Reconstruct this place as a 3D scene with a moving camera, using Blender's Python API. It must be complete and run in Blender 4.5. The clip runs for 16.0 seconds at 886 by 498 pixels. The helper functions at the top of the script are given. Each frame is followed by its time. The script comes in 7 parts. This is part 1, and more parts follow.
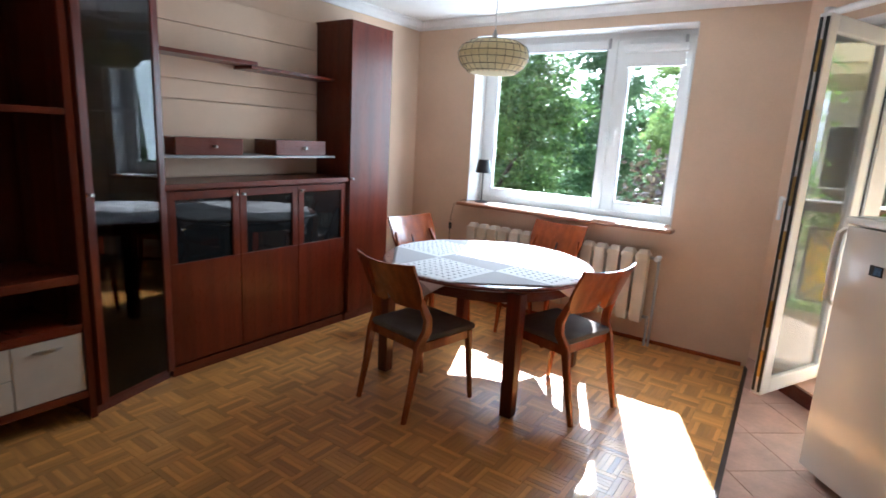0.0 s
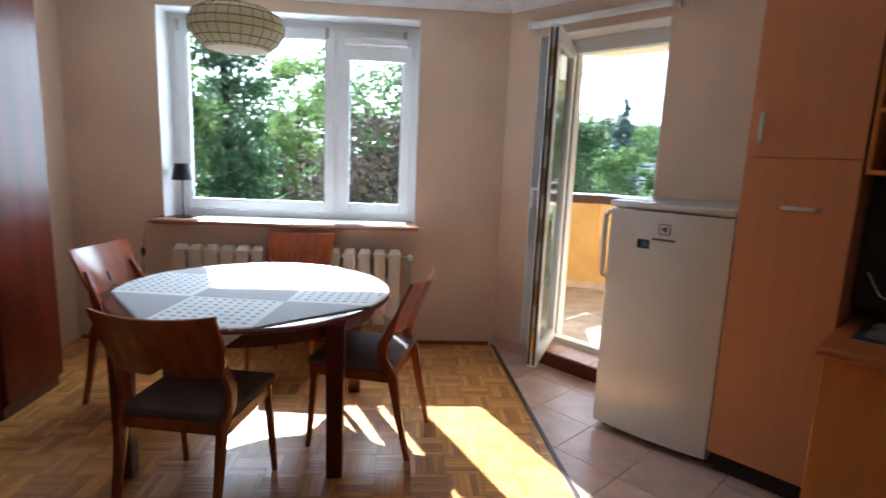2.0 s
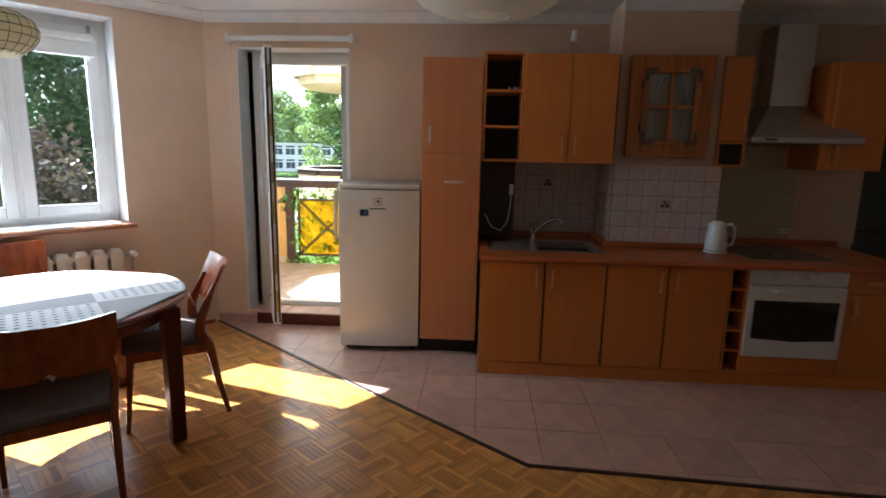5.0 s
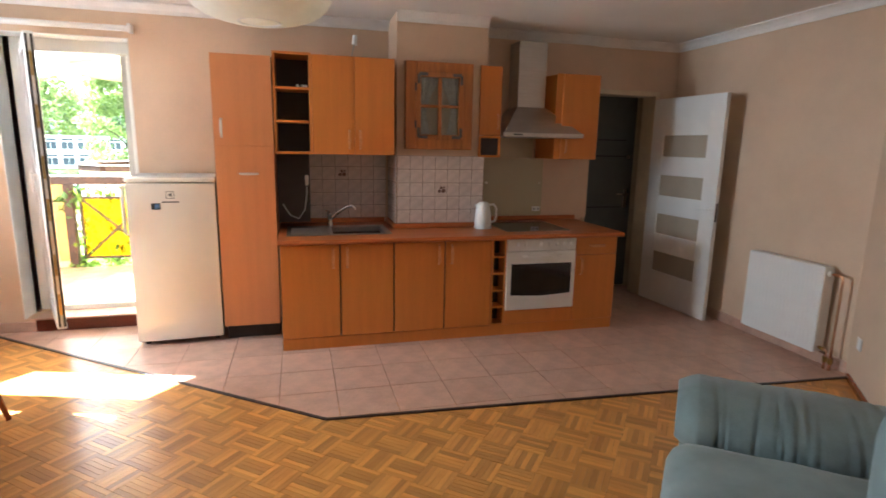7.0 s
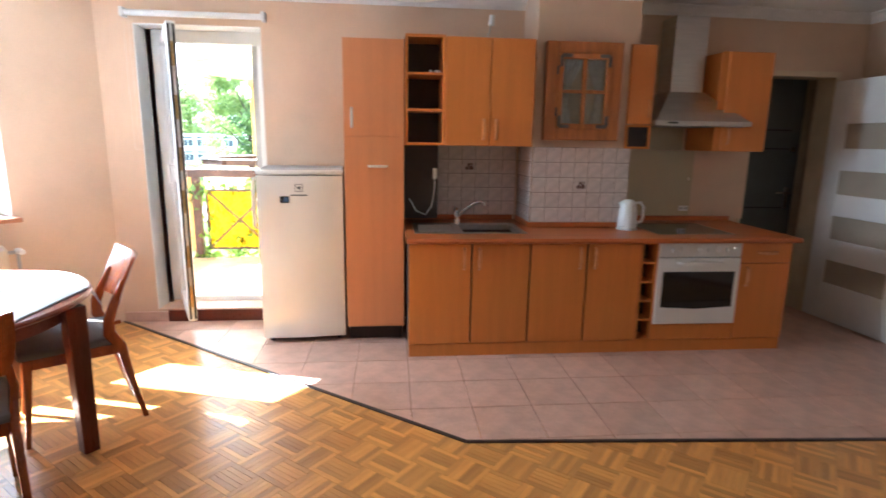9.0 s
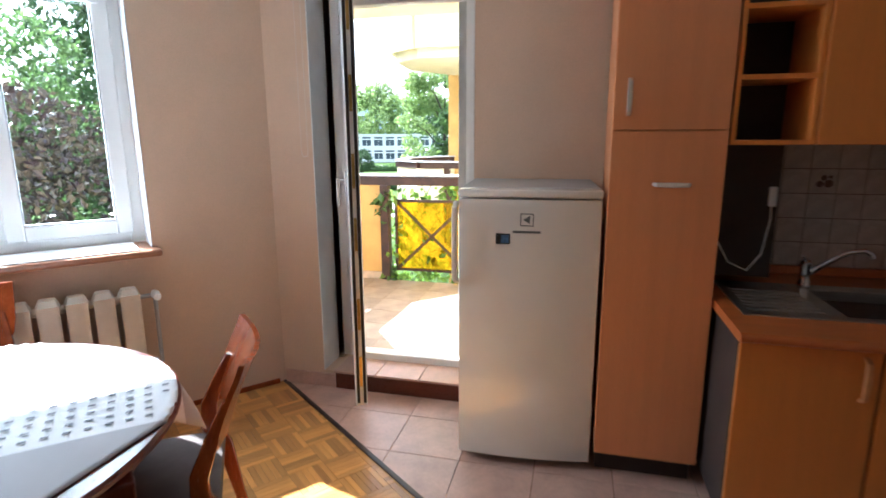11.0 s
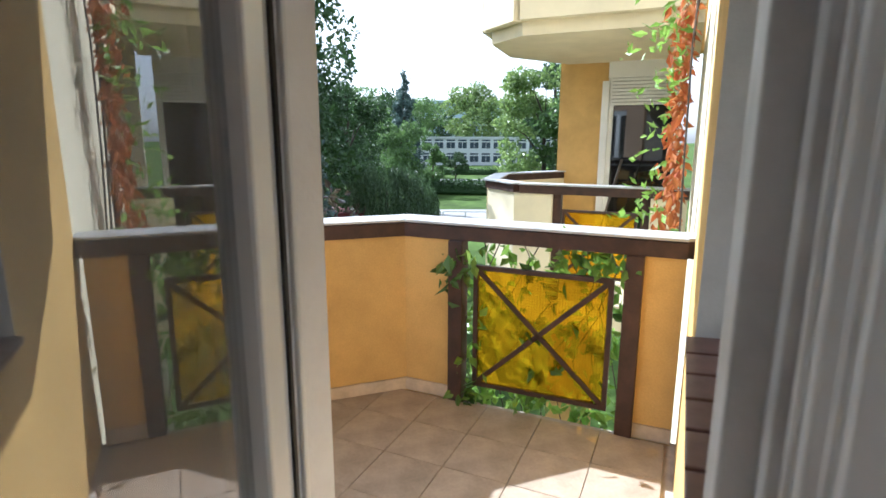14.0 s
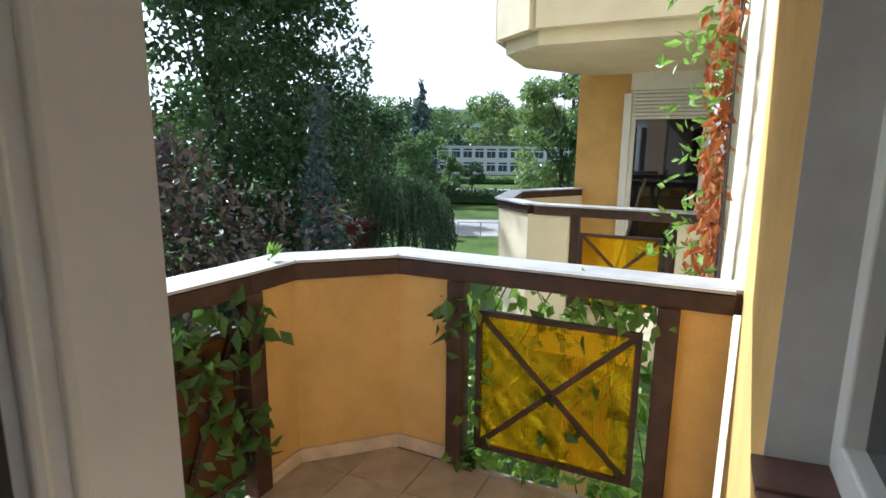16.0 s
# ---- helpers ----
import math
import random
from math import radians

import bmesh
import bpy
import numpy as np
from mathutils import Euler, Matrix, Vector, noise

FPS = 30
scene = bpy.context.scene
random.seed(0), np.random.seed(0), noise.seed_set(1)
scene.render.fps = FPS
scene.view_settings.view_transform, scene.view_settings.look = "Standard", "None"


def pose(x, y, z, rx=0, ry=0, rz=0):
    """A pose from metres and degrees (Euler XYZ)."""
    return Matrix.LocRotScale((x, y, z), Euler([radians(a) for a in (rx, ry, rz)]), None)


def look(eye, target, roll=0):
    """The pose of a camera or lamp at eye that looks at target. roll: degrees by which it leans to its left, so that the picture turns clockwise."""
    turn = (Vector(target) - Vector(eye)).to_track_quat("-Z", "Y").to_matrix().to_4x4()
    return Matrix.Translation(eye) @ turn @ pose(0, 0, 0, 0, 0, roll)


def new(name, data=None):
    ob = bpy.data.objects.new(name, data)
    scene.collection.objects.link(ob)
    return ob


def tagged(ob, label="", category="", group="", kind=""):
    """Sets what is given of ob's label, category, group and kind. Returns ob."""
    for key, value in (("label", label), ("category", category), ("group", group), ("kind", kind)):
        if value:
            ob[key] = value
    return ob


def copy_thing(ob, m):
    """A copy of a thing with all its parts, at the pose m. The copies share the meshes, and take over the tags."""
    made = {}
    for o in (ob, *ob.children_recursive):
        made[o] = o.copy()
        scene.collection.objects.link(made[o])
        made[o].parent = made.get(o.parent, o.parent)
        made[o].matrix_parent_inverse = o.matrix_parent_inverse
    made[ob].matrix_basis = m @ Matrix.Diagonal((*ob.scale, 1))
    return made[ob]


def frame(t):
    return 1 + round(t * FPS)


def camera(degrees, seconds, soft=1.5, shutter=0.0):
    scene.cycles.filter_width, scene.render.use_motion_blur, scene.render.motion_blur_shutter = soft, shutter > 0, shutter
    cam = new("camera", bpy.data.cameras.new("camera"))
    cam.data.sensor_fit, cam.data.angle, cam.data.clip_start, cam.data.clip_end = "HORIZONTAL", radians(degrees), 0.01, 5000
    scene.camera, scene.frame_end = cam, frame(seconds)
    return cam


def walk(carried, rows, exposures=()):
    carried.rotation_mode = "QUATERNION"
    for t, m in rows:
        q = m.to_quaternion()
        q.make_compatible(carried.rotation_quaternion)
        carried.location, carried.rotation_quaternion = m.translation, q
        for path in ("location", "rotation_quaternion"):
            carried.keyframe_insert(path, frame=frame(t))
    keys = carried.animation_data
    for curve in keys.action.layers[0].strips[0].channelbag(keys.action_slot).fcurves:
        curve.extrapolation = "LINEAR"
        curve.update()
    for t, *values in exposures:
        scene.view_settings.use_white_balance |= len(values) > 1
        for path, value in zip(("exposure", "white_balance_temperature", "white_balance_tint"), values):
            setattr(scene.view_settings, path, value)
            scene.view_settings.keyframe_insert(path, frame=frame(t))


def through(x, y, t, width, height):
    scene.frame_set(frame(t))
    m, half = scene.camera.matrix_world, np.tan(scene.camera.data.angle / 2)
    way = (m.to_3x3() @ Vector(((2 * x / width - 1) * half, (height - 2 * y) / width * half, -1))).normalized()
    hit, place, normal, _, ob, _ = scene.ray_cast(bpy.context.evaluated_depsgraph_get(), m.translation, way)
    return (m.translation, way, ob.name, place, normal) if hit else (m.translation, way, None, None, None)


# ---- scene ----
cam = camera(78.9, 16.0, soft=1.6, shutter=0.4)
PATH = [
    (0, (-0.053, 0.019, 1.518), (0.135, 1.968, 1.109), 3.2),
    (0.5, (-0.222, 0.262, 1.51), (0.251, 2.164, 1.112), 3.2),
    (1, (-0.361, 0.482, 1.486), (0.419, 2.284, 1.109), 3.1),
    (1.5, (-0.472, 0.658, 1.45), (0.593, 2.315, 1.103), 2.6),
    (2, (-0.619, 0.821, 1.447), (0.754, 2.236, 1.113), 2.4),
    (2.5, (-0.775, 0.918, 1.454), (0.825, 2.07, 1.121), 2.1),
    (3, (-1.005, 1.029, 1.494), (0.741, 1.943, 1.154), 1.6),
    (3.2, (-1.085, 1.066, 1.496), (0.71, 1.88, 1.157), 1.5),
    (5.3, (-1.971, 1.219, 1.533), (-0.003, 1.262, 1.178), 1.2),
    (5.5, (-2.025, 1.191, 1.516), (-0.055, 1.177, 1.171), 1.2),
    (6, (-2.181, 1.111, 1.548), (-0.223, 0.924, 1.185), 1.1),
    (6.5, (-2.267, 1.074, 1.556), (-0.334, 0.727, 1.179), 1.1),
    (7, (-2.309, 1.044, 1.533), (-0.412, 0.533, 1.156), 1.1),
    (7.5, (-2.34, 1.007, 1.541), (-0.48, 0.382, 1.155), 1.0),
    (8, (-2.303, 1.03, 1.525), (-0.448, 0.393, 1.137), 0.9),
    (8.5, (-2.142, 1.156, 1.51), (-0.234, 0.702, 1.117), 0.9),
    (9, (-1.869, 1.307, 1.484), (0.082, 1.116, 1.089), 0.9),
    (9.5, (-1.533, 1.44, 1.472), (0.426, 1.457, 1.068), 0.8),
    (9.7, (-1.371, 1.485, 1.469), (0.586, 1.581, 1.067), 0.7),
    (11.8, (0.476, 1.928, 1.498), (2.322, 2.575, 1.081), -0.7),
    (12, (0.665, 1.978, 1.501), (2.494, 2.672, 1.083), -0.7),
    (12.5, (1.135, 2.097, 1.527), (2.91, 2.918, 1.106), -0.5),
    (13, (1.547, 2.226, 1.568), (3.323, 3.043, 1.15), -0.6),
    (13.5, (1.879, 2.352, 1.608), (3.657, 3.166, 1.188), -0.2),
    (14, (2.151, 2.506, 1.577), (3.94, 3.304, 1.177), 0.2),
    (14.5, (2.442, 2.589, 1.58), (4.217, 3.419, 1.181), 0.2),
    (15, (2.606, 2.629, 1.609), (4.386, 3.453, 1.219), 0.3),
    (15.5, (2.654, 2.644, 1.643), (4.421, 3.501, 1.262), 0.4),
    (16, (2.602, 2.611, 1.657), (4.372, 3.466, 1.287), 0.6),
]
EXPOSURES = [(t, stops, kelvin, 8) for t, stops, kelvin in ((0.0, 2.9, 5400), (1.5, 2.55, 5350), (3.0, 2.2, 5350), (5.3, 2.55, 5600), (6.5, 3.65, 5800), (7.5, 4.5, 5850), (8.5, 4.6, 5650), (9.0, 4.25, 5350), (9.7, 3.35, 5300), (11.8, 2.6, 5350), (12.5, 2.1, 5400), (13.5, 1.75, 5300), (14.5, 0.95, 5350), (16.0, 0.8, 5400))]
walk(cam, [(t, look(eye, target, roll)) for t, eye, target, roll in PATH], EXPOSURES)

# ---- light ----
SUN_AZ, SUN_EL = 73.0, 41.0
world = bpy.data.worlds.new("sky")
scene.world = world
world.use_nodes = True
wn = world.node_tree.nodes
sky = wn.new("ShaderNodeTexSky")
sky.sky_type, sky.sun_disc = "NISHITA", False
sky.sun_elevation, sky.sun_rotation = radians(SUN_EL), radians(90 - SUN_AZ)
sky.air_density, sky.dust_density = 1.0, 1.6
pale = wn.new("ShaderNodeHueSaturation")
pale.inputs["Saturation"].default_value, pale.inputs["Value"].default_value = 0.2, 1.4
world.node_tree.links.new(sky.outputs[0], pale.inputs["Color"])
world.node_tree.links.new(pale.outputs[0], wn["Background"].inputs[0])
wn["Background"].inputs[1].default_value = 0.10
sun = new("sun", bpy.data.lights.new("sun", "SUN"))
sun.data.energy, sun.data.angle, sun.data.color = 5.0, radians(0.55), (1.0, 0.96, 0.90)
d = Vector((math.cos(radians(SUN_AZ)) * math.cos(radians(SUN_EL)), math.sin(radians(SUN_AZ)) * math.cos(radians(SUN_EL)), math.sin(radians(SUN_EL))))
sun.matrix_world = look((0, 0, 12), Vector((0, 0, 12)) - d)

# the bay's walls stand 40 degrees off the kitchen's
BAY = pose(0, 0, 0, 0, 0, -40)


def bay(x, y, z=0.0):
    return BAY @ Vector((x, y, z))


def area(name, m, w, h, watts, colour=(1, 1, 1)):
    lamp = new(name, bpy.data.lights.new(name, "AREA"))
    lamp.data.shape, lamp.data.size, lamp.data.size_y, lamp.data.energy, lamp.data.color = "RECTANGLE", w, h, watts, colour
    lamp.matrix_world = m
    return lamp


# area lamp added outside the window to strengthen the skylight indoors
area("window_fill_lamp", BAY @ look((-1.85, 4.75, 1.75), (-1.85, 0, 1.0)), 1.8, 1.4, 14, (0.86, 0.95, 1.0))


# ---- materials ----
def material(name, colour, rough=0.6, metal=0.0, vary=0.12, scale=6.0, stretch=(1, 1, 1), bump=0.1, fine=120.0, second=None,
             coat=0.0, per="", per_amount=0.15, spec=0.5, coords="Object", grain=0.0):
    """A procedural surface: broad blotches, fine grain, relief, and a tint for each piece."""
    mat = bpy.data.materials.new(name)
    mat.use_nodes = True
    nt = mat.node_tree
    N, L = nt.nodes, nt.links
    b = N["Principled BSDF"]
    b.inputs["Roughness"].default_value, b.inputs["Metallic"].default_value = rough, metal
    b.inputs["Coat Weight"].default_value, b.inputs["Coat Roughness"].default_value = coat, 0.15
    b.inputs["Specular IOR Level"].default_value = spec
    tc = N.new("ShaderNodeTexCoord")
    mp = N.new("ShaderNodeMapping")
    mp.inputs["Scale"].default_value = stretch
    L.new(tc.outputs[coords], mp.inputs[0])
    big, small = N.new("ShaderNodeTexNoise"), N.new("ShaderNodeTexNoise")
    big.inputs["Scale"].default_value, big.inputs["Detail"].default_value, big.inputs["Roughness"].default_value = scale, 5.0, 0.6
    small.inputs["Scale"].default_value, small.inputs["Detail"].default_value = fine, 4.0
    L.new(mp.outputs[0], big.inputs["Vector"])
    L.new(mp.outputs[0], small.inputs["Vector"])
    two = second or tuple(min(1.0, c * (1.0 - 2.2 * vary)) for c in colour)
    mix = N.new("ShaderNodeMix")
    mix.data_type = "RGBA"
    mix.inputs["A"].default_value, mix.inputs["B"].default_value = (*colour, 1), (*two, 1)
    ramp = N.new("ShaderNodeMapRange")
    ramp.inputs["From Min"].default_value, ramp.inputs["From Max"].default_value = 0.36, 0.66
    L.new(big.outputs["Fac"], ramp.inputs["Value"])
    L.new(ramp.outputs[0], mix.inputs["Factor"])
    out = mix.outputs["Result"]
    if grain > 0:
        g = N.new("ShaderNodeMapRange")
        g.inputs["From Min"].default_value, g.inputs["From Max"].default_value = 0.3, 0.7
        g.inputs["To Min"].default_value, g.inputs["To Max"].default_value = 1.0 - grain, 1.0 + grain
        L.new(small.outputs["Fac"], g.inputs["Value"])
        hs = N.new("ShaderNodeHueSaturation")
        L.new(out, hs.inputs["Color"])
        L.new(g.outputs[0], hs.inputs["Value"])
        out = hs.outputs[0]
    if per:
        if per == "both":
            add = N.new("ShaderNodeMath")
            add.operation = "ADD"
            L.new(N.new("ShaderNodeObjectInfo").outputs["Random"], add.inputs[0])
            L.new(N.new("ShaderNodeNewGeometry").outputs["Random Per Island"], add.inputs[1])
            fr = N.new("ShaderNodeMath")
            fr.operation = "FRACT"
            L.new(add.outputs[0], fr.inputs[0])
            src = fr.outputs[0]
        elif per == "object":
            src = N.new("ShaderNodeObjectInfo").outputs["Random"]
        else:
            src = N.new("ShaderNodeNewGeometry").outputs["Random Per Island"]
        g = N.new("ShaderNodeMapRange")
        g.inputs["To Min"].default_value, g.inputs["To Max"].default_value = 1.0 - per_amount, 1.0 + per_amount
        L.new(src, g.inputs["Value"])
        hs = N.new("ShaderNodeHueSaturation")
        L.new(out, hs.inputs["Color"])
        L.new(g.outputs[0], hs.inputs["Value"])
        out = hs.outputs[0]
    L.new(out, b.inputs["Base Color"])
    rr = N.new("ShaderNodeMapRange")
    spread = min(0.09, rough * 0.3)
    rr.inputs["To Min"].default_value, rr.inputs["To Max"].default_value = max(0.01, rough - spread), min(1.0, rough + spread)
    L.new(small.outputs["Fac"], rr.inputs["Value"])
    L.new(rr.outputs[0], b.inputs["Roughness"])
    if bump > 0:
        bp = N.new("ShaderNodeBump")
        bp.inputs["Strength"].default_value, bp.inputs["Distance"].default_value = bump, 0.004
        L.new(small.outputs["Fac"], bp.inputs["Height"])
        L.new(bp.outputs[0], b.inputs["Normal"])
    return mat


def glass(name, colour=(1, 1, 1), rough=0.0, ior=1.5):
    """Thin clear or tinted pane: mostly see-through with a mirror's gloss by Fresnel."""
    mat = bpy.data.materials.new(name)
    mat.use_nodes = True
    N, L = mat.node_tree.nodes, mat.node_tree.links
    N.remove(N["Principled BSDF"])
    tr, gl, mx, fr = N.new("ShaderNodeBsdfTransparent"), N.new("ShaderNodeBsdfGlossy"), N.new("ShaderNodeMixShader"), N.new("ShaderNodeFresnel")
    tr.inputs[0].default_value, gl.inputs["Roughness"].default_value = (*colour, 1), rough
    fr.inputs[0].default_value = ior
    L.new(fr.outputs[0], mx.inputs[0])
    L.new(tr.outputs[0], mx.inputs[1])
    L.new(gl.outputs[0], mx.inputs[2])
    L.new(mx.outputs[0], N["Material Output"].inputs[0])
    return mat


WALL = material("peach_wall_paint", (0.70, 0.52, 0.375), 0.85, vary=0.05, scale=1.6, bump=0.25, fine=160, grain=0.03, spec=0.25)
CEIL = material("white_ceiling_paint", (0.80, 0.78, 0.74), 0.9, vary=0.03, scale=1.5, bump=0.2, fine=140, spec=0.2)
COVE = material("white_plaster_cove", (0.82, 0.80, 0.77), 0.8, vary=0.04, bump=0.1)
WHITE = material("white_pvc", (0.82, 0.82, 0.80), 0.35, vary=0.04, scale=3, bump=0.03)
REVEAL = material("white_reveal_paint", (0.78, 0.77, 0.75), 0.75, vary=0.06, scale=4, bump=0.15, fine=90)
CHERRY = material("dark_cherry_veneer", (0.135, 0.017, 0.004), 0.30, vary=0.2, scale=2.5, stretch=(6, 6, 0.35), bump=0.05, fine=60, coat=0.08, spec=0.35, grain=0.10)
CHERRY_FLAT = material("dark_cherry_edge", (0.135, 0.017, 0.004), 0.30, vary=0.16, scale=2.5, stretch=(0.6, 0.6, 6), bump=0.05, fine=60, coat=0.3, grain=0.10)
CHAIRWOOD = material("reddish_chair_wood", (0.34, 0.070, 0.014), 0.25, vary=0.18, scale=4, stretch=(5, 5, 0.7), bump=0.04, fine=70, coat=0.4, grain=0.10)
ALDER = material("alder_laminate", (0.66, 0.225, 0.038), 0.42, vary=0.04, scale=2.2, stretch=(9, 9, 0.5), bump=0.03, fine=80, grain=0.05)
ALDER_PINK = material("beech_laminate", (0.63, 0.245, 0.092), 0.42, vary=0.03, scale=2.2, stretch=(9, 9, 0.4), bump=0.03, fine=80, grain=0.05)
WORKTOP = material("orange_worktop_laminate", (0.54, 0.15, 0.035), 0.35, vary=0.10, scale=3, stretch=(5, 0.6, 5), bump=0.03, fine=90, grain=0.06)
PINE = material("varnished_pine", (0.54, 0.185, 0.036), 0.4, vary=0.2, scale=3, stretch=(7, 7, 0.7), bump=0.08, fine=60, coat=0.2, grain=0.10)
# near-black fill that paints the shade in recesses and gaps of the cupboards
CABINET_SHADE = material("painted_cabinet_shade", (0.045, 0.03, 0.025), 0.7, vary=0.1)
FRIDGE = material("white_fridge_enamel", (0.78, 0.76, 0.70), 0.15, vary=0.03, scale=2, bump=0.015, fine=300, coat=0.3)
GREYTOP = material("grey_fridge_top", (0.42, 0.43, 0.44), 0.4, vary=0.05, bump=0.05)
HANDLE = material("pale_beech_handle", (0.74, 0.34, 0.12), 0.35, vary=0.1, scale=8, stretch=(1, 1, 4), bump=0.02, coat=0.2)
SATIN = material("satin_nickel", (0.78, 0.72, 0.66), 0.42, 0.6, vary=0.05, scale=20)
STEEL = material("brushed_steel", (0.56, 0.55, 0.53), 0.3, 1.0, vary=0.06, scale=4, stretch=(1, 1, 20), bump=0.04, fine=90)
CHROME = material("chrome", (0.75, 0.75, 0.75), 0.12, 1.0, vary=0.03, bump=0.0)
BLACK = material("black_plastic", (0.015, 0.015, 0.016), 0.35, vary=0.1, bump=0.03)
BLACKGLASS = material("black_glass", (0.012, 0.011, 0.011), 0.06, vary=0.05, bump=0.0)
GREYGLASS = material("dark_opaque_glass", (0.012, 0.013, 0.013), 0.03, vary=0.05, bump=0.0)
RUBBER = material("black_rubber_gasket", (0.02, 0.018, 0.016), 0.6, vary=0.2, scale=20, bump=0.1)
BRASS = material("aged_brass", (0.55, 0.38, 0.14), 0.35, 1.0, vary=0.15, scale=20)
COPPER = material("copper_pipe", (0.68, 0.33, 0.18), 0.32, 1.0, vary=0.15, scale=12)
RADIATOR = material("cream_radiator_enamel", (0.74, 0.66, 0.53), 0.4, vary=0.07, scale=5, bump=0.06, fine=60)
PANELRAD = material("white_radiator_enamel", (0.80, 0.79, 0.77), 0.35, vary=0.03, bump=0.02)
SEATFAB = material("grey_brown_seat_fabric", (0.17, 0.14, 0.125), 0.9, vary=0.1, scale=9, bump=0.6, fine=420, spec=0.2, grain=0.15)
SOFA = material("sage_blue_velour", (0.195, 0.245, 0.245), 0.85, vary=0.12, scale=5, bump=0.35, fine=260, spec=0.25, grain=0.08)
SOFA.node_tree.nodes["Principled BSDF"].inputs["Sheen Weight"].default_value = 0.2
CLOTH = material("white_tablecloth", (0.80, 0.80, 0.80), 0.85, vary=0.05, scale=5, bump=0.3, fine=300, spec=0.2)
DOT = material("dark_tablecloth_print", (0.24, 0.24, 0.27), 0.85, vary=0.2, scale=40, spec=0.2)
TILE = material("pink_terracotta_tile", (0.66, 0.42, 0.32), 0.33, vary=0.10, scale=7, bump=0.06, fine=50, per="object", per_amount=0.07, grain=0.05)
GROUT = material("grey_floor_grout", (0.50, 0.43, 0.38), 0.9, vary=0.15, scale=12)
WTILE = material("pinkish_white_wall_tile", (0.70, 0.60, 0.55), 0.28, vary=0.08, scale=14, bump=0.05, fine=40, per="object", per_amount=0.05)
WGROUT = material("brown_wall_grout", (0.30, 0.22, 0.17), 0.9, vary=0.15, scale=30)
STRIP = material("dark_floor_strip", (0.055, 0.028, 0.020), 0.4, vary=0.2, scale=10)
OAKS = [material("oak_parquet_" + way, (0.62, 0.295, 0.078), 0.34, vary=0.12, scale=4, stretch=st, bump=0.02, fine=22, coat=0.12, per="both", per_amount=0.30, grain=0.05, second=(0.54, 0.24, 0.058))
        for way, st in (("along", (1.2, 9, 4)), ("across", (9, 1.2, 4)))]
PGAP = material("parquet_joint", (0.26, 0.11, 0.035), 0.8, vary=0.2, scale=30)
BROWNWOOD = material("dark_brown_exterior_wood", (0.062, 0.026, 0.018), 0.6, vary=0.25, scale=8, stretch=(1, 1, 1), bump=0.4, fine=50, grain=0.15)
YELLOW = material("yellow_render", (0.66, 0.425, 0.15), 0.9, vary=0.10, scale=2.2, bump=0.3, fine=110, grain=0.06, spec=0.2)
CREAM = material("cream_render", (0.78, 0.69, 0.50), 0.9, vary=0.06, scale=2, bump=0.3, fine=110, spec=0.2)
WHITEWALL = material("white_render", (0.62, 0.61, 0.59), 0.9, vary=0.10, scale=3, bump=0.35, fine=90, spec=0.2)
COPING = material("galvanised_coping", (0.47, 0.47, 0.48), 0.5, 0.25, vary=0.12, scale=5, bump=0.05)
BTILE = material("beige_balcony_tile", (0.42, 0.33, 0.25), 0.5, vary=0.14, scale=5, bump=0.1, fine=60, per="object", per_amount=0.08, grain=0.08)
SKIRT = material("cream_stone_skirting", (0.62, 0.50, 0.38), 0.6, vary=0.15, scale=9, bump=0.1)
SILLBRICK = material("red_brown_sill_tile", (0.15, 0.075, 0.058), 0.35, vary=0.15, scale=9, bump=0.1, per="object", per_amount=0.1)
SILLWOOD = material("varnished_sill_board", (0.42, 0.19, 0.10), 0.3, vary=0.15, scale=4, stretch=(0.6, 6, 6), bump=0.05, coat=0.3)
DARKDOOR = material("graphite_door_skin", (0.105, 0.115, 0.110), 0.45, vary=0.06, bump=0.1, fine=200)
GLASS = glass("clear_glass", (0.95, 0.97, 0.96))
TRIPLE = glass("multiple_glazing", (0.86, 0.88, 0.86), 0.0, 3.0)
N, L = TRIPLE.node_tree.nodes, TRIPLE.node_tree.links
# thin uneven share of whitish diffuse mixed into the pane
whitish, hz, dn, dr_ = N.new("ShaderNodeBsdfDiffuse"), N.new("ShaderNodeMixShader"), N.new("ShaderNodeTexNoise"), N.new("ShaderNodeMapRange")
whitish.inputs[0].default_value, dn.inputs["Scale"].default_value = (0.75, 0.74, 0.70, 1), 3.0
dr_.inputs["To Min"].default_value, dr_.inputs["To Max"].default_value = 0.05, 0.14
L.new(dn.outputs["Fac"], dr_.inputs["Value"])
L.new(dr_.outputs[0], hz.inputs[0])
L.new(N["Material Output"].inputs[0].links[0].from_socket, hz.inputs[1])
L.new(whitish.outputs[0], hz.inputs[2])
L.new(hz.outputs[0], N["Material Output"].inputs[0])
FROST = material("frosted_door_glass", (0.44, 0.38, 0.30), 0.35, vary=0.05, scale=3, bump=0.1, fine=300)
BEIGEGLASS = material("beige_splash_glass", (0.52, 0.45, 0.30), 0.10, vary=0.03, scale=1, bump=0.0)
PAPER = material("white_paper_shade", (0.86, 0.85, 0.80), 0.85, vary=0.05, scale=10, bump=0.1)
WICKER = material("cream_woven_shade", (0.84, 0.73, 0.50), 0.7, vary=0.14, scale=12, stretch=(1, 1, 5), bump=0.5, fine=90, grain=0.1)
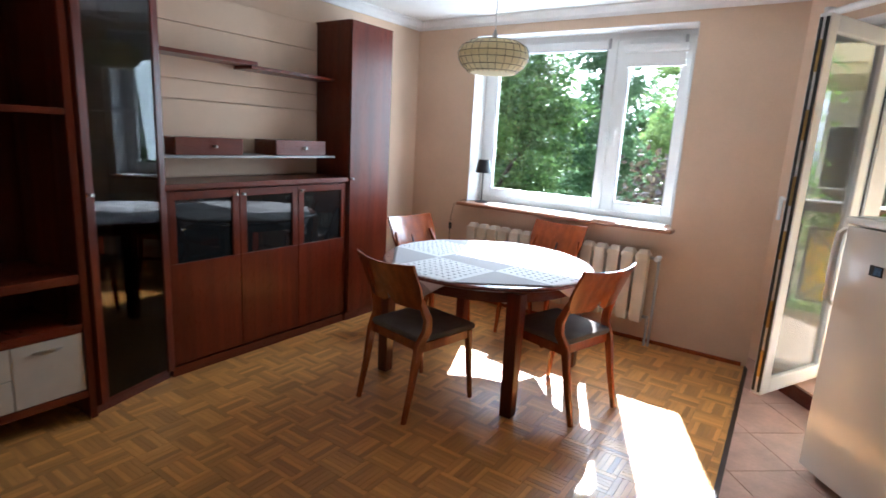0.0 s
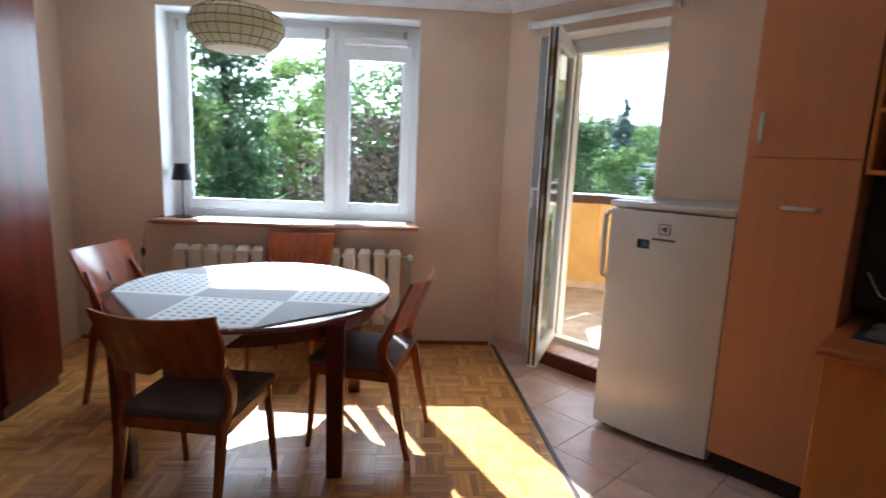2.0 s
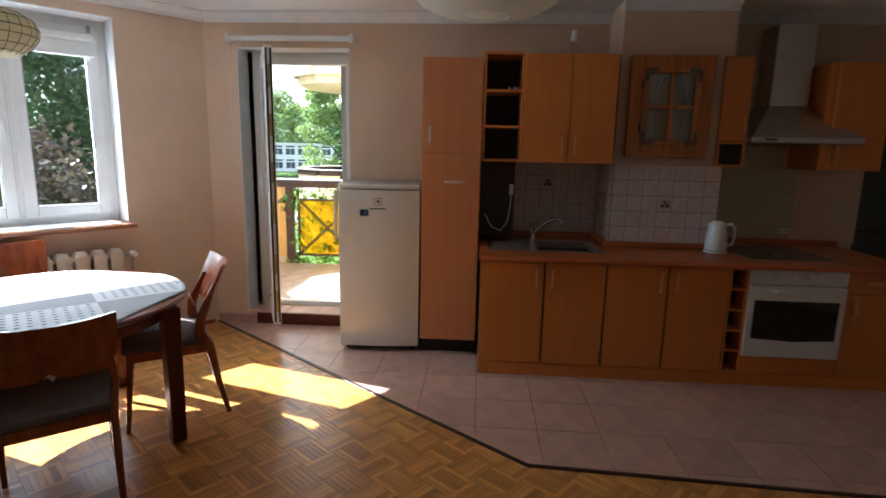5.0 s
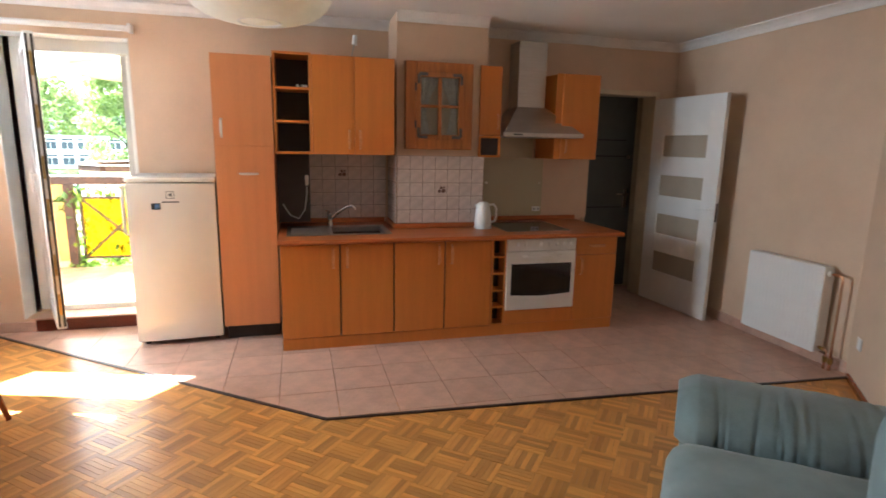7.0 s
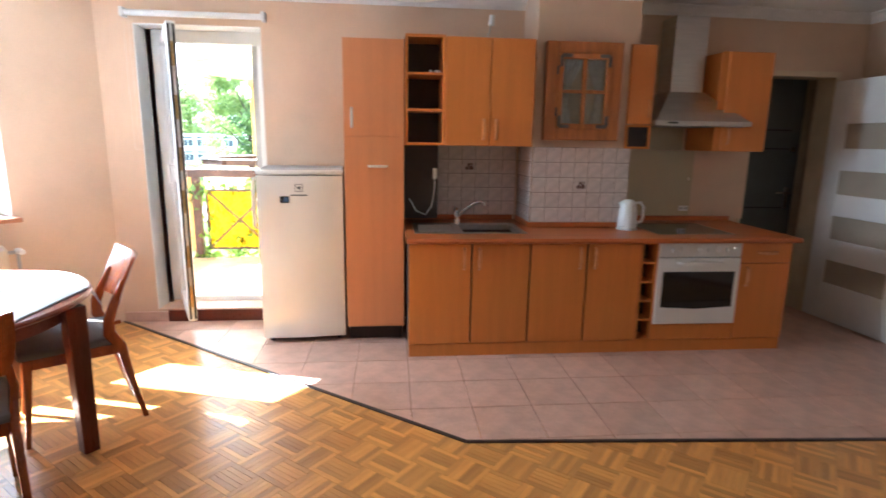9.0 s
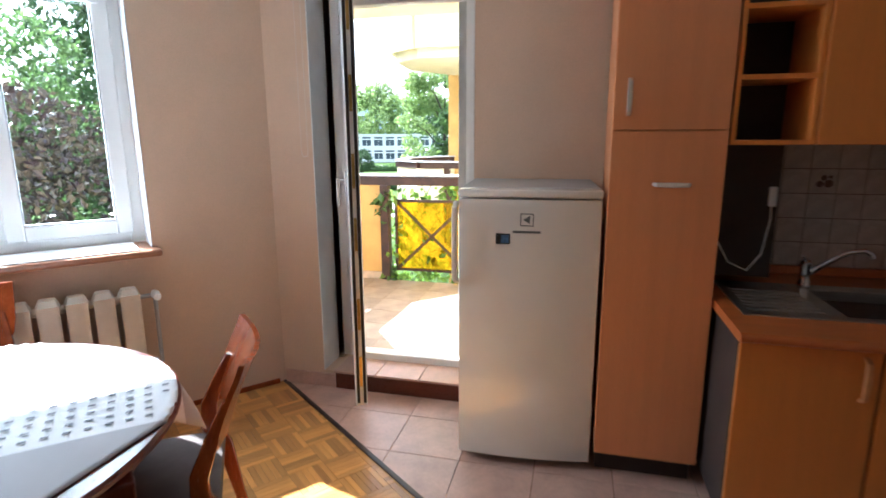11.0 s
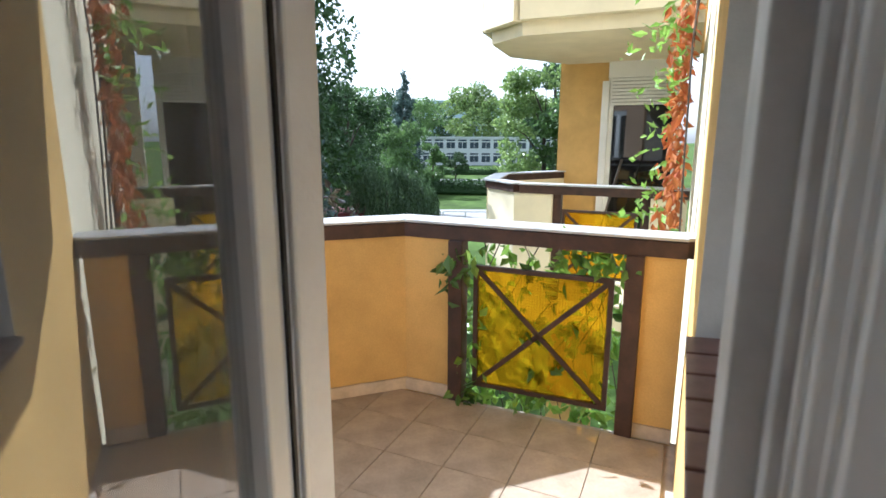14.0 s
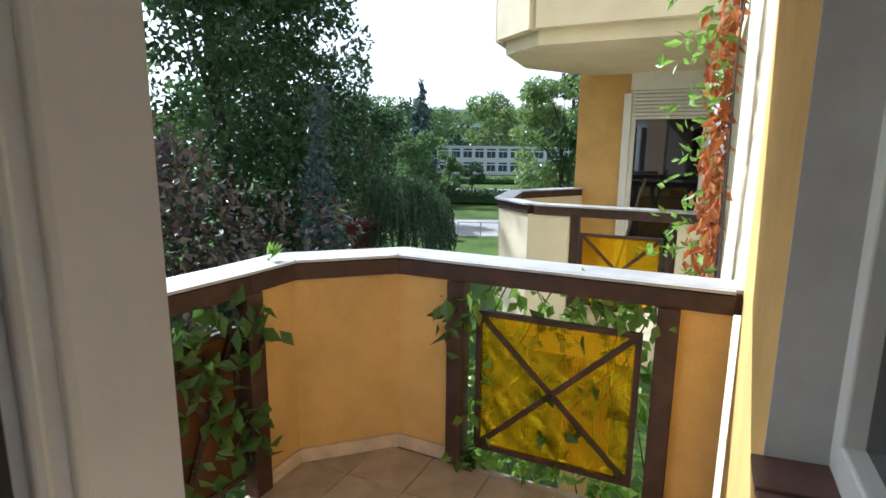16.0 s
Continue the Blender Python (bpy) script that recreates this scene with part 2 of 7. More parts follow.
for shade_, amount in ((PAPER, 0.5), (WICKER, 0.65)):
    N, L = shade_.node_tree.nodes, shade_.node_tree.links
    tl_, mx = N.new("ShaderNodeBsdfTranslucent"), N.new("ShaderNodeMixShader")
    tl_.inputs[0].default_value = (0.95, 0.90, 0.76, 1)
    mx.inputs[0].default_value = amount
    L.new(N["Principled BSDF"].outputs[0], mx.inputs[1])
    L.new(tl_.outputs[0], mx.inputs[2])
    L.new(mx.outputs[0], N["Material Output"].inputs[0])
LACE = material("white_lace_curtain", (0.85, 0.83, 0.78), 0.9, vary=0.15, scale=40, bump=0.5, fine=200)
GREYPAINT = material("grey_metal_paint", (0.40, 0.40, 0.40), 0.5, vary=0.06)


# ---- mesh helpers ----
def box(bm, x0, x1, y0, y1, z0, z1, bevel=0.0):
    """Adds a box, its edges rounded by bevel."""
    r = bmesh.ops.create_cube(bm, size=1.0, matrix=Matrix.Translation(((x0 + x1) / 2, (y0 + y1) / 2, (z0 + z1) / 2)) @ Matrix.Diagonal((x1 - x0, y1 - y0, z1 - z0, 1)))
    if bevel > 0:
        es = list({e for v in r["verts"] for e in v.link_edges})
        bmesh.ops.bevel(bm, geom=es, offset=bevel, segments=2, profile=0.5, affect="EDGES")
    return bm


def cyl(bm, a, b, r0, r1=None, n=16):
    """Adds a round bar from a to b."""
    a, b = Vector(a), Vector(b)
    m = Matrix.Translation((a + b) / 2) @ (b - a).to_track_quat("Z", "Y").to_matrix().to_4x4()
    bmesh.ops.create_cone(bm, cap_ends=True, segments=n, radius1=r0, radius2=r0 if r1 is None else r1, depth=(b - a).length, matrix=m)
    return bm


def lathe(bm, profile, n=32, m=None):
    """Adds a turned shape from (radius, height) pairs."""
    rings = []
    for r, z in profile:
        rings.append([bm.verts.new((r * math.cos(2 * math.pi * i / n), r * math.sin(2 * math.pi * i / n), z)) for i in range(n)])
    for p, q in zip(rings, rings[1:]):
        for i in range(n):
            bm.faces.new((p[i], p[(i + 1) % n], q[(i + 1) % n], q[i]))
    if m is not None:
        bmesh.ops.transform(bm, matrix=m, verts=[v for g in rings for v in g])
    return bm


def prism(bm, points, z0, z1):
    """Adds an upright block on a flat outline."""
    lo, hi = [bm.verts.new((x, y, z0)) for x, y in points], [bm.verts.new((x, y, z1)) for x, y in points]
    bm.faces.new(lo[::-1])
    bm.faces.new(hi)
    n = len(points)
    for i in range(n):
        bm.faces.new((lo[i], lo[(i + 1) % n], hi[(i + 1) % n], hi[i]))
    return bm


def tube(bm, points, r, n=8):
    """Adds a bent round rod along the points; r is one radius or one for each point."""
    pts = [Vector(p) for p in points]
    rs = r if isinstance(r, (list, tuple)) else [r] * len(pts)
    rings = []
    for i, p in enumerate(pts):
        t = (pts[min(i + 1, len(pts) - 1)] - pts[max(i - 1, 0)]).normalized()
        q = t.to_track_quat("Z", "Y")
        rings.append([bm.verts.new(p + q @ Vector((rs[i] * math.cos(2 * math.pi * k / n), rs[i] * math.sin(2 * math.pi * k / n), 0))) for k in range(n)])
    for a, b in zip(rings, rings[1:]):
        for k in range(n):
            bm.faces.new((a[k], a[(k + 1) % n], b[(k + 1) % n], b[k]))
    bm.faces.new(rings[0][::-1])
    bm.faces.new(rings[-1])
    return bm


def bar(bm, points, w, h, side=(0, 1, 0), bevel=0.0):
    """Adds a bent bar of rectangular section; w and h hold one size for each point, w along side."""
    pts, sd = [Vector(p) for p in points], Vector(side).normalized()
    rings = []
    for i, p in enumerate(pts):
        t = (pts[min(i + 1, len(pts) - 1)] - pts[max(i - 1, 0)]).normalized()
        u = t.cross(sd).normalized()
        a, b = w[i] / 2, h[i] / 2
        ring = []
        for k in range(12):
            ang = 2 * math.pi * (k + 0.5) / 12
            cx, cy = math.cos(ang), math.sin(ang)
            q = 0.45
            ring.append(bm.verts.new(p + sd * a * math.copysign(abs(cx) ** q, cx) + u * b * math.copysign(abs(cy) ** q, cy)))
        rings.append(ring)
    for a, b in zip(rings, rings[1:]):
        for k in range(12):
            bm.faces.new((a[k], a[(k + 1) % 12], b[(k + 1) % 12], b[k]))
    bm.faces.new(rings[0][::-1])
    bm.faces.new(rings[-1])
    return bm


def mesh(name, bm, mat, smooth=False):
    bmesh.ops.recalc_face_normals(bm, faces=bm.faces[:])
    me = bpy.data.meshes.new(name)
    bm.to_mesh(me)
    bm.free()
    me.materials.append(mat)
    if smooth:
        me.polygons.foreach_set("use_smooth", [True] * len(me.polygons))
        me.set_sharp_from_angle(angle=radians(35))
    return me


def part(name, bm, mat, parent=None, label="", smooth=False):
    ob = new(name, mesh(name, bm, mat, smooth))
    if parent is not None:
        ob.parent = parent
    return tagged(ob, label)


def piece(name, me, parent, m):
    """A piece on shared mesh data."""
    ob = new(name, me)
    ob.parent = parent
    ob.matrix_basis = m
    return ob


def thing(name, label, category, m=None, group="", kind=""):
    ob = new(name)
    ob.empty_display_size = 0.1
    if m is not None:
        ob.matrix_basis = m
    return tagged(ob, label, category, group, kind)


def structure(name, bm, mat, label, m=None, smooth=False):
    ob = new(name, mesh(name, bm, mat, smooth))
    if m is not None:
        ob.matrix_basis = m
    return tagged(ob, label, name.split("_")[0], "", "structure")


B = bmesh.new

# ---- the shell ----
CZ = 2.56
bm = B()
box(bm, -3.82, -2.77, 4.29, 4.69, 0, CZ)
box(bm, -0.93, -0.10, 4.29, 4.69, 0, CZ)
box(bm, -2.77, -0.93, 4.29, 4.69, 0, 0.90)
box(bm, -2.77, -0.93, 4.29, 4.69, 2.41, CZ)
structure("wall_window", bm, WALL, "peach painted plaster wall round the window", BAY)
bm = box(B(), -3.82, -3.42, -2.2, 4.29, 0, CZ)
structure("wall_cabinets", bm, WALL, "peach painted plaster wall behind the wall unit", BAY)
bm = box(B(), -3.42, 2.5, -2.17, -1.77, 0, CZ)
structure("wall_sofa", bm, WALL, "peach painted plaster wall behind the sofa", BAY)
bm = B()
box(bm, 2.54, 2.74, 3.20, 3.48, 0, CZ)
box(bm, 2.74, 2.965, 3.155, 3.60, -0.2, CZ)
box(bm, 2.54, 2.92, 2.28, 3.20, 2.30, CZ)
box(bm, 2.54, 2.92, 2.28, 3.20, -0.2, 0.10)
box(bm, 2.54, 2.92, -1.72, 2.28, 0, CZ)
box(bm, 2.54, 2.72, -2.44, -1.72, 2.06, CZ)
box(bm, 2.54, 2.72, -2.67, -2.44, 0, CZ)
structure("wall_kitchen", bm, WALL, "peach painted plaster wall behind the kitchen")
bm = box(B(), 0.3, 4.0, -3.05, -2.67, 0, CZ)
structure("wall_radiator", bm, WALL, "peach painted plaster wall behind the panel radiator")
bm = box(B(), 2.12, 2.54, -0.50, 0.26, 0, CZ)
structure("wall_chimney", bm, WALL, "boxed peach chimney breast between the cupboards")
bm = box(B(), 2.50, 2.54, -1.72, -0.50, 0.86, CZ)
structure("wall_hood", bm, WALL, "peach painted plaster wall behind the hood")
bm = B()
a, b_ = bay(-3.8, 4.6), bay(-3.8, -2.1)
prism(bm, [(a.x, a.y), (2.7, 3.5), (2.9, -3.0), (0.2, -3.0), (b_.x, b_.y)], CZ, CZ + 0.2)
structure("ceiling", bm, CEIL, "white painted plaster ceiling with a cove")
# hall behind the inner door
bm = B()
box(bm, 2.97, 3.1, -2.67, -1.2, 0, CZ)
box(bm, 2.72, 3.1, -1.3, -1.2, 0, CZ)
box(bm, 2.72, 3.1, -2.67, -1.2, 2.40, 2.5)
structure("wall_hall", bm, WALL, "plain wall of the small hall")


def cove(name, p, q, inward, m=None):
    """A plaster cove of quarter section between wall and ceiling."""
    p, q, n = Vector((*p, CZ)), Vector((*q, CZ)), Vector((*inward, 0)).normalized()
    bm, rings = B(), []
    prof = [(0, 0), (0, -0.075), (0.012, -0.075), (0.02, -0.05), (0.045, -0.025), (0.062, -0.014), (0.075, -0.012), (0.075, 0)]
    for e in (p, q):
        rings.append([bm.verts.new(e + n * u + Vector((0, 0, w))) for u, w in prof])
    for i in range(len(prof)):
        j = (i + 1) % len(prof)
        bm.faces.new((rings[0][i], rings[0][j], rings[1][j], rings[1][i]))
    structure(name, bm, COVE, "white plaster cove along the ceiling", m)


cove("trim_cove_window", (-3.42, 4.288), (-0.29, 4.288), (0, -1), BAY)
cove("trim_cove_cabinets", (-3.418, -1.77), (-3.418, 4.29), (1, 0), BAY)
cove("trim_cove_sofa", (-3.42, -1.768), (1.95, -1.768), (0, 1), BAY)
cove("trim_cove_kitchen", (2.538, 0.26), (2.538, 3.45), (-1, 0))
cove("trim_cove_chimney", (2.118, -0.50), (2.118, 0.26), (-1, 0))
cove("trim_cove_hood", (2.498, -1.72), (2.498, -0.50), (-1, 0))
cove("trim_cove_hall", (2.538, -2.67), (2.538, -1.72), (-1, 0))
cove("trim_cove_radiator", (0.36, -2.668), (2.54, -2.668), (0, 1))

# floor slab under parquet and tiles
bm = prism(B(), [(a.x, a.y), (2.75, 3.6), (2.92, 2.2), (3.1, -3.0), (0.2, -3.0), (b_.x, b_.y)], -0.3, -0.012)
structure("floor_slab", bm, GROUT, "rough screed under the floor finish")

# ---- window ----
win = thing("window_1", "white plastic two-sash window with a rolled blind", "window", BAY, kind="structure")
bm = B()
Y0, Y1 = 4.50, 4.56
for x0, x1, z0, z1 in ((-2.77, -2.70, 0.93, 2.41), (-1.00, -0.93, 0.93, 2.41), (-2.70, -1.00, 0.93, 1.00), (-2.70, -1.00, 2.34, 2.41), (-1.575, -1.515, 1.00, 2.34)):
    box(bm, x0, x1, Y0, Y1, z0, z1, 0.006)
part("window_frame", bm, WHITE, win)


def sash(parent, x0, x1, z0, z1, w=0.075):
    bm = B()
    for a0, a1, c0, c1 in ((x0, x0 + w, z0, z1), (x1 - w, x1, z0, z1), (x0 + w, x1 - w, z0, z0 + w), (x0 + w, x1 - w, z1 - w, z1)):
        box(bm, a0, a1, 4.482, 4.54, c0, c1, 0.008)
    s_ = part("sash", bm, WHITE, parent)
    bm = B()
    for a0, a1, c0, c1 in ((x0 + w, x0 + w + 0.006, z0 + w, z1 - w), (x1 - w - 0.006, x1 - w, z0 + w, z1 - w), (x0 + w, x1 - w, z0 + w, z0 + w + 0.006), (x0 + w, x1 - w, z1 - w - 0.006, z1 - w)):
        box(bm, a0, a1, 4.49, 4.53, c0, c1)
    part("gasket", bm, GREYPAINT, s_)
    p_ = part("pane", box(B(), x0 + w, x1 - w, 4.508, 4.514, z0 + w, z1 - w), GLASS, s_)
    p_.visible_shadow = False
    return s_


s1 = sash(win, -2.715, -1.56, 0.985, 2.355)
s2 = sash(win, -1.53, -0.985, 0.985, 2.355)
for s_, x in ((s1, -1.595), (s2, -1.495)):
    bm = box(B(), x - 0.014, x + 0.014, 4.465, 4.482, 1.60, 1.67, 0.005)
    box(bm, x - 0.009, x + 0.009, 4.435, 4.45, 1.51, 1.65, 0.004)
    cyl(bm, (x, 4.482, 1.64), (x, 4.44, 1.64), 0.008)
    part("window_handle", bm, WHITE, s_)
bm = B()
for x in (-2.70, -1.62, -1.04):
    box(bm, x - 0.012, x + 0.012, 4.47, 4.482, 2.28, 2.36, 0.004)
part("hinge", bm, GREYPAINT, win)
bm = box(B(), -1.49, -1.01, 4.42, 4.482, 2.24, 2.30, 0.015)
box(bm, -1.47, -1.03, 4.462, 4.468, 2.15, 2.24)
box(bm, -1.475, -1.025, 4.455, 4.475, 2.135, 2.155, 0.004)
part("roller_blind", bm, WHITE, win, "short white rolled blind on the small sash")
bm = B()
for x0, x1, z0, z1 in ((-2.768, -2.764, 0.93, 2.405), (-0.936, -0.932, 0.93, 2.405), (-2.764, -0.936, 2.402, 2.408)):
    box(bm, x0, x1, 4.288, 4.50, z0, z1)
part("reveal", bm, REVEAL, win, "white painted reveal")
bm = box(B(), -2.83, -0.90, 4.19, 4.50, 0.895, 0.93, 0.012)
sill = part("window_sill", bm, SILLWOOD, win, "varnished brown sill board")
bm = box(B(), -2.55, -1.00, 4.215, 4.48, 0.931, 0.937, 0.002)
tagged(part("sill_runner", bm, CLOTH), "white cloth runner lying on the window sill", "cloth").matrix_basis = BAY
bm = box(B(), -2.80, -0.90, 4.56, 4.74, 0.88, 0.925, 0.004)
part("outer_sill", bm, COPING, win, "grey metal outer sill")

# ---- small lamp on the sill ----
lamp = thing("table_lamp", "small black table lamp with a fabric shade on the sill", "lamp", BAY @ pose(-2.655, 4.36, 0.93) @ Matrix.Scale(1.18, 4))
part("base", lathe(B(), [(0.0, 0), (0.05, 0), (0.052, 0.006), (0.03, 0.012), (0.006, 0.016), (0, 0.017)], 24), BLACK, lamp, smooth=True)
part("stem", cyl(B(), (0, 0, 0.01), (0, 0, 0.25), 0.005), BLACK, lamp)
part("shade", lathe(B(), [(0.063, 0.235), (0.045, 0.335), (0.043, 0.335), (0.061, 0.235)], 28), BLACK, lamp, "black tapered fabric shade", True)
cab = thing("lamp_cable", "thin black lamp cable with a switch hanging from the sill", "cable", BAY)
part("wire", tube(B(), [(-2.68, 4.36, 0.938), (-2.80, 4.27, 0.94), (-2.84, 4.18, 0.91), (-2.86, 4.17, 0.80), (-2.89, 4.2, 0.66), (-2.9, 4.22, 0.5), (-2.95, 4.26, 0.3)], 0.003, 6), BLACK, cab)
part("switch", box(B(), -2.90, -2.87, 4.19, 4.21, 0.66, 0.72, 0.008), BLACK, cab)

# ---- ribbed radiator under the window ----
rad = thing("ribbed_radiator", "cream enamelled ribbed radiator under the window sill", "radiator", BAY @ pose(-2.66, 4.19, 0.18))
bm = B()
for dx in (-0.022, 0.022):
    bar(bm, [(dx, 0.0, 0.03), (dx, 0.0, 0.53)], [0.016, 0.016], [0.10, 0.10], (1, 0, 0))
bar(bm, [(0, 0.0, 0.0), (0, 0, 0.03), (0, 0, 0.06)], [0.05, 0.072, 0.06], [0.05, 0.11, 0.10], (1, 0, 0))
bar(bm, [(0, 0.0, 0.50), (0, 0, 0.54), (0, 0, 0.575)], [0.06, 0.074, 0.05], [0.10, 0.12, 0.06], (1, 0, 0))
bar(bm, [(0, -0.055, 0.02), (0, -0.055, 0.55)], [0.066, 0.066], [0.014, 0.014], (1, 0, 0))
bmesh.ops.scale(bm, vec=(1.32, 1.0, 1.0), verts=bm.verts[:])
rib = mesh("rib", bm, RADIATOR, True)
for i in range(15):
    piece("rib", rib, rad, pose(0.05 + i * 0.1097, 0, 0))
part("connector", cyl(cyl(B(), (0.02, 0, 0.52), (1.63, 0, 0.52), 0.02), (0.02, 0, 0.05), (1.63, 0, 0.05), 0.02), RADIATOR, rad)
bm = cyl(B(), (1.62, 0, 0.52), (1.70, 0, 0.52), 0.012)
cyl(bm, (1.70, 0, 0.53), (1.70, 0, -0.18), 0.010)
cyl(bm, (1.62, 0, 0.05), (1.67, 0, 0.05), 0.012)
cyl(bm, (1.67, 0, 0.06), (1.67, 0, -0.18), 0.010)
part("pipe", bm, GREYPAINT, rad)
part("valve", cyl(cyl(B(), (1.70, -0.02, 0.53), (1.70, -0.09, 0.53), 0.021, 0.018), (1.70, 0.02, 0.53), (1.70, -0.03, 0.53), 0.014), WHITE, rad, "white thermostatic valve")

# ---- balcony door ----
bd = thing("door_1", "white plastic glazed balcony door standing open", "door", kind="structure")
bm = B()
for x0, x1, y0, y1, z0, z1 in ((2.74, 2.775, 2.288, 2.345, 0.12, 2.30), (2.775, 2.815, 2.288, 2.368, 0.12, 2.30), (2.74, 2.81, 3.055, 3.20, 0.12, 2.30), (2.74, 2.81, 2.345, 3.055, 2.20, 2.30), (2.74, 2.83, 2.368, 3.055, 0.10, 0.15)):
    box(bm, x0, x1, y0, y1, z0, z1, 0.006)
for y0, y1 in ((2.295, 2.345), (3.065, 3.105)):
    box(bm, 2.722, 2.742, y0, y1, 0.13, 2.28, 0.004)
for y0, y1, y2, y3 in ((2.345, 2.354, 2.368, 2.378), (3.046, 3.056, 3.046, 3.056)):
    box(bm, 2.748, 2.757, y0, y1, 0.14, 2.28, 0.002)
    box(bm, 2.798, 2.810, y2, y3, 0.14, 2.28, 0.003)
part("door_frame", bm, WHITE, bd)
bm = box(B(), 2.816, 2.87, 2.288, 2.392, 0.10, 2.30, 0.004)
box(bm, 2.87, 3.017, 2.288, 2.437, 0.0, 2.30, 0.005)
# white plastic here too; the grey puts its shade and dirt into the colour
part("frame_extension", bm, material("shaded_dirty_frame", (0.60, 0.60, 0.59), 0.5, vary=0.12, scale=5, bump=0.08), bd, "white frame profile, its shade and dirt painted grey")
bm = box(B(), 2.826, 2.842, 3.110, 3.123, 0.0, 2.29, 0.003)
box(bm, 2.862, 2.874, 3.112, 3.123, 0.0, 2.29, 0.003)
part("cover_strip", bm, WHITE, bd)
bm = box(B(), 2.759, 2.772, 2.344, 2.348, 1.02, 1.20, 0.001)
box(bm, 2.760, 2.771, 2.344, 2.360, 1.07, 1.10, 0.001)
part("strike_plate", bm, STEEL, bd, "small steel strike plate")
bm = box(B(), 2.778, 2.786, 3.049, 3.056, 0.16, 2.26, 0.001)
part("frame_gasket", bm, RUBBER, bd, "black rubber gasket in the frame")
LEAF = Matrix.Translation((2.735, 3.06, 0)) @ pose(0, 0, 0, 0, 0, 204.5)
leaf = thing("door_leaf", "", "", LEAF)
leaf.parent = bd
W_, H0, H1 = 0.70, 0.14, 2.24
bm = B()
for x0, x1, z0, z1 in ((0, 0.085, H0, H1), (W_ - 0.085, W_, H0, H1), (0.085, W_ - 0.085, H0, H0 + 0.09), (0.085, W_ - 0.085, H1 - 0.085, H1)):
    box(bm, x0, x1, -0.03, 0.03, z0, z1, 0.007)
part("leaf_frame", bm, WHITE, leaf)
pane = part("leaf_pane", box(B(), 0.085, W_ - 0.085, -0.004, 0.004, H0 + 0.09, H1 - 0.085), TRIPLE, leaf)
pane.visible_shadow = False
bm = box(B(), W_, W_ + 0.006, -0.022, -0.008, H0 + 0.02, H1 - 0.02)
box(bm, W_, W_ + 0.008, 0.010, 0.024, H0 + 0.02, H1 - 0.02)
part("leaf_gasket", bm, RUBBER, leaf, "black rubber gasket on the edge")
bm = B()
for z in (0.25, 0.55, 0.95, 1.25, 1.6, 1.95):
    box(bm, W_, W_ + 0.007, -0.006, 0.008, z, z + 0.16, 0.001)
part("lock_strip", bm, BRASS, leaf)
bm = box(B(), W_ - 0.055, W_ - 0.025, -0.042, -0.03, 1.17, 1.33, 0.005)
cyl(bm, (W_ - 0.04, -0.04, 1.28), (W_ - 0.04, -0.075, 1.28), 0.009)
box(bm, W_ - 0.052, W_ - 0.028, -0.08, -0.065, 1.16, 1.295, 0.005)
part("leaf_handle", bm, WHITE, leaf)
bm = cyl(B(), (0.0, -0.035, 0.3), (0.0, -0.035, 0.38), 0.01)
cyl(bm, (0.0, -0.035, 2.05), (0.0, -0.035, 2.15), 0.012)
part("leaf_hinge", bm, WHITE, leaf)
bm = B()
for x0, x1, y0, y1, z0, z1 in ((2.538, 2.74, 2.281, 2.287, 0.1, 2.297), (2.538, 2.74, 3.193, 3.199, 0.1, 2.297), (2.538, 2.74, 2.287, 3.193, 2.293, 2.299)):
    box(bm, x0, x1, y0, y1, z0, z1)
part("reveal", bm, REVEAL, bd, "white painted reveal")
bm = B()
for x0, x1, y0, y1, z0, z1 in ((2.81, 2.925, 2.281, 2.287, 0.0, 2.297), (2.81, 2.978, 3.122, 3.156, 0.0, 2.297), (2.964, 2.972, 3.156, 3.6, 0.0, 2.5), (2.81, 2.925, 2.287, 3.128, 2.293, 2.299)):
    box(bm, x0, x1, y0, y1, z0, z1)
part("outer_reveal", bm, material("whitewashed_plaster", (0.86, 0.85, 0.84), 0.85, vary=0.05, scale=4, bump=0.3, fine=70, spec=0.2), bd, "whitewashed outer reveal")
bm = cyl(B(), (2.49, 2.26, 2.36), (2.49, 3.23, 2.36), 0.022)
box(bm, 2.46, 2.54, 2.235, 2.262, 2.33, 2.395, 0.004)
box(bm, 2.46, 2.54, 3.228, 3.255, 2.33, 2.395, 0.004)
blind = thing("roller_blind", "cream fabric roller blind rolled up above the balcony door", "blind")
part("roll", bm, REVEAL, blind, smooth=True)
bm = B()
for i in range(70):
    for y in (3.20, 3.238):
        bmesh.ops.create_icosphere(bm, subdivisions=1, radius=0.0028, matrix=Matrix.Translation((2.485, y, 2.34 - i * 0.0135)))
for i in range(9):
    a = math.pi * i / 8
    bmesh.ops.create_icosphere(bm, subdivisions=1, radius=0.0028, matrix=Matrix.Translation((2.485, 3.219 + 0.019 * math.cos(a), 1.40 - 0.019 * math.sin(a))))
part("bead_chain", bm, WHITE, blind)

# ---- pendant over the table ----
pend = thing("pendant_lamp", "cream woven pendant lamp with dark grid lines over the dining table", "lamp", BAY @ pose(-1.83, 3.0, 0))
prof = [(0.10, 2.105), (0.15, 2.10), (0.20, 2.07), (0.218, 2.03), (0.215, 1.995), (0.19, 1.955), (0.155, 1.925), (0.14, 1.915)]
bm = lathe(B(), prof, 48)
lathe(bm, [(r - 0.004, z) for r, z in prof], 48)
part("shade", bm, WICKER, pend, smooth=True)
bm = B()
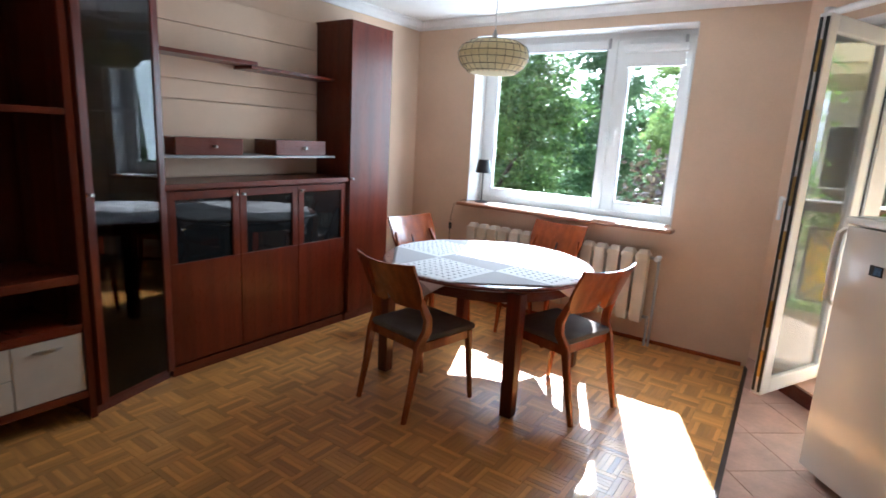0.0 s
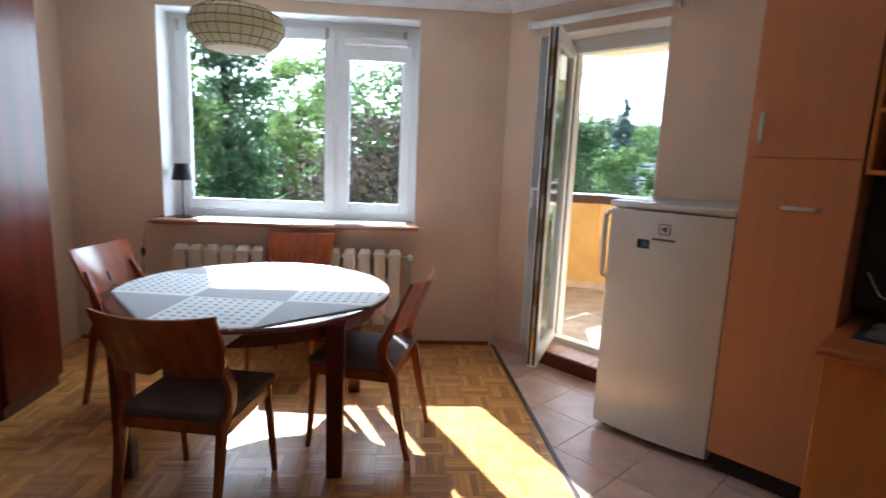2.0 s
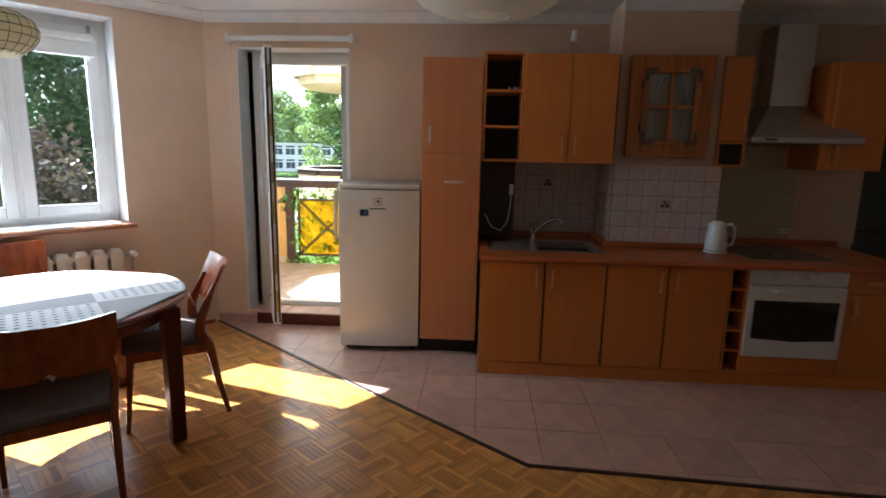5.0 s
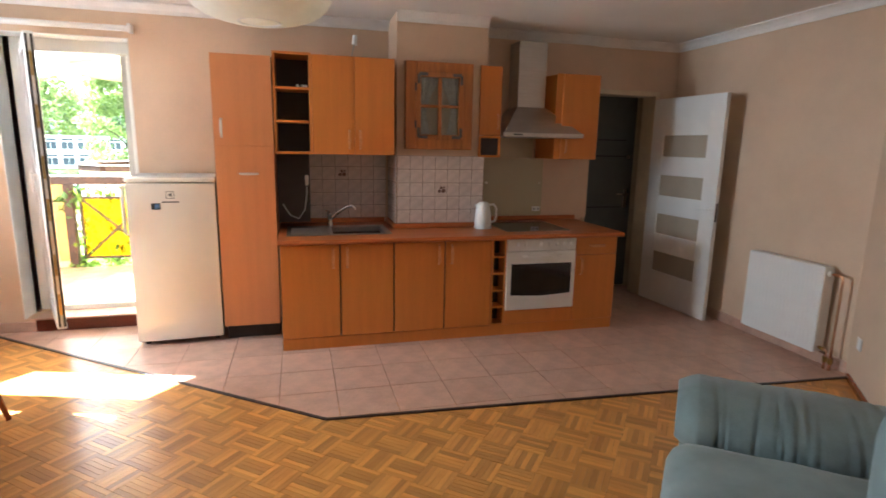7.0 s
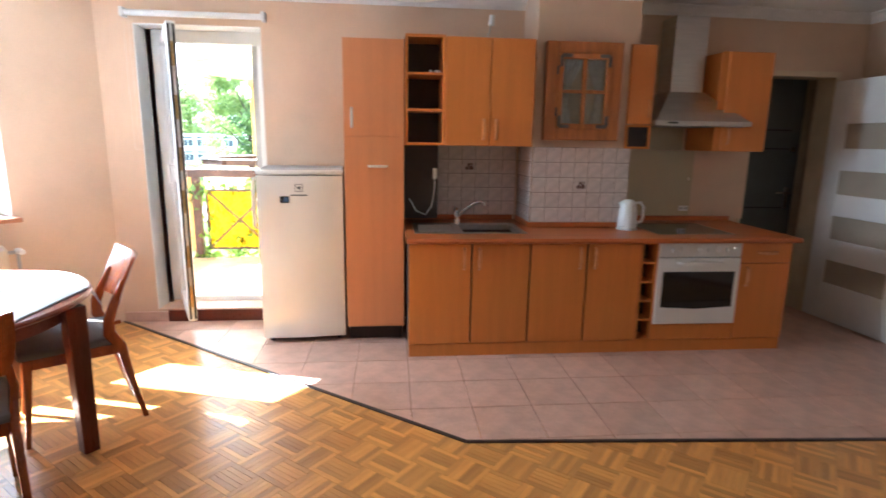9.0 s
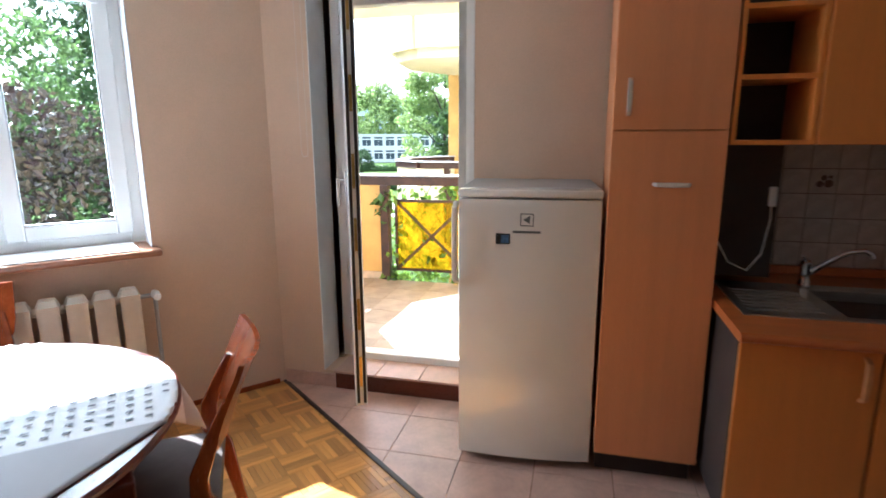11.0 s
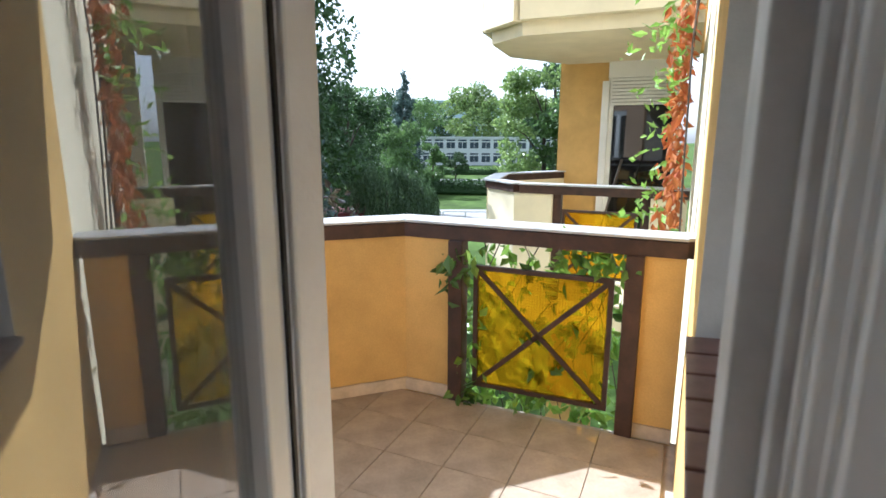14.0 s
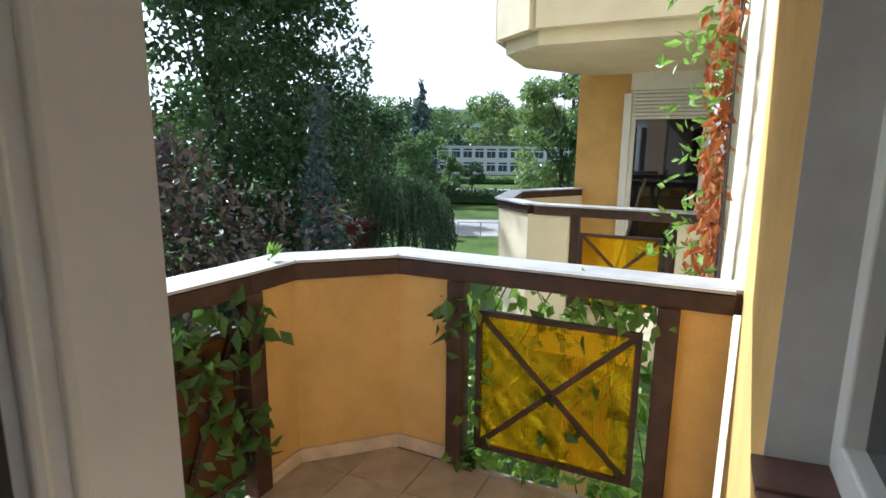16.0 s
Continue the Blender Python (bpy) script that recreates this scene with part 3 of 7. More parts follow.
for r, z in prof[1:-1]:
    tube(bm, [((r + 0.002) * math.cos(a), (r + 0.002) * math.sin(a), z) for a in [2 * math.pi * i / 40 for i in range(41)]], 0.0018, 5)
for k in range(26):
    a = 2 * math.pi * k / 26
    tube(bm, [((r + 0.002) * math.cos(a), (r + 0.002) * math.sin(a), z) for r, z in prof], 0.0013, 5)
part("wire_grid", bm, BLACK, pend)
part("diffuser", lathe(B(), [(0.0, 1.922), (0.14, 1.922), (0.14, 1.916), (0.0, 1.916)], 36), WICKER, pend)
bm = cyl(B(), (0, 0, 2.10), (0, 0, CZ - 0.03), 0.003, n=8)
part("cable", bm, WHITE, pend)
part("socket", cyl(cyl(B(), (0, 0, 2.09), (0, 0, 2.15), 0.016), (0, 0, 2.14), (0, 0, 2.17), 0.008), GREYPAINT, pend)
part("canopy", lathe(B(), [(0, CZ - 0.04), (0.035, CZ - 0.035), (0.045, CZ), (0, CZ)], 24), WHITE, pend, smooth=True)

# ---- paper lantern near the kitchen ----
lant = thing("paper_lantern", "flat white ribbed paper lantern under the ceiling", "lamp", pose(0.74, 1.21, 0))
bm, prof = B(), []
for i in range(57):
    a = math.pi * (0.07 + 0.86 * i / 56)
    r = 0.36 * math.sin(a) ** 0.8 + (0.004 if i % 4 == 0 else 0.0)
    prof.append((r, 2.275 + 0.15 * math.cos(a)))
lathe(bm, prof, 56)
part("shade", bm, PAPER, lant, "ribbed white paper", True)
part("ring", tube(B(), [(0.105 * math.cos(a), 0.105 * math.sin(a), 2.132) for a in [2 * math.pi * i / 32 for i in range(33)]], 0.004, 6), WHITE, lant)
part("cable", cyl(B(), (0, 0, 2.2), (0, 0, CZ - 0.02), 0.003, n=8), WHITE, lant)
part("bulb", lathe(B(), [(0, 2.21), (0.025, 2.22), (0.03, 2.25), (0.015, 2.29), (0.012, 2.33), (0, 2.33)], 16), PAPER, lant, smooth=True)

# ---- dining table ----
TC = (-1.745, 2.965)
tab = thing("dining_table", "round cherry-stained wooden dining table with square legs", "table", BAY @ pose(*TC, 0))
part("tabletop", lathe(B(), [(0, 0.722), (0.655, 0.722), (0.675, 0.732), (0.675, 0.742), (0.665, 0.75), (0, 0.75)], 72), CHERRY_FLAT, tab, smooth=True)
bm = lathe(B(), [(0.60, 0.65), (0.60, 0.722), (0.575, 0.722), (0.575, 0.65)], 72)
part("apron", bm, CHERRY_FLAT, tab, smooth=True)
bm = box(B(), -0.042, 0.042, -0.042, 0.042, 0, 0.722, 0.007)
for v in bm.verts:
    if v.co.z < 0.1:
        v.co.x, v.co.y = v.co.x * 0.82, v.co.y * 0.82
leg = mesh("leg", bm, CHERRY)
for sx in (-1, 1):
    for sy in (-1, 1):
        piece("leg", leg, tab, pose(sx * 0.455, sy * 0.455, 0))


CHECK = material("checked_tablecloth", (0.80, 0.80, 0.80), 0.85, vary=0.05, scale=5, bump=0.3, fine=300, spec=0.2)
N, L = CHECK.node_tree.nodes, CHECK.node_tree.links
tcn, mpn, chk = N.new("ShaderNodeTexCoord"), N.new("ShaderNodeMapping"), N.new("ShaderNodeTexChecker")
mpn.inputs["Rotation"].default_value = (0, 0, radians(45))
mpn.inputs["Location"].default_value = (0.225, 0.225, 0.2)
chk.inputs["Scale"].default_value = 1 / 0.45
chk.inputs["Color1"].default_value, chk.inputs["Color2"].default_value = (0.80, 0.80, 0.80, 1), (0.46, 0.45, 0.46, 1)
mpn.inputs["Scale"].default_value = (1, 1, 0)
L.new(tcn.outputs["Object"], mpn.inputs[0])
L.new(mpn.outputs[0], chk.inputs["Vector"])
L.new(chk.outputs["Color"], N["Principled BSDF"].inputs["Base Color"])
tcl = thing("tablecloth", "square white tablecloth printed with grey squares and dots on the table", "tablecloth", BAY @ pose(*TC, 0, 0, 0, 38))
HALF, NN = 0.61, 56


def cloth_point(i, j):
    u, v = -HALF + 2 * HALF * i / NN, -HALF + 2 * HALF * j / NN
    r = math.hypot(u, v)
    k = 1.0 if r < 0.665 else (0.665 + (r - 0.665) * 0.35) / r
    drop = 0.92 * (r - 0.665) + 0.015 * math.sin(11 * math.atan2(v, u)) * min(1.0, (r - 0.665) * 8) if r > 0.665 else 0
    return Vector((u * k, v * k, 0.7545 + 0.0025 * max(0, noise.noise(Vector((u * 3, v * 3, 3.1)))) - drop))


bm = B()
rows = [[bm.verts.new(cloth_point(i, j)) for j in range(NN + 1)] for i in range(NN + 1)]
for i in range(NN):
    for j in range(NN):
        bm.faces.new((rows[i][j], rows[i + 1][j], rows[i + 1][j + 1], rows[i][j + 1]))
o = part("cloth", bm, CHECK, tcl, smooth=True)
sol = o.modifiers.new("thick", "SOLIDIFY")
sol.thickness = 0.0015
bm = B()
Q = math.sqrt(0.5)
for op, oq in ((-0.45, 0), (0.45, 0), (0, -0.45), (0, 0.45)):
    for i in range(9):
        for j in range(9):
            p, q = op - 0.184 + i * 0.046, oq - 0.184 + j * 0.046
            u, v = (p + q) * Q, (q - p) * Q
            if math.hypot(u, v) > 0.64 or max(abs(u), abs(v)) > 0.565:
                continue
            t_ = B()
            box(t_, -0.009, 0.009, -0.005, 0.005, 0.7585, 0.7592)
            bmesh.ops.transform(t_, matrix=pose(u, v, 0, 0, 0, -45), verts=t_.verts[:])
            me = bpy.data.meshes.new("tmp")
            t_.to_mesh(me)
            t_.free()
            bm.from_mesh(me)
            bpy.data.meshes.remove(me)
tagged(part("printed_dots", bm, DOT, tcl), "", "", "", "stuff")


# ---- chairs ----
def make_chair():
    ch = thing("dining_chair", "reddish wooden dining chair with a grey-brown padded seat", "chair", group="chairs round the dining table")
    bm = B()
    box(bm, -0.205, 0.225, -0.23, 0.23, 0.435, 0.475, 0.018)
    for v in bm.verts:
        if v.co.z > 0.46:
            v.co.z += 0.012 * (1 - (v.co.x / 0.23) ** 2) * (1 - (v.co.y / 0.24) ** 2)
        v.co.y *= 0.93 + 0.07 * (v.co.x + 0.2) / 0.42
    part("seat", bm, SEATFAB, ch, "grey-brown fabric pad", True)
    bm = B()
    box(bm, 0.175, 0.200, -0.20, 0.20, 0.385, 0.437, 0.004)
    box(bm, -0.195, -0.170, -0.19, 0.19, 0.385, 0.437, 0.004)
    for s in (-1, 1):
        box(bm, -0.19, 0.19, s * 0.205 - 0.011, s * 0.205 + 0.011, 0.385, 0.437, 0.004)
    part("seat_frame", bm, CHAIRWOOD, ch)
    for s in (-1, 1):
        bm = bar(B(), [(0.225, s * 0.215, 0.0), (0.205, s * 0.21, 0.2), (0.185, s * 0.205, 0.435)], [0.022, 0.030, 0.036], [0.022, 0.030, 0.040])
        part("front_leg", bm, CHAIRWOOD, ch, smooth=True)
        bm = bar(B(), [(-0.285, s * 0.20, 0.0), (-0.235, s * 0.20, 0.22), (-0.20, s * 0.20, 0.42), (-0.155, s * 0.212, 0.50), (-0.158, s * 0.218, 0.57), (-0.195, s * 0.205, 0.66), (-0.240, s * 0.19, 0.76)],
                 [0.024, 0.030, 0.034, 0.032, 0.030, 0.028, 0.020], [0.026, 0.036, 0.052, 0.058, 0.052, 0.040, 0.020])
        part("back_leg", bm, CHAIRWOOD, ch, smooth=True)
    # curved rail with a notch
    bm, m_ = B(), 24
    rows = []
    levels = ((0.0, 0.625), (-0.018, 0.68), (-0.042, 0.74), (-0.068, 0.80), (-0.088, 0.84), (-0.104, 0.868))
    for dx, zz in levels:
        half = 0.20 + 0.035 * min(1.0, (zz - 0.625) / 0.09) ** 0.6
        rows.append([(dx, -half + 2 * half * k / m_, zz) for k in range(m_ + 1)])
    grid, top = {}, len(levels) - 1
    for face in (0, 1):
        for r_, row in enumerate(rows):
            for k, (dx, y, zz) in enumerate(row):
                bow = -0.045 * (1 - (y / 0.235) ** 2)
                rise = 0.014 * (y / 0.235) ** 2 * (r_ == top) + (0.030 * max(0.0, 1 - abs(y) / 0.045) if r_ == 0 else 0.0)
                grid[face, r_, k] = bm.verts.new((-0.195 + dx + bow + 0.016 * face, y, zz + rise))
    for r_ in range(top):
        for k in range(m_):
            bm.faces.new((grid[0, r_, k], grid[0, r_, k + 1], grid[0, r_ + 1, k + 1], grid[0, r_ + 1, k]))
            bm.faces.new((grid[1, r_, k + 1], grid[1, r_, k], grid[1, r_ + 1, k], grid[1, r_ + 1, k + 1]))
    for k in range(m_):
        bm.faces.new((grid[0, 0, k + 1], grid[0, 0, k], grid[1, 0, k], grid[1, 0, k + 1]))
        bm.faces.new((grid[0, top, k], grid[0, top, k + 1], grid[1, top, k + 1], grid[1, top, k]))
    for k in (0, m_):
        for r_ in range(top):
            bm.faces.new((grid[0, r_, k], grid[0, r_ + 1, k], grid[1, r_ + 1, k], grid[1, r_, k]))
    part("backrest", bm, CHAIRWOOD, ch, smooth=True)
    part("slot", bar(B(), [(-0.236, 0, 0.66), (-0.262, 0, 0.72)], [0.012, 0.005], [0.022, 0.020]), BLACK, ch, "narrow dark slot in the backrest")
    return ch


chair = make_chair()
chair.matrix_basis = BAY @ pose(-1.82, 2.37, 0, 0, 0, 80)
copy_thing(chair, BAY @ pose(-1.18, 2.90, 0, 0, 0, 164))
copy_thing(chair, BAY @ pose(-1.77, 3.83, 0, 0, 0, -96))
copy_thing(chair, BAY @ pose(-2.46, 3.36, 0, 0, 0, -8))

# ---- wall unit ----
tc = thing("tall_cupboard", "tall narrow dark cherry cupboard at the end of the wall unit", "cupboard", BAY)
part("body", box(B(), -3.415, -3.05, 2.99, 3.45, 0.06, 2.32, 0.003), CHERRY, tc)
part("door", box(B(), -3.048, -3.03, 2.993, 3.447, 0.08, 2.317, 0.003), CHERRY, tc)
part("plinth", box(B(), -3.40, -3.06, 2.99, 3.45, 0, 0.06), CHERRY_FLAT, tc)
part("knob", cyl(B(), (-3.03, 3.02, 1.16), (-3.012, 3.02, 1.16), 0.008), STEEL, tc)

sb = thing("sideboard", "dark cherry sideboard with three part-glazed doors", "sideboard", BAY)
part("body", box(B(), -3.415, -3.08, 1.57, 2.985, 0.06, 1.135, 0.003), CHERRY, sb)
part("top", box(B(), -3.415, -3.035, 1.56, 2.988, 1.135, 1.17, 0.004), CHERRY_FLAT, sb)
part("plinth", box(B(), -3.40, -3.07, 1.57, 2.985, 0, 0.06), CHERRY_FLAT, sb)
for i in range(3):
    y0, y1 = 1.572 + i * 0.4715, 1.572 + (i + 1) * 0.4715 - 0.004
    dr = part("door", box(B(), -3.079, -3.055, y0, y1, 0.08, 0.70, 0.003), CHERRY, sb)
    bm = B()
    for a0, a1, c0, c1 in ((y0, y0 + 0.05, 0.70, 1.125), (y1 - 0.05, y1, 0.70, 1.125), (y0 + 0.05, y1 - 0.05, 1.075, 1.125)):
        box(bm, -3.079, -3.055, a0, a1, c0, c1, 0.003)
    part("glazing_frame", bm, CHERRY, dr)
    part("glazing", box(B(), -3.072, -3.066, y0 + 0.05, y1 - 0.05, 0.70, 1.075), GREYGLASS, dr, "dark reflecting glass")
    yk = (y1 - 0.025, y0 + 0.025, y0 + 0.025)[i]
    part("knob", cyl(B(), (-3.055, yk, 1.09), (-3.035, yk, 1.09), 0.008), STEEL, dr)

ws = thing("wall_panel_shelves", "cream grooved wall panel with cherry shelves and two drawers", "shelf", BAY)
for z0, z1 in ((1.18, 1.33), (1.335, 1.655), (1.66, 1.775), (1.78, 2.105), (2.11, 2.30)):
    part("panel", box(B(), -3.418, -3.395, 1.60, 2.985, z0, z1, 0.003), WALL, ws)
part("shelf", box(B(), -3.395, -3.20, 1.57, 2.30, 1.905, 1.928, 0.003), CHERRY_FLAT, ws)
part("shelf", box(B(), -3.395, -3.20, 2.25, 2.985, 1.88, 1.903, 0.003), CHERRY_FLAT, ws)
part("shelf", box(B(), -3.395, -3.14, 1.60, 2.94, 1.31, 1.325, 0.002), GREYPAINT, ws, "thin grey shelf")
for y0 in (1.69, 2.40):
    dr = part("drawer", box(B(), -3.39, -3.165, y0, y0 + 0.45, 1.327, 1.43, 0.003), CHERRY_FLAT, ws)
    part("drawer_front", box(B(), -3.164, -3.148, y0, y0 + 0.45, 1.327, 1.432, 0.002), CHERRY_FLAT, dr)
    part("knob", cyl(B(), (-3.148, y0 + 0.25, 1.38), (-3.125, y0 + 0.25, 1.38), 0.009), STEEL, dr)

# angled glazed cabinet and the shelf tower beyond it
GC = BAY @ pose(-2.93, 1.10, 0)
gc = thing("glazed_cabinet", "tall dark cherry cabinet with a smoked glass door", "cabinet", GC @ pose(0, 0, 0, 0, 0, 16))
for nm, x0, x1, y0, y1, z0, z1 in (("back_panel", -0.42, -0.40, 0, 0.48, 0.05, 2.45), ("side_panel", -0.40, 0.0, 0.0, 0.02, 0.05, 2.45), ("side_panel", -0.40, 0.0, 0.46, 0.48, 0.05, 2.45),
                                   ("bottom", -0.40, 0, 0.02, 0.46, 0.05, 0.10), ("top", -0.40, 0, 0.02, 0.46, 2.40, 2.45)):
    part(nm, box(B(), x0, x1, y0, y1, z0, z1, 0.002), CHERRY, gc)
for z in (0.55, 1.0, 1.55, 1.98):
    part("shelf", box(B(), -0.395, -0.03, 0.022, 0.458, z, z + 0.02), CHERRY_FLAT, gc)
part("plinth", box(B(), -0.38, -0.02, 0.0, 0.48, 0, 0.05), CHERRY_FLAT, gc)
dr = part("door", box(B(), 0.002, 0.022, 0.0, 0.045, 0.06, 2.44, 0.003), CHERRY, gc)
part("door_stile", box(B(), 0.002, 0.022, 0.435, 0.48, 0.06, 2.44, 0.003), CHERRY, dr)
part("glazing", box(B(), 0.008, 0.014, 0.045, 0.435, 0.08, 2.43), glass("smoked_glass", (0.28, 0.29, 0.30)), dr, "smoked glass")
part("knob", cyl(B(), (0.022, 0.02, 1.15), (0.045, 0.02, 1.15), 0.009), STEEL, dr)

tw = thing("shelf_tower", "dark cherry open shelf tower with cream drawers at its foot", "shelf", BAY)
part("back_panel", box(B(), -3.415, -3.40, 0.12, 1.06, 0.12, 2.45), CHERRY, tw)
for y0, y1 in ((0.10, 0.13), (1.055, 1.09)):
    part("side_panel", box(B(), -3.40, -2.92, y0, y1, 0.0, 2.45, 0.003), CHERRY, tw)
for z0, z1 in ((0.12, 0.16), (0.47, 0.515), (0.72, 0.765), (1.52, 1.55), (2.41, 2.45)):
    part("shelf", box(B(), -3.40, -2.925, 0.13, 1.055, z0, z1, 0.003), CHERRY_FLAT, tw)
CRM = material("cream_drawer_front", (0.55, 0.49, 0.40), 0.45, vary=0.05)
for y0, y1, z0, z1, hy in ((0.135, 0.75, 0.317, 0.468, 0.56), (0.135, 0.75, 0.162, 0.313, 0.56), (0.755, 1.05, 0.162, 0.468, 0.90)):
    dr = part("drawer", box(B(), -3.30, -2.93, y0, y1, z0, z1, 0.003), CRM, tw, "cream drawer front")
    zc = (z0 + z1) / 2 if z1 - z0 < 0.2 else 0.42
    part("handle", bar(B(), [(-2.93, hy - 0.06, zc), (-2.905, hy - 0.03, zc + 0.004), (-2.90, hy, zc + 0.005), (-2.905, hy + 0.03, zc + 0.004), (-2.93, hy + 0.06, zc)], [0.008, 0.016, 0.018, 0.016, 0.008], [0.008] * 5, (0, 0, 1)), STEEL, dr, smooth=True)

# ---- sofa ----
so = thing("sofa", "sage-blue velour sofa with rolled pleated arms", "sofa", BAY @ pose(0.03, -0.70, 0))


def cushion(bm, x0, x1, y0, y1, z0, z1, r, puff=0.02, n=14):
    """Adds a soft rounded block."""
    c, h = Vector(((x0 + x1) / 2, (y0 + y1) / 2, (z0 + z1) / 2)), Vector(((x1 - x0) / 2, (y1 - y0) / 2, (z1 - z0) / 2))
    t = B()
    bmesh.ops.create_cube(t, size=2.0)
    bmesh.ops.subdivide_edges(t, edges=t.edges[:], cuts=n, use_grid_fill=True)
    for v in t.verts:
        p = Vector([v.co[i] * h[i] for i in range(3)])
        q = Vector([max(-(h[i] - r), min(h[i] - r, p[i])) for i in range(3)])
        o = p - q
        if o.length > 1e-6:
            p = q + o.normalized() * r
        e = (1 - (p.x / h.x) ** 2) * (1 - (p.y / h.y) ** 2)
        p.z += math.copysign(puff * max(0, e), p.z)
        p += Vector((1, 1, 1)) * 0.006 * noise.noise((p + c) * 6)
        v.co = c + p
    me = bpy.data.meshes.new("tmp")
    t.to_mesh(me)
    t.free()
    bm.from_mesh(me)
    bpy.data.meshes.remove(me)
    return bm


part("base", cushion(B(), -2.0, -0.02, -0.98, -0.02, 0.04, 0.30, 0.03, 0.0), SOFA, so, smooth=True)
for x0, x1 in ((-1.14, -0.54), (-1.74, -1.15)):
    part("seat_cushion", cushion(B(), x0, x1 - 0.005, -0.80, 0.02, 0.28, 0.565, 0.08, 0.025), SOFA, so, smooth=True)
    part("back_cushion", cushion(B(), x0 + 0.0, x1 - 0.01, -1.04, -0.50, 0.40, 0.98, 0.22, 0.03), SOFA, so, smooth=True)


rng0 = random.Random(4)


def sofa_arm(x0, x1):
    bm = cushion(B(), x0 + 0.03, x1 - 0.05, -0.95, -0.05, 0.04, 0.45, 0.05, 0.0)
    n, m_ = 130, 30
    rings = []
    pleats = [(rng0.uniform(-0.90, -0.06), rng0.uniform(0.001, 0.0045), rng0.uniform(-0.03, 0.03)) for _ in range(34)]
    for i in range(n + 1):
        y = -0.92 + 0.92 * i / n
        end = min(i, n - i) / n
        rr = 0.135 * min(1.0, 0.45 + 7.0 * end) ** 0.4
        ring = []
        for k in range(m_):
            a = 2 * math.pi * k / m_
            crease = 0.012 * noise.noise(Vector((math.cos(a), y * 4, 2.3)))
            for yk, depth, lean in pleats:
                crease -= depth * math.exp(-((y - yk - lean * math.cos(a)) / 0.006) ** 2) * (0.35 + 0.65 * abs(math.cos(a)))
            if end < 0.12:
                crease -= 0.004 * (0.12 - end) / 0.12 * (1 + math.sin(a * 13))
            ring.append(bm.verts.new(((x0 + x1) / 2 + (rr * 1.75 + crease) * math.cos(a), y, 0.525 + (rr * 0.93 + crease) * math.sin(a))))
        rings.append(ring)
    for p, q in zip(rings, rings[1:]):
        for k in range(m_):
            bm.faces.new((p[k], p[(k + 1) % m_], q[(k + 1) % m_], q[k]))
    bm.faces.new(rings[0][::-1])
    bm.faces.new(rings[-1])
    return bm


part("arm", sofa_arm(-0.50, 0.0), SOFA, so, smooth=True)
part("arm", sofa_arm(-2.20, -1.70), SOFA, so, smooth=True)

# ---- fridge ----
fr = thing("fridge", "white upright fridge with a grey lid beside the balcony door", "fridge", pose(1.998, 1.648, 0, 0, 0, 3.9))
part("body", box(B(), 0.07, 0.565, 0.0, 0.59, 0.02, 1.235, 0.006), FRIDGE, fr)
part("top", box(B(), 0.0, 0.565, -0.003, 0.593, 1.236, 1.27, 0.010), FRIDGE, fr, smooth=True)
part("top_inlay", box(B(), 0.06, 0.555, 0.006, 0.584, 1.2695, 1.273), GREYTOP, fr, "grey plastic inlay on the lid")
bm = B()
n = 12
prof = [(0.0 + 0.022 * (2 * i / n - 1) ** 2, 0.59 * i / n) for i in range(n + 1)]
prism(bm, prof + [(0.066, 0.59), (0.066, 0.0)], 0.045, 1.228)
part("door", bm, FRIDGE, fr, smooth=True)
bm = bar(B(), [(0.028, 0.602, 0.86), (0.0, 0.606, 0.88), (-0.008, 0.606, 1.0), (-0.008, 0.606, 1.1), (0.0, 0.606, 1.19), (0.028, 0.602, 1.21)], [0.024] * 6, [0.018, 0.022, 0.022, 0.022, 0.022, 0.018])
part("handle", bm, FRIDGE, fr, "white bar handle", True)
bm = B()
for a0, a1, c0, c1 in ((0.274, 0.329, 1.148, 1.152), (0.274, 0.329, 1.1975, 1.2015), (0.274, 0.278, 1.152, 1.1975), (0.325, 0.329, 1.152, 1.1975)):
    box(bm, -0.0012, 0.012, a0, a1, c0 - 0.03, c1 - 0.03)
t_ = [bm.verts.new((-0.0012, y, z - 0.03)) for y, z in ((0.319, 1.175), (0.289, 1.158), (0.289, 1.192))]
bm.faces.new(t_)
box(bm, -0.0005, 0.012, 0.244, 0.359, 1.088, 1.098)
part("badge", bm, DARKDOOR, fr, "small dark badge with a plain bar under it")
part("sticker", box(B(), -0.0012, 0.012, 0.37, 0.43, 1.04, 1.085), BLACK, fr, "dark rectangular sticker")
part("sticker_picture", box(B(), -0.0022, 0.0, 0.376, 0.408, 1.046, 1.079), material("faded_blue_print", (0.10, 0.22, 0.42), 0.4, vary=0.3, scale=60), fr, "small faded blue picture")
for y in (0.05, 0.54):
    part("foot", cyl(B(), (0.1, y, 0), (0.1, y, 0.03), 0.018), BLACK, fr)


def arch_handle(p, length, along, out, depth=0.028, w=0.012):
    """A bowed bar handle."""
    p, along, out = Vector(p), Vector(along), Vector(out)
    pts = [p - along * length / 2, p - along * length * 0.42 + out * depth * 0.8, p + out * depth, p + along * length * 0.42 + out * depth * 0.8, p + along * length / 2]
    return bar(B(), pts, [w, w * 1.1, w * 1.3, w * 1.1, w], [w * 0.7, w * 0.8, w, w * 0.8, w * 0.7], along.cross(out))


OUT = (-1, 0, 0)
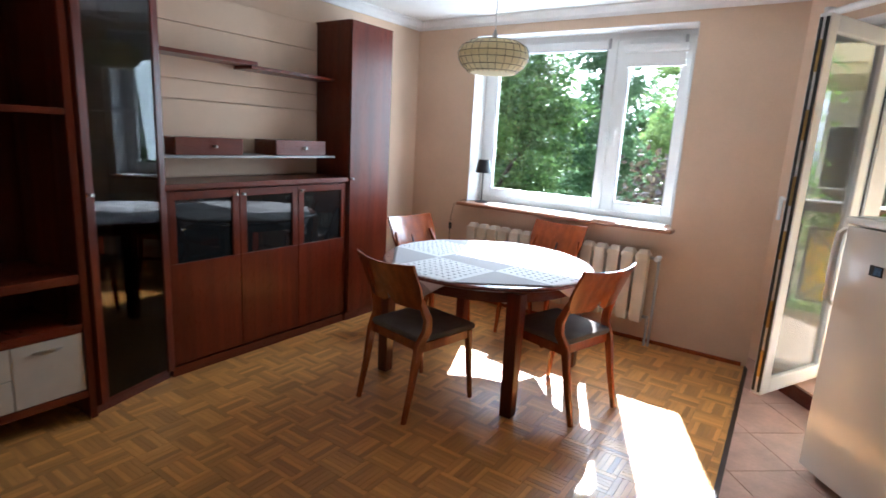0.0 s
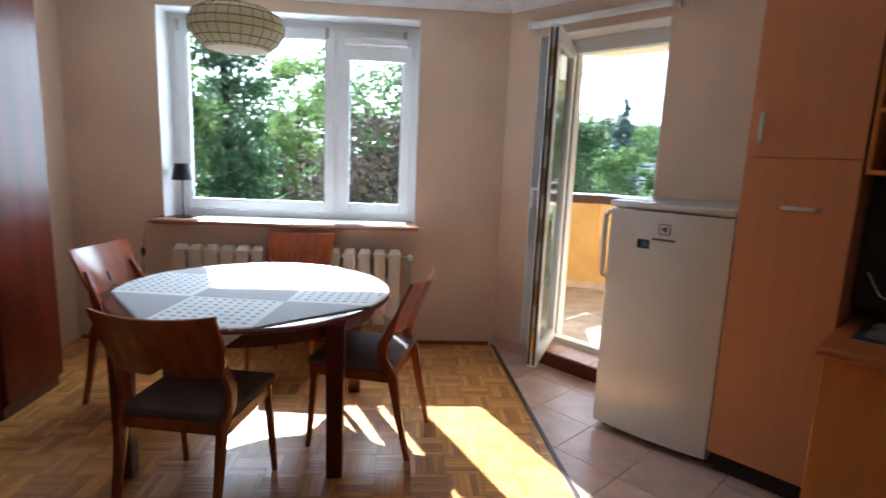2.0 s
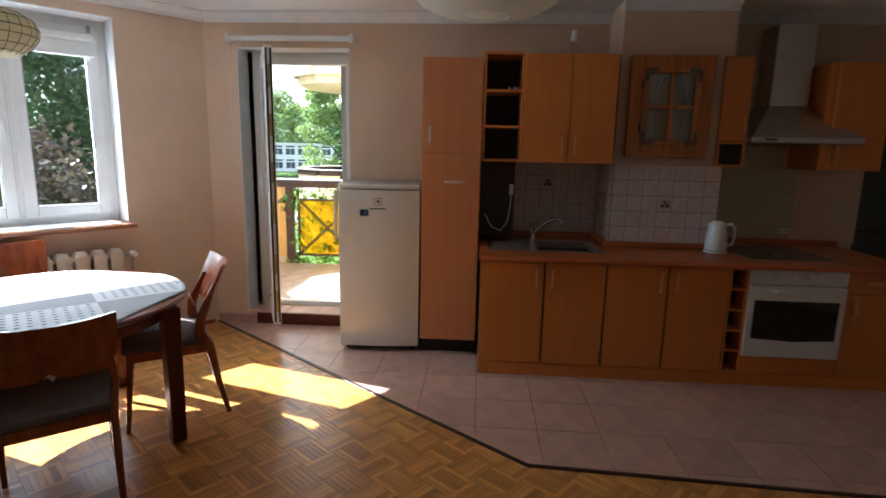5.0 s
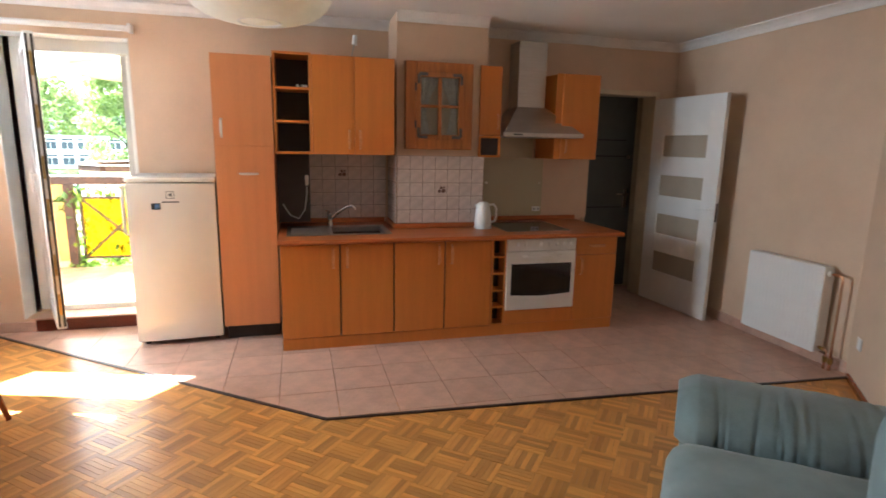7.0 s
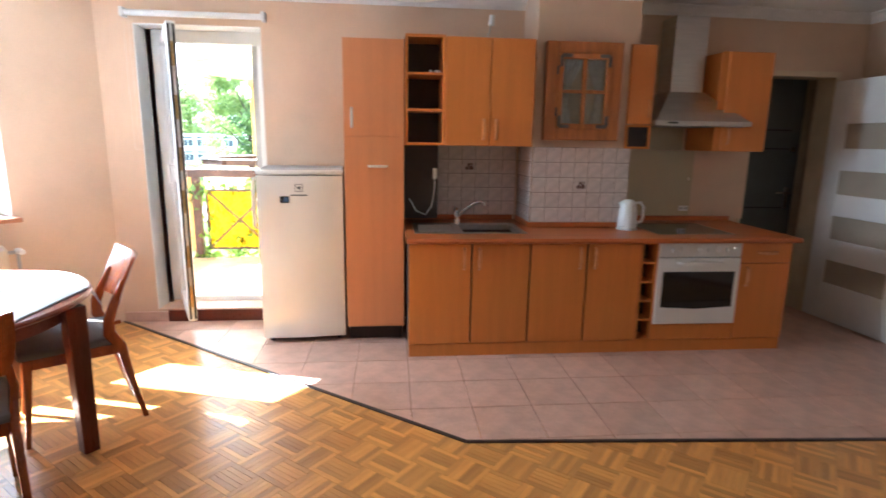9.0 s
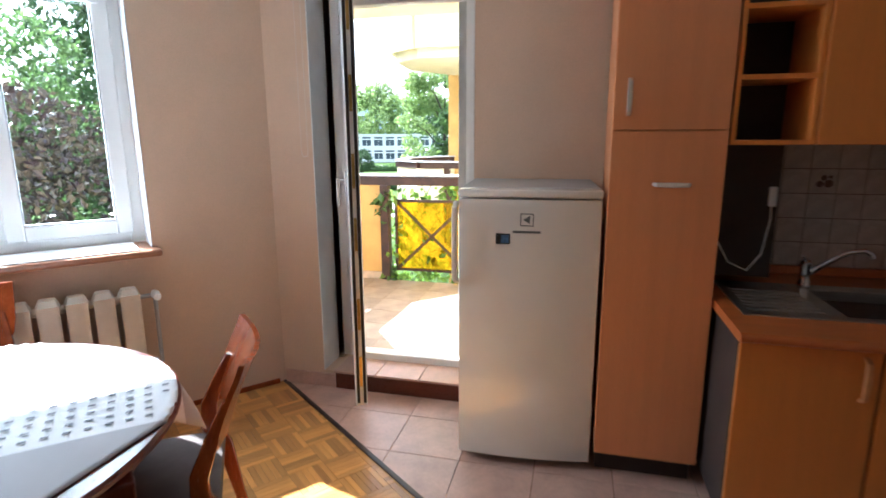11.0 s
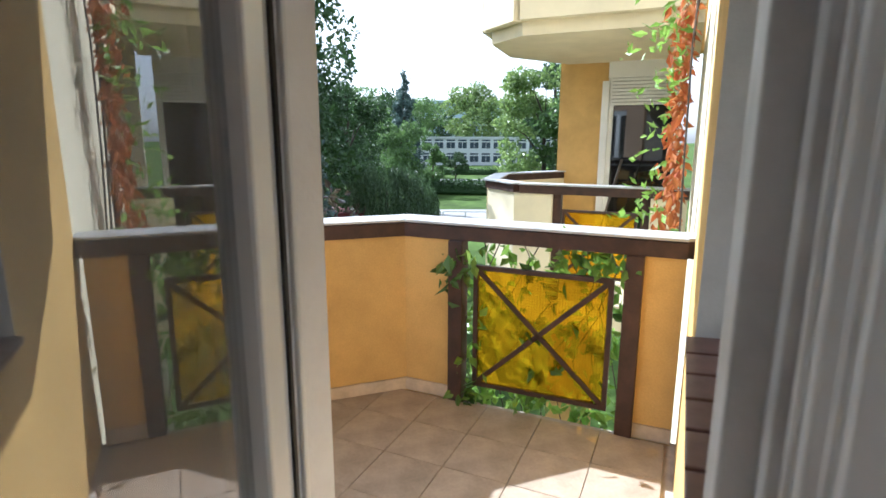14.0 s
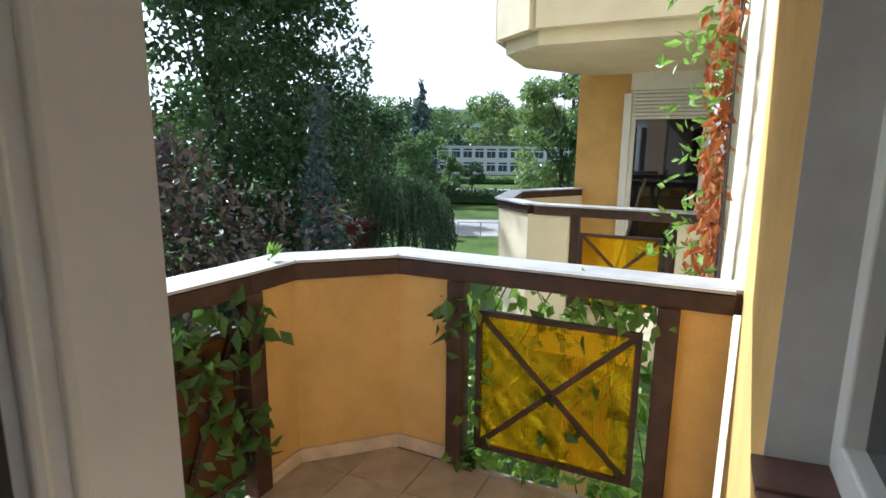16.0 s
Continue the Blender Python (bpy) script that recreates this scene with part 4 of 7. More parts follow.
# ---- tall cupboard ----
tl = thing("tall_kitchen_cupboard", "tall beech-laminate kitchen cupboard with two doors", "cupboard")
part("body", box(B(), 2.0, 2.53, 1.215, 1.63, 0.12, 2.15, 0.002), ALDER_PINK, tl)
# near-black block fills the space under the cupboard as its shade
part("leg_shade", box(B(), 2.06, 2.5, 1.225, 1.62, 0.0, 0.12), CABINET_SHADE, tl, "near-black block for the shade among the short legs")
for z0, z1 in ((0.12, 1.502), (1.507, 2.15)):
    d_ = part("door", box(B(), 1.98, 1.999, 1.215, 1.63, z0, z1, 0.002), ALDER_PINK, tl)
    if z0 < 1:
        part("handle", arch_handle((1.98, 1.40, 1.30), 0.13, (0, 1, 0), OUT, 0.03, 0.015), SATIN, d_, "silver bow handle", True)
    else:
        part("handle", arch_handle((1.98, 1.575, 1.63), 0.13, (0, 0, 1), OUT, 0.03, 0.015), SATIN, d_, "silver bow handle", True)

# ---- wall cupboards ----
os_ = thing("open_wall_shelf", "open alder-laminate wall shelf with three pigeonholes", "shelf")
for y in (0.93, 1.19):
    part("side_board", box(B(), 1.985, 2.53, y, y + 0.017, 1.45, 2.19, 0.002), ALDER, os_)
for z in (1.45, 1.683, 1.925, 2.173):
    part("shelf_board", box(B(), 1.985, 2.53, 0.947, 1.19, z, z + 0.017, 0.001), ALDER, os_)
# board set forward and near-black, so the pigeonholes look shaded
part("back_panel", box(B(), 2.28, 2.29, 0.947, 1.19, 1.467, 2.173), CABINET_SHADE, os_, "back board painted dark as shade")
for y, r in ((0.99, 0.012), (1.03, 0.010), (0.965, 0.008)):
    bm = lathe(B(), [(0, 0), (r, 0), (r, 0.02), (r * 0.8, 0.024), (0, 0.024)], 14)
    o = part("small_jar", bm, STEEL, None, smooth=True)
    tagged(o, "tiny metal jar on the open wall shelf", "jar", "jars on the wall shelf").matrix_basis = pose(2.05, y, 1.942)
wc = thing("wall_cupboard", "alder-laminate wall cupboard with two doors over the sink", "cupboard")
part("body", box(B(), 2.0, 2.53, 0.30, 0.928, 1.45, 2.18, 0.002), ALDER, wc)
for y0, y1, h in ((0.302, 0.611, 0.57), (0.615, 0.925, 0.655)):
    d_ = part("door", box(B(), 1.98, 1.999, y0, y1, 1.45, 2.18, 0.003), ALDER, wc)
    part("handle", arch_handle((1.98, h, 1.565), 0.14, (0, 0, 1), OUT, 0.03, 0.015), HANDLE, d_, "pale wooden bow handle", True)
wl = thing("clip_lamp", "small white clip lamp with its cable on the wall cupboard", "lamp")
part("stem", tube(B(), [(2.2, 0.62, 2.18), (2.2, 0.6, 2.25), (2.2, 0.585, 2.31)], 0.005), STEEL, wl)
part("head", cyl(B(), (2.2, 0.585, 2.30), (2.2, 0.58, 2.37), 0.022, 0.018), WHITE, wl, smooth=True)
part("cable", tube(B(), [(2.2, 0.62, 2.185), (2.15, 0.68, 2.19), (2.12, 0.75, 2.2), (2.16, 0.82, 2.187)], 0.004, 6), WHITE, wl)
part("base", cyl(B(), (2.2, 0.53, 2.18), (2.2, 0.53, 2.215), 0.014), GREYPAINT, wl)

IRON = material("dark_iron", (0.16, 0.15, 0.13), 0.5, 0.8, vary=0.2, scale=20)
# ---- rustic window cupboard on the chimney breast ----
ru = thing("rustic_wall_cupboard", "knotty pine cupboard door with four panes and lace curtains", "cupboard")
Y0_, Y1_, Z0_, Z1_ = -0.365, 0.20, 1.50, 2.19
bm = B()
for a0, a1, c0, c1 in ((Y0_, Y0_ + 0.09, Z0_, Z1_), (Y1_ - 0.09, Y1_, Z0_, Z1_), (Y0_ + 0.09, Y1_ - 0.09, Z0_, Z0_ + 0.085), (Y0_ + 0.09, Y1_ - 0.09, Z1_ - 0.085, Z1_)):
    box(bm, 2.06, 2.118, a0, a1, c0, c1, 0.006)
part("frame", bm, PINE, ru)
bm = B()
y0, y1, z0, z1 = Y0_ + 0.085, Y1_ - 0.085, Z0_ + 0.08, Z1_ - 0.08
for a0, a1, c0, c1 in ((y0, y0 + 0.04, z0, z1), (y1 - 0.04, y1, z0, z1), (y0 + 0.04, y1 - 0.04, z0, z0 + 0.04), (y0 + 0.04, y1 - 0.04, z1 - 0.04, z1)):
    box(bm, 2.045, 2.085, a0, a1, c0, c1, 0.005)
cy, cz = (y0 + y1) / 2, (z0 + z1) / 2
box(bm, 2.05, 2.08, cy - 0.014, cy + 0.014, z0 + 0.04, z1 - 0.04, 0.003)
box(bm, 2.052, 2.078, y0 + 0.04, cy - 0.014, cz - 0.012, cz + 0.012, 0.003)
box(bm, 2.052, 2.078, cy + 0.014, y1 - 0.04, cz - 0.012, cz + 0.012, 0.003)
sh = part("casement", bm, PINE, ru)
for s, yy in ((1, y0 + 0.02), (-1, y1 - 0.02)):
    for zz, t in ((z0 + 0.02, 1), (z1 - 0.02, -1)):
        bm = B()
        box(bm, 2.040, 2.046, min(yy, yy + s * 0.075), max(yy, yy + s * 0.075), zz - 0.012, zz + 0.012)
        box(bm, 2.040, 2.046, yy - 0.012, yy + 0.012, min(zz, zz + t * 0.075), max(zz, zz + t * 0.075))
        part("corner_iron", bm, IRON, sh, "dark iron corner strap")
for zz in (z0 + 0.12, z1 - 0.12):
    part("hinge", cyl(B(), (2.045, y1 + 0.004, zz - 0.03), (2.045, y1 + 0.004, zz + 0.03), 0.008), IRON, sh)
part("back_board", box(B(), 2.108, 2.114, y0, y1, z0, z1), material("beige_backing", (0.68, 0.58, 0.44), 0.8), ru)
for s, e in ((1, y1 - 0.04), (-1, y0 + 0.04)):
    bm, rows = B(), []
    for j in range(15):
        f_ = j / 14
        zz = z1 - 0.045 - f_ * (z1 - z0 - 0.09)
        wd = 0.17 - 0.115 * math.sin(min(1.0, f_ * 1.55) * math.pi / 2) + 0.03 * max(0, f_ - 0.65) * 3
        rows.append([bm.verts.new((2.098 + 0.007 * math.sin(i * 1.9 + j * 0.15), e - s * wd * i / 16, zz)) for i in range(17)])
    for p, q in zip(rows, rows[1:]):
        for i in range(16):
            bm.faces.new((p[i], p[i + 1], q[i + 1], q[i]))
    part("lace_curtain", bm, LACE, ru, smooth=True)
pn = part("pane", box(B(), 2.064, 2.067, y0 + 0.04, y1 - 0.04, z0 + 0.04, z1 - 0.04), GLASS, ru)
pn.visible_shadow = False

# ---- hood and its neighbours ----
nc = thing("narrow_wall_cupboard", "narrow alder-laminate wall cupboard with an open cubby below", "cupboard")
part("body", box(B(), 2.12, 2.495, -0.632, -0.515, 1.625, 2.19, 0.002), ALDER, nc)
d_ = part("door", box(B(), 2.098, 2.117, -0.632, -0.44, 1.625, 2.19, 0.003), ALDER, nc)
part("handle", arch_handle((2.098, -0.60, 1.74), 0.12, (0, 0, 1), OUT, 0.028, 0.013), HANDLE, d_, "pale wooden bow handle", True)
bm = B()
for a0, a1, c0, c1 in ((-0.632, -0.616, 1.445, 1.62), (-0.456, -0.44, 1.445, 1.62), (-0.616, -0.456, 1.445, 1.461), (-0.616, -0.456, 1.604, 1.62)):
    box(bm, 2.098, 2.118, a0, a1, c0, c1)
box(bm, 2.118, 2.49, -0.632, -0.616, 1.445, 1.62)
box(bm, 2.118, 2.49, -0.616, -0.51, 1.445, 1.461)
part("cubby", bm, ALDER, nc)
# near-black sheet across the cubby's front in place of its inner shade
part("cubby_shade", box(B(), 2.116, 2.119, -0.616, -0.456, 1.461, 1.604), CABINET_SHADE, nc)
hd = thing("cooker_hood", "brushed steel chimney cooker hood over the hob", "hood")
bm = B()
lo = [(2.03, -0.64), (2.49, -0.64), (2.49, -1.365), (2.03, -1.365)]
hi = [(2.26, -0.84), (2.49, -0.84), (2.49, -1.115), (2.26, -1.115)]
a_ = [bm.verts.new((x, y, 1.655)) for x, y in lo]
b2 = [bm.verts.new((x, y, 1.88)) for x, y in hi]
for i in range(4):
    bm.faces.new((a_[i], a_[(i + 1) % 4], b2[(i + 1) % 4], b2[i]))
bm.faces.new(b2)
part("canopy", bm, STEEL, hd)
part("rim", box(B(), 2.02, 2.49, -1.375, -0.63, 1.62, 1.655, 0.003), STEEL, hd)
part("flue", box(B(), 2.27, 2.49, -1.11, -0.845, 1.88, 2.44, 0.004), STEEL, hd)
part("buttons", box(B(), 2.016, 2.021, -0.80, -0.72, 1.632, 1.645), BLACK, hd)
part("filter", box(B(), 2.06, 2.46, -1.33, -0.67, 1.615, 1.621), GREYPAINT, hd)
rc = thing("curved_wall_cupboard", "alder-laminate wall cupboard with a curved door beside the hood", "cupboard")
bm = B()
arc = [(2.495, -1.555), (2.12, -1.555)] + [(2.12 + 0.06 - 0.06 * math.sin(t), -1.14 + 0.04 * (1 - math.cos(t)) - 0.04) for t in (1.4, 1.0, 0.6, 0.2)] + [(2.495, -1.14)]
prism(bm, arc, 1.435, 2.165)
part("body", bm, ALDER, rc)
d_ = part("door", box(B(), 2.098, 2.117, -1.553, -1.20, 1.437, 2.163, 0.004), ALDER, rc)
part("handle", arch_handle((2.098, -1.24, 1.55), 0.12, (0, 0, 1), OUT, 0.028, 0.013), HANDLE, d_, "pale wooden bow handle", True)

# ---- base cupboards ----
FX = 1.665
ED = ((1.192, 0.765), (0.761, 0.359), (0.355, -0.044), (-0.048, -0.434))
for i, (ya, yb) in enumerate(ED):
    u = thing("base_cupboard", "alder-laminate base cupboard under the worktop", "cupboard", group="base cupboards")
    # bodies are painted near-black so the gaps between doors show as shade
    part("body", box(B(), FX + 0.02, 2.10 if i > 1 else 2.5, yb, ya, 0.09, 0.808, 0.002), CABINET_SHADE, u)
    d_ = part("door", box(B(), FX, FX + 0.019, yb + 0.003, ya - 0.003, 0.094, 0.800, 0.003), ALDER, u)
    hy = (yb + 0.05, ya - 0.05)[i % 2]
    part("handle", arch_handle((FX, hy, 0.70), 0.15, (0, 0, 1), OUT, 0.03, 0.016), HANDLE, d_, "pale wooden bow handle", True)
bs = thing("open_base_shelf", "narrow open rack with dark pigeonholes beside the oven", "shelf")
for y in (-0.45, -0.557):
    part("side_board", box(B(), FX, 2.1, y, y + 0.012, 0.09, 0.808), ALDER, bs)
for z in (0.09, 0.235, 0.375, 0.515, 0.655, 0.795):
    part("shelf_board", box(B(), FX + 0.004, 2.1, -0.545, -0.45, z, z + 0.012), ALDER, bs)
# near-black sheet part way in paints the shade of the rack's holes
part("back_panel", box(B(), 1.80, 1.81, -0.545, -0.45, 0.10, 0.80), CABINET_SHADE, bs)
ov = thing("oven", "white built-in oven with knobs and a dark glass door", "oven")
part("body", box(B(), FX + 0.02, 2.2, -1.172, -0.562, 0.20, 0.80), GREYPAINT, ov)
pn = part("control_panel", box(B(), FX - 0.008, FX + 0.019, -1.172, -0.562, 0.705, 0.805, 0.006), WHITE, ov)
for y in (-0.66, -0.72, -0.86, -0.93, -1.00, -1.07, -1.13):
    part("knob", cyl(cyl(B(), (FX - 0.008, y, 0.757), (FX - 0.022, y, 0.757), 0.019), (FX - 0.022, y, 0.757), (FX - 0.034, y, 0.757), 0.011), WHITE, pn, smooth=True)
dr = part("oven_door", box(B(), FX - 0.012, FX + 0.019, -1.172, -0.562, 0.212, 0.70, 0.006), WHITE, ov)
bm = B()
gp = [(-0.60, 0.34), (-0.867, 0.325), (-1.134, 0.34), (-1.134, 0.60), (-0.60, 0.60)]
v_ = [bm.verts.new((FX - 0.0135, y, z)) for y, z in gp]
w_ = [bm.verts.new((FX - 0.010, y, z)) for y, z in gp]
bm.faces.new(v_)
for i in range(5):
    bm.faces.new((v_[i], v_[(i + 1) % 5], w_[(i + 1) % 5], w_[i]))
part("oven_glass", bm, BLACKGLASS, dr, "dark oven glass")
part("oven_handle", arch_handle((FX - 0.012, -0.867, 0.665), 0.34, (0, 1, 0), OUT, 0.035, 0.02), WHITE, dr, smooth=True)
part("base_panel", box(B(), FX + 0.004, FX + 0.02, -1.172, -0.562, 0.092, 0.205, 0.002), ALDER, ov)
u = thing("drawer_cupboard", "alder-laminate base cupboard with a drawer beside the oven", "cupboard")
part("body", box(B(), FX + 0.02, 2.49, -1.56, -1.178, 0.09, 0.808, 0.002), ALDER, u)
d_ = part("door", box(B(), FX, FX + 0.019, -1.56, -1.178, 0.092, 0.655, 0.003), ALDER, u)
part("handle", arch_handle((FX, -1.23, 0.56), 0.14, (0, 0, 1), OUT, 0.03, 0.016), HANDLE, d_, "pale wooden bow handle", True)
d_ = part("drawer", box(B(), FX, FX + 0.019, -1.56, -1.178, 0.66, 0.806, 0.003), ALDER, u)
part("handle", arch_handle((FX, -1.37, 0.735), 0.14, (0, 1, 0), OUT, 0.03, 0.016), HANDLE, d_, "pale wooden bow handle", True)
pl = structure("baseboard_kitchen_plinth", box(B(), FX + 0.008, FX + 0.028, -1.56, 1.19, 0.0, 0.088, 0.001), ALDER, "alder-laminate plinth under the base cupboards")

wt = thing("worktop", "orange-brown laminate worktop along the kitchen", "worktop")
bm = B()
SX0, SX1, SY0, SY1 = 1.83, 2.30, 0.36, 1.13
gx, gy = [1.625, SX0, 2.116, SX1, 2.495, 2.535], [-1.59, -0.502, 0.262, SY0, SY1, 1.205]
depth = (4, 2, 5, 5, 5)
solid = {(i, j) for j in range(5) for i in range(depth[j]) if not (j == 3 and 1 <= i <= 2)}
corner = {}
for i, j in sorted(solid):
    for p in ((i, j), (i + 1, j), (i + 1, j + 1), (i, j + 1)):
        for z in (0.81, 0.845):
            if (p, z) not in corner:
                corner[p, z] = bm.verts.new((gx[p[0]], gy[p[1]], z))
for i, j in sorted(solid):
    ring = [(i, j), (i + 1, j), (i + 1, j + 1), (i, j + 1)]
    bm.faces.new([corner[p, 0.845] for p in ring])
    bm.faces.new([corner[p, 0.81] for p in ring[::-1]])
    for k, near in enumerate(((i, j - 1), (i + 1, j), (i, j + 1), (i - 1, j))):
        if near not in solid:
            p, q = ring[k], ring[(k + 1) % 4]
            bm.faces.new((corner[p, 0.81], corner[q, 0.81], corner[q, 0.845], corner[p, 0.845]))
part("slab", bm, WORKTOP, wt)
part("front_edge", cyl(B(), (1.627, -1.59, 0.8275), (1.627, 1.205, 0.8275), 0.0175), WORKTOP, wt, smooth=True)
bm = box(B(), 2.512, 2.536, 0.30, 1.20, 0.846, 0.885, 0.006)
box(bm, 2.14, 2.51, 0.262, 0.285, 0.846, 0.885, 0.006)
box(bm, 2.094, 2.117, -0.50, 0.285, 0.846, 0.885, 0.006)
box(bm, 2.472, 2.497, -1.59, -0.50, 0.846, 0.885, 0.006)
part("upstand", bm, WORKTOP, wt)

sk = thing("sink", "stainless steel sink with a ribbed drainer set into the worktop", "sink")
bm = B()
for x0, x1, y0, y1 in ((1.82, 1.86, 0.345, 1.145), (2.23, 2.31, 0.345, 1.145), (1.86, 2.23, 0.345, 0.385), (1.86, 2.23, 0.80, 1.145)):
    box(bm, x0, x1, y0, y1, 0.8445, 0.850, 0.002)
part("rim", bm, STEEL, sk)
bm = B()
for x0, x1, y0, y1, z0, z1 in ((1.86, 1.865, 0.385, 0.80, 0.69, 0.848), (2.225, 2.23, 0.385, 0.80, 0.69, 0.848), (1.865, 2.225, 0.385, 0.39, 0.69, 0.848), (1.865, 2.225, 0.795, 0.80, 0.69, 0.848), (1.86, 2.23, 0.385, 0.80, 0.685, 0.69)):
    box(bm, x0, x1, y0, y1, z0, z1)
part("bowl", bm, STEEL, sk)
for i in range(7):
    part("drainer_rib", box(B(), 1.89 + i * 0.045, 1.905 + i * 0.045, 0.86, 1.11, 0.850, 0.8535, 0.001), STEEL, sk)
tp = thing("tap", "chrome single-lever kitchen tap on the sink", "tap", pose(2.26, 0.80, 0.85))
part("body", lathe(B(), [(0, 0), (0.026, 0), (0.026, 0.02), (0.021, 0.03), (0.020, 0.085), (0.023, 0.09), (0.022, 0.115), (0.010, 0.125), (0, 0.125)], 20), CHROME, tp, smooth=True)
part("spout", tube(B(), [(0, -0.01, 0.06), (-0.02, -0.06, 0.11), (-0.04, -0.13, 0.165), (-0.055, -0.18, 0.178), (-0.058, -0.20, 0.165), (-0.058, -0.205, 0.15)], [0.013, 0.012, 0.011, 0.011, 0.011, 0.012], 12), CHROME, tp, smooth=True)
part("lever", bar(B(), [(0, 0, 0.122), (-0.03, 0.02, 0.135), (-0.075, 0.045, 0.15)], [0.02, 0.016, 0.014], [0.012, 0.008, 0.006]), CHROME, tp, smooth=True)

hob = thing("ceramic_hob", "black ceramic hob with a steel rim set into the worktop", "hob")
part("glass", box(B(), 1.76, 2.30, -1.16, -0.60, 0.8465, 0.8515, 0.002), BLACKGLASS, hob)
bm = B()
for x0, x1, y0, y1 in ((1.748, 1.76, -1.172, -0.588), (2.30, 2.312, -1.172, -0.588), (1.76, 2.30, -1.172, -1.16), (1.76, 2.30, -0.60, -0.588)):
    box(bm, x0, x1, y0, y1, 0.846, 0.8525, 0.001)
part("rim", bm, CHROME, hob)
kt = thing("kettle", "white plastic electric kettle with a grey window on the worktop", "kettle", pose(2.02, -0.47, 0.846, 0, 0, 255))
part("stand", lathe(B(), [(0, 0), (0.075, 0), (0.075, 0.015), (0, 0.018)], 24), WHITE, kt, smooth=True)
part("jug", lathe(B(), [(0.0, 0.018), (0.066, 0.018), (0.072, 0.03), (0.068, 0.12), (0.055, 0.19), (0.052, 0.205), (0.035, 0.222), (0, 0.226)], 28), WHITE, kt, smooth=True)
part("handle", bar(B(), [(0.05, 0, 0.20), (0.09, 0, 0.205), (0.112, 0, 0.17), (0.112, 0, 0.10), (0.10, 0, 0.06), (0.066, 0, 0.05)], [0.026] * 6, [0.018, 0.02, 0.018, 0.018, 0.018, 0.016]), WHITE, kt, smooth=True)
part("gauge", box(B(), -0.01, 0.01, 0.06, 0.0705, 0.05, 0.14, 0.003), GREYPAINT, kt, "grey water window")
part("spout", bar(B(), [(-0.04, 0, 0.17), (-0.065, 0, 0.20)], [0.035, 0.02], [0.03, 0.02]), WHITE, kt, smooth=True)

gp_ = thing("splash_panel", "beige glass splash panel behind the hob", "panel")
part("pane", box(B(), 2.488, 2.496, -1.225, -0.62, 0.89, 1.43, 0.001), BEIGEGLASS, gp_)
for y in (-1.19, -0.655):
    part("screw", cyl(B(), (2.488, y, 1.20), (2.483, y, 1.20), 0.008), CHROME, gp_)
part("upper_panel", box(B(), 2.490, 2.497, -1.11, -0.64, 1.434, 1.63, 0.001), BEIGEGLASS, gp_)
for nm, y, z, x in (("power_socket", -0.565, 1.08, 2.498), ("power_socket", -1.17, 0.95, 2.488)):
    o = thing(nm, "small double wall socket by the hob", "socket", pose(x, y, z), "sockets by the hob")
    part("plate", box(B(), -0.008, 0.0, -0.04, 0.04, -0.022, 0.022, 0.003), WHITE if y < -1 else SKIRT, o)
    for k in (-0.02, 0.02):
        part("hole", cyl(B(), (-0.0085, k, 0), (-0.006, k, 0), 0.012), GREYPAINT, o)
# near-black block added for the shade in the niche beside the sink
dk = thing("dark_side_panel", "dark block painting the shaded niche beside the sink, with a hanging cable", "panel")
part("board", box(B(), 2.20, 2.53, 0.955, 1.205, 0.90, 1.448), CABINET_SHADE, dk)
part("cable", tube(B(), [(2.19, 0.985, 1.25), (2.185, 0.98, 1.15), (2.185, 1.0, 1.0), (2.18, 1.05, 0.93), (2.19, 1.12, 0.96), (2.19, 1.17, 1.05)], 0.004, 6), WHITE, dk)
part("switch", box(B(), 2.18, 2.195, 0.965, 0.995, 1.20, 1.28, 0.004), WHITE, dk)


def wall_tiles(name, label, x, ya, yb, z0, size, rows, faces=(-1, 0, 0)):
    """Square glazed tiles on a grout bed."""
    root = thing(name, label, "tiles", kind="structure")
    part("grout_bed", box(B(), x - 0.005, x, ya, yb, z0, z0 + rows * size), WGROUT, root)
    n = max(1, round((yb - ya) / size))
    w = (yb - ya) / n
    me = mesh("tile", box(B(), -0.009, -0.0045, -w / 2 + 0.002, w / 2 - 0.002, -size / 2 + 0.002, size / 2 - 0.002, 0.0015), WTILE)
    for i in range(n):
        for j in range(rows):
            piece("tile", me, root, pose(x, ya + (i + 0.5) * w, z0 + (j + 0.5) * size))
    return root, w


t1, w1 = wall_tiles("wall_tiles_sink", "pinkish white square wall tiles behind the sink", 2.536, 0.285, 0.955, 0.886, 0.1125, 5)
t2, w2 = wall_tiles("wall_tiles_chimney", "pinkish white square wall tiles on the chimney breast", 2.119, -0.495, 0.255, 0.886, 0.1125, 5)
for root, x, y, z in ((t1, 2.526, 0.285 + w1 * 3.5, 0.886 + 0.1125 * 3.5), (t2, 2.109, -0.495 + w2 * 3.5, 0.886 + 0.1125 * 2.5)):
    bm = B()
    for k, (a, c, r) in enumerate(((-0.02, -0.01, 0.018), (0.015, -0.012, 0.015), (0.0, 0.016, 0.013), (-0.025, 0.02, 0.008))):
        bmesh.ops.create_cone(bm, cap_ends=True, segments=14, radius1=r, radius2=r * 0.8, depth=0.002, matrix=pose(x, y + a, z + c, 0, 90, 0))
    part("motif", bm, SILLBRICK, root, "small brown painted fruit motif")
bm = B()
me = mesh("tile", box(B(), -w1 / 2 + 0.002, w1 / 2 - 0.002, 0.0, 0.0045, -0.054, 0.054, 0.0015), WTILE)
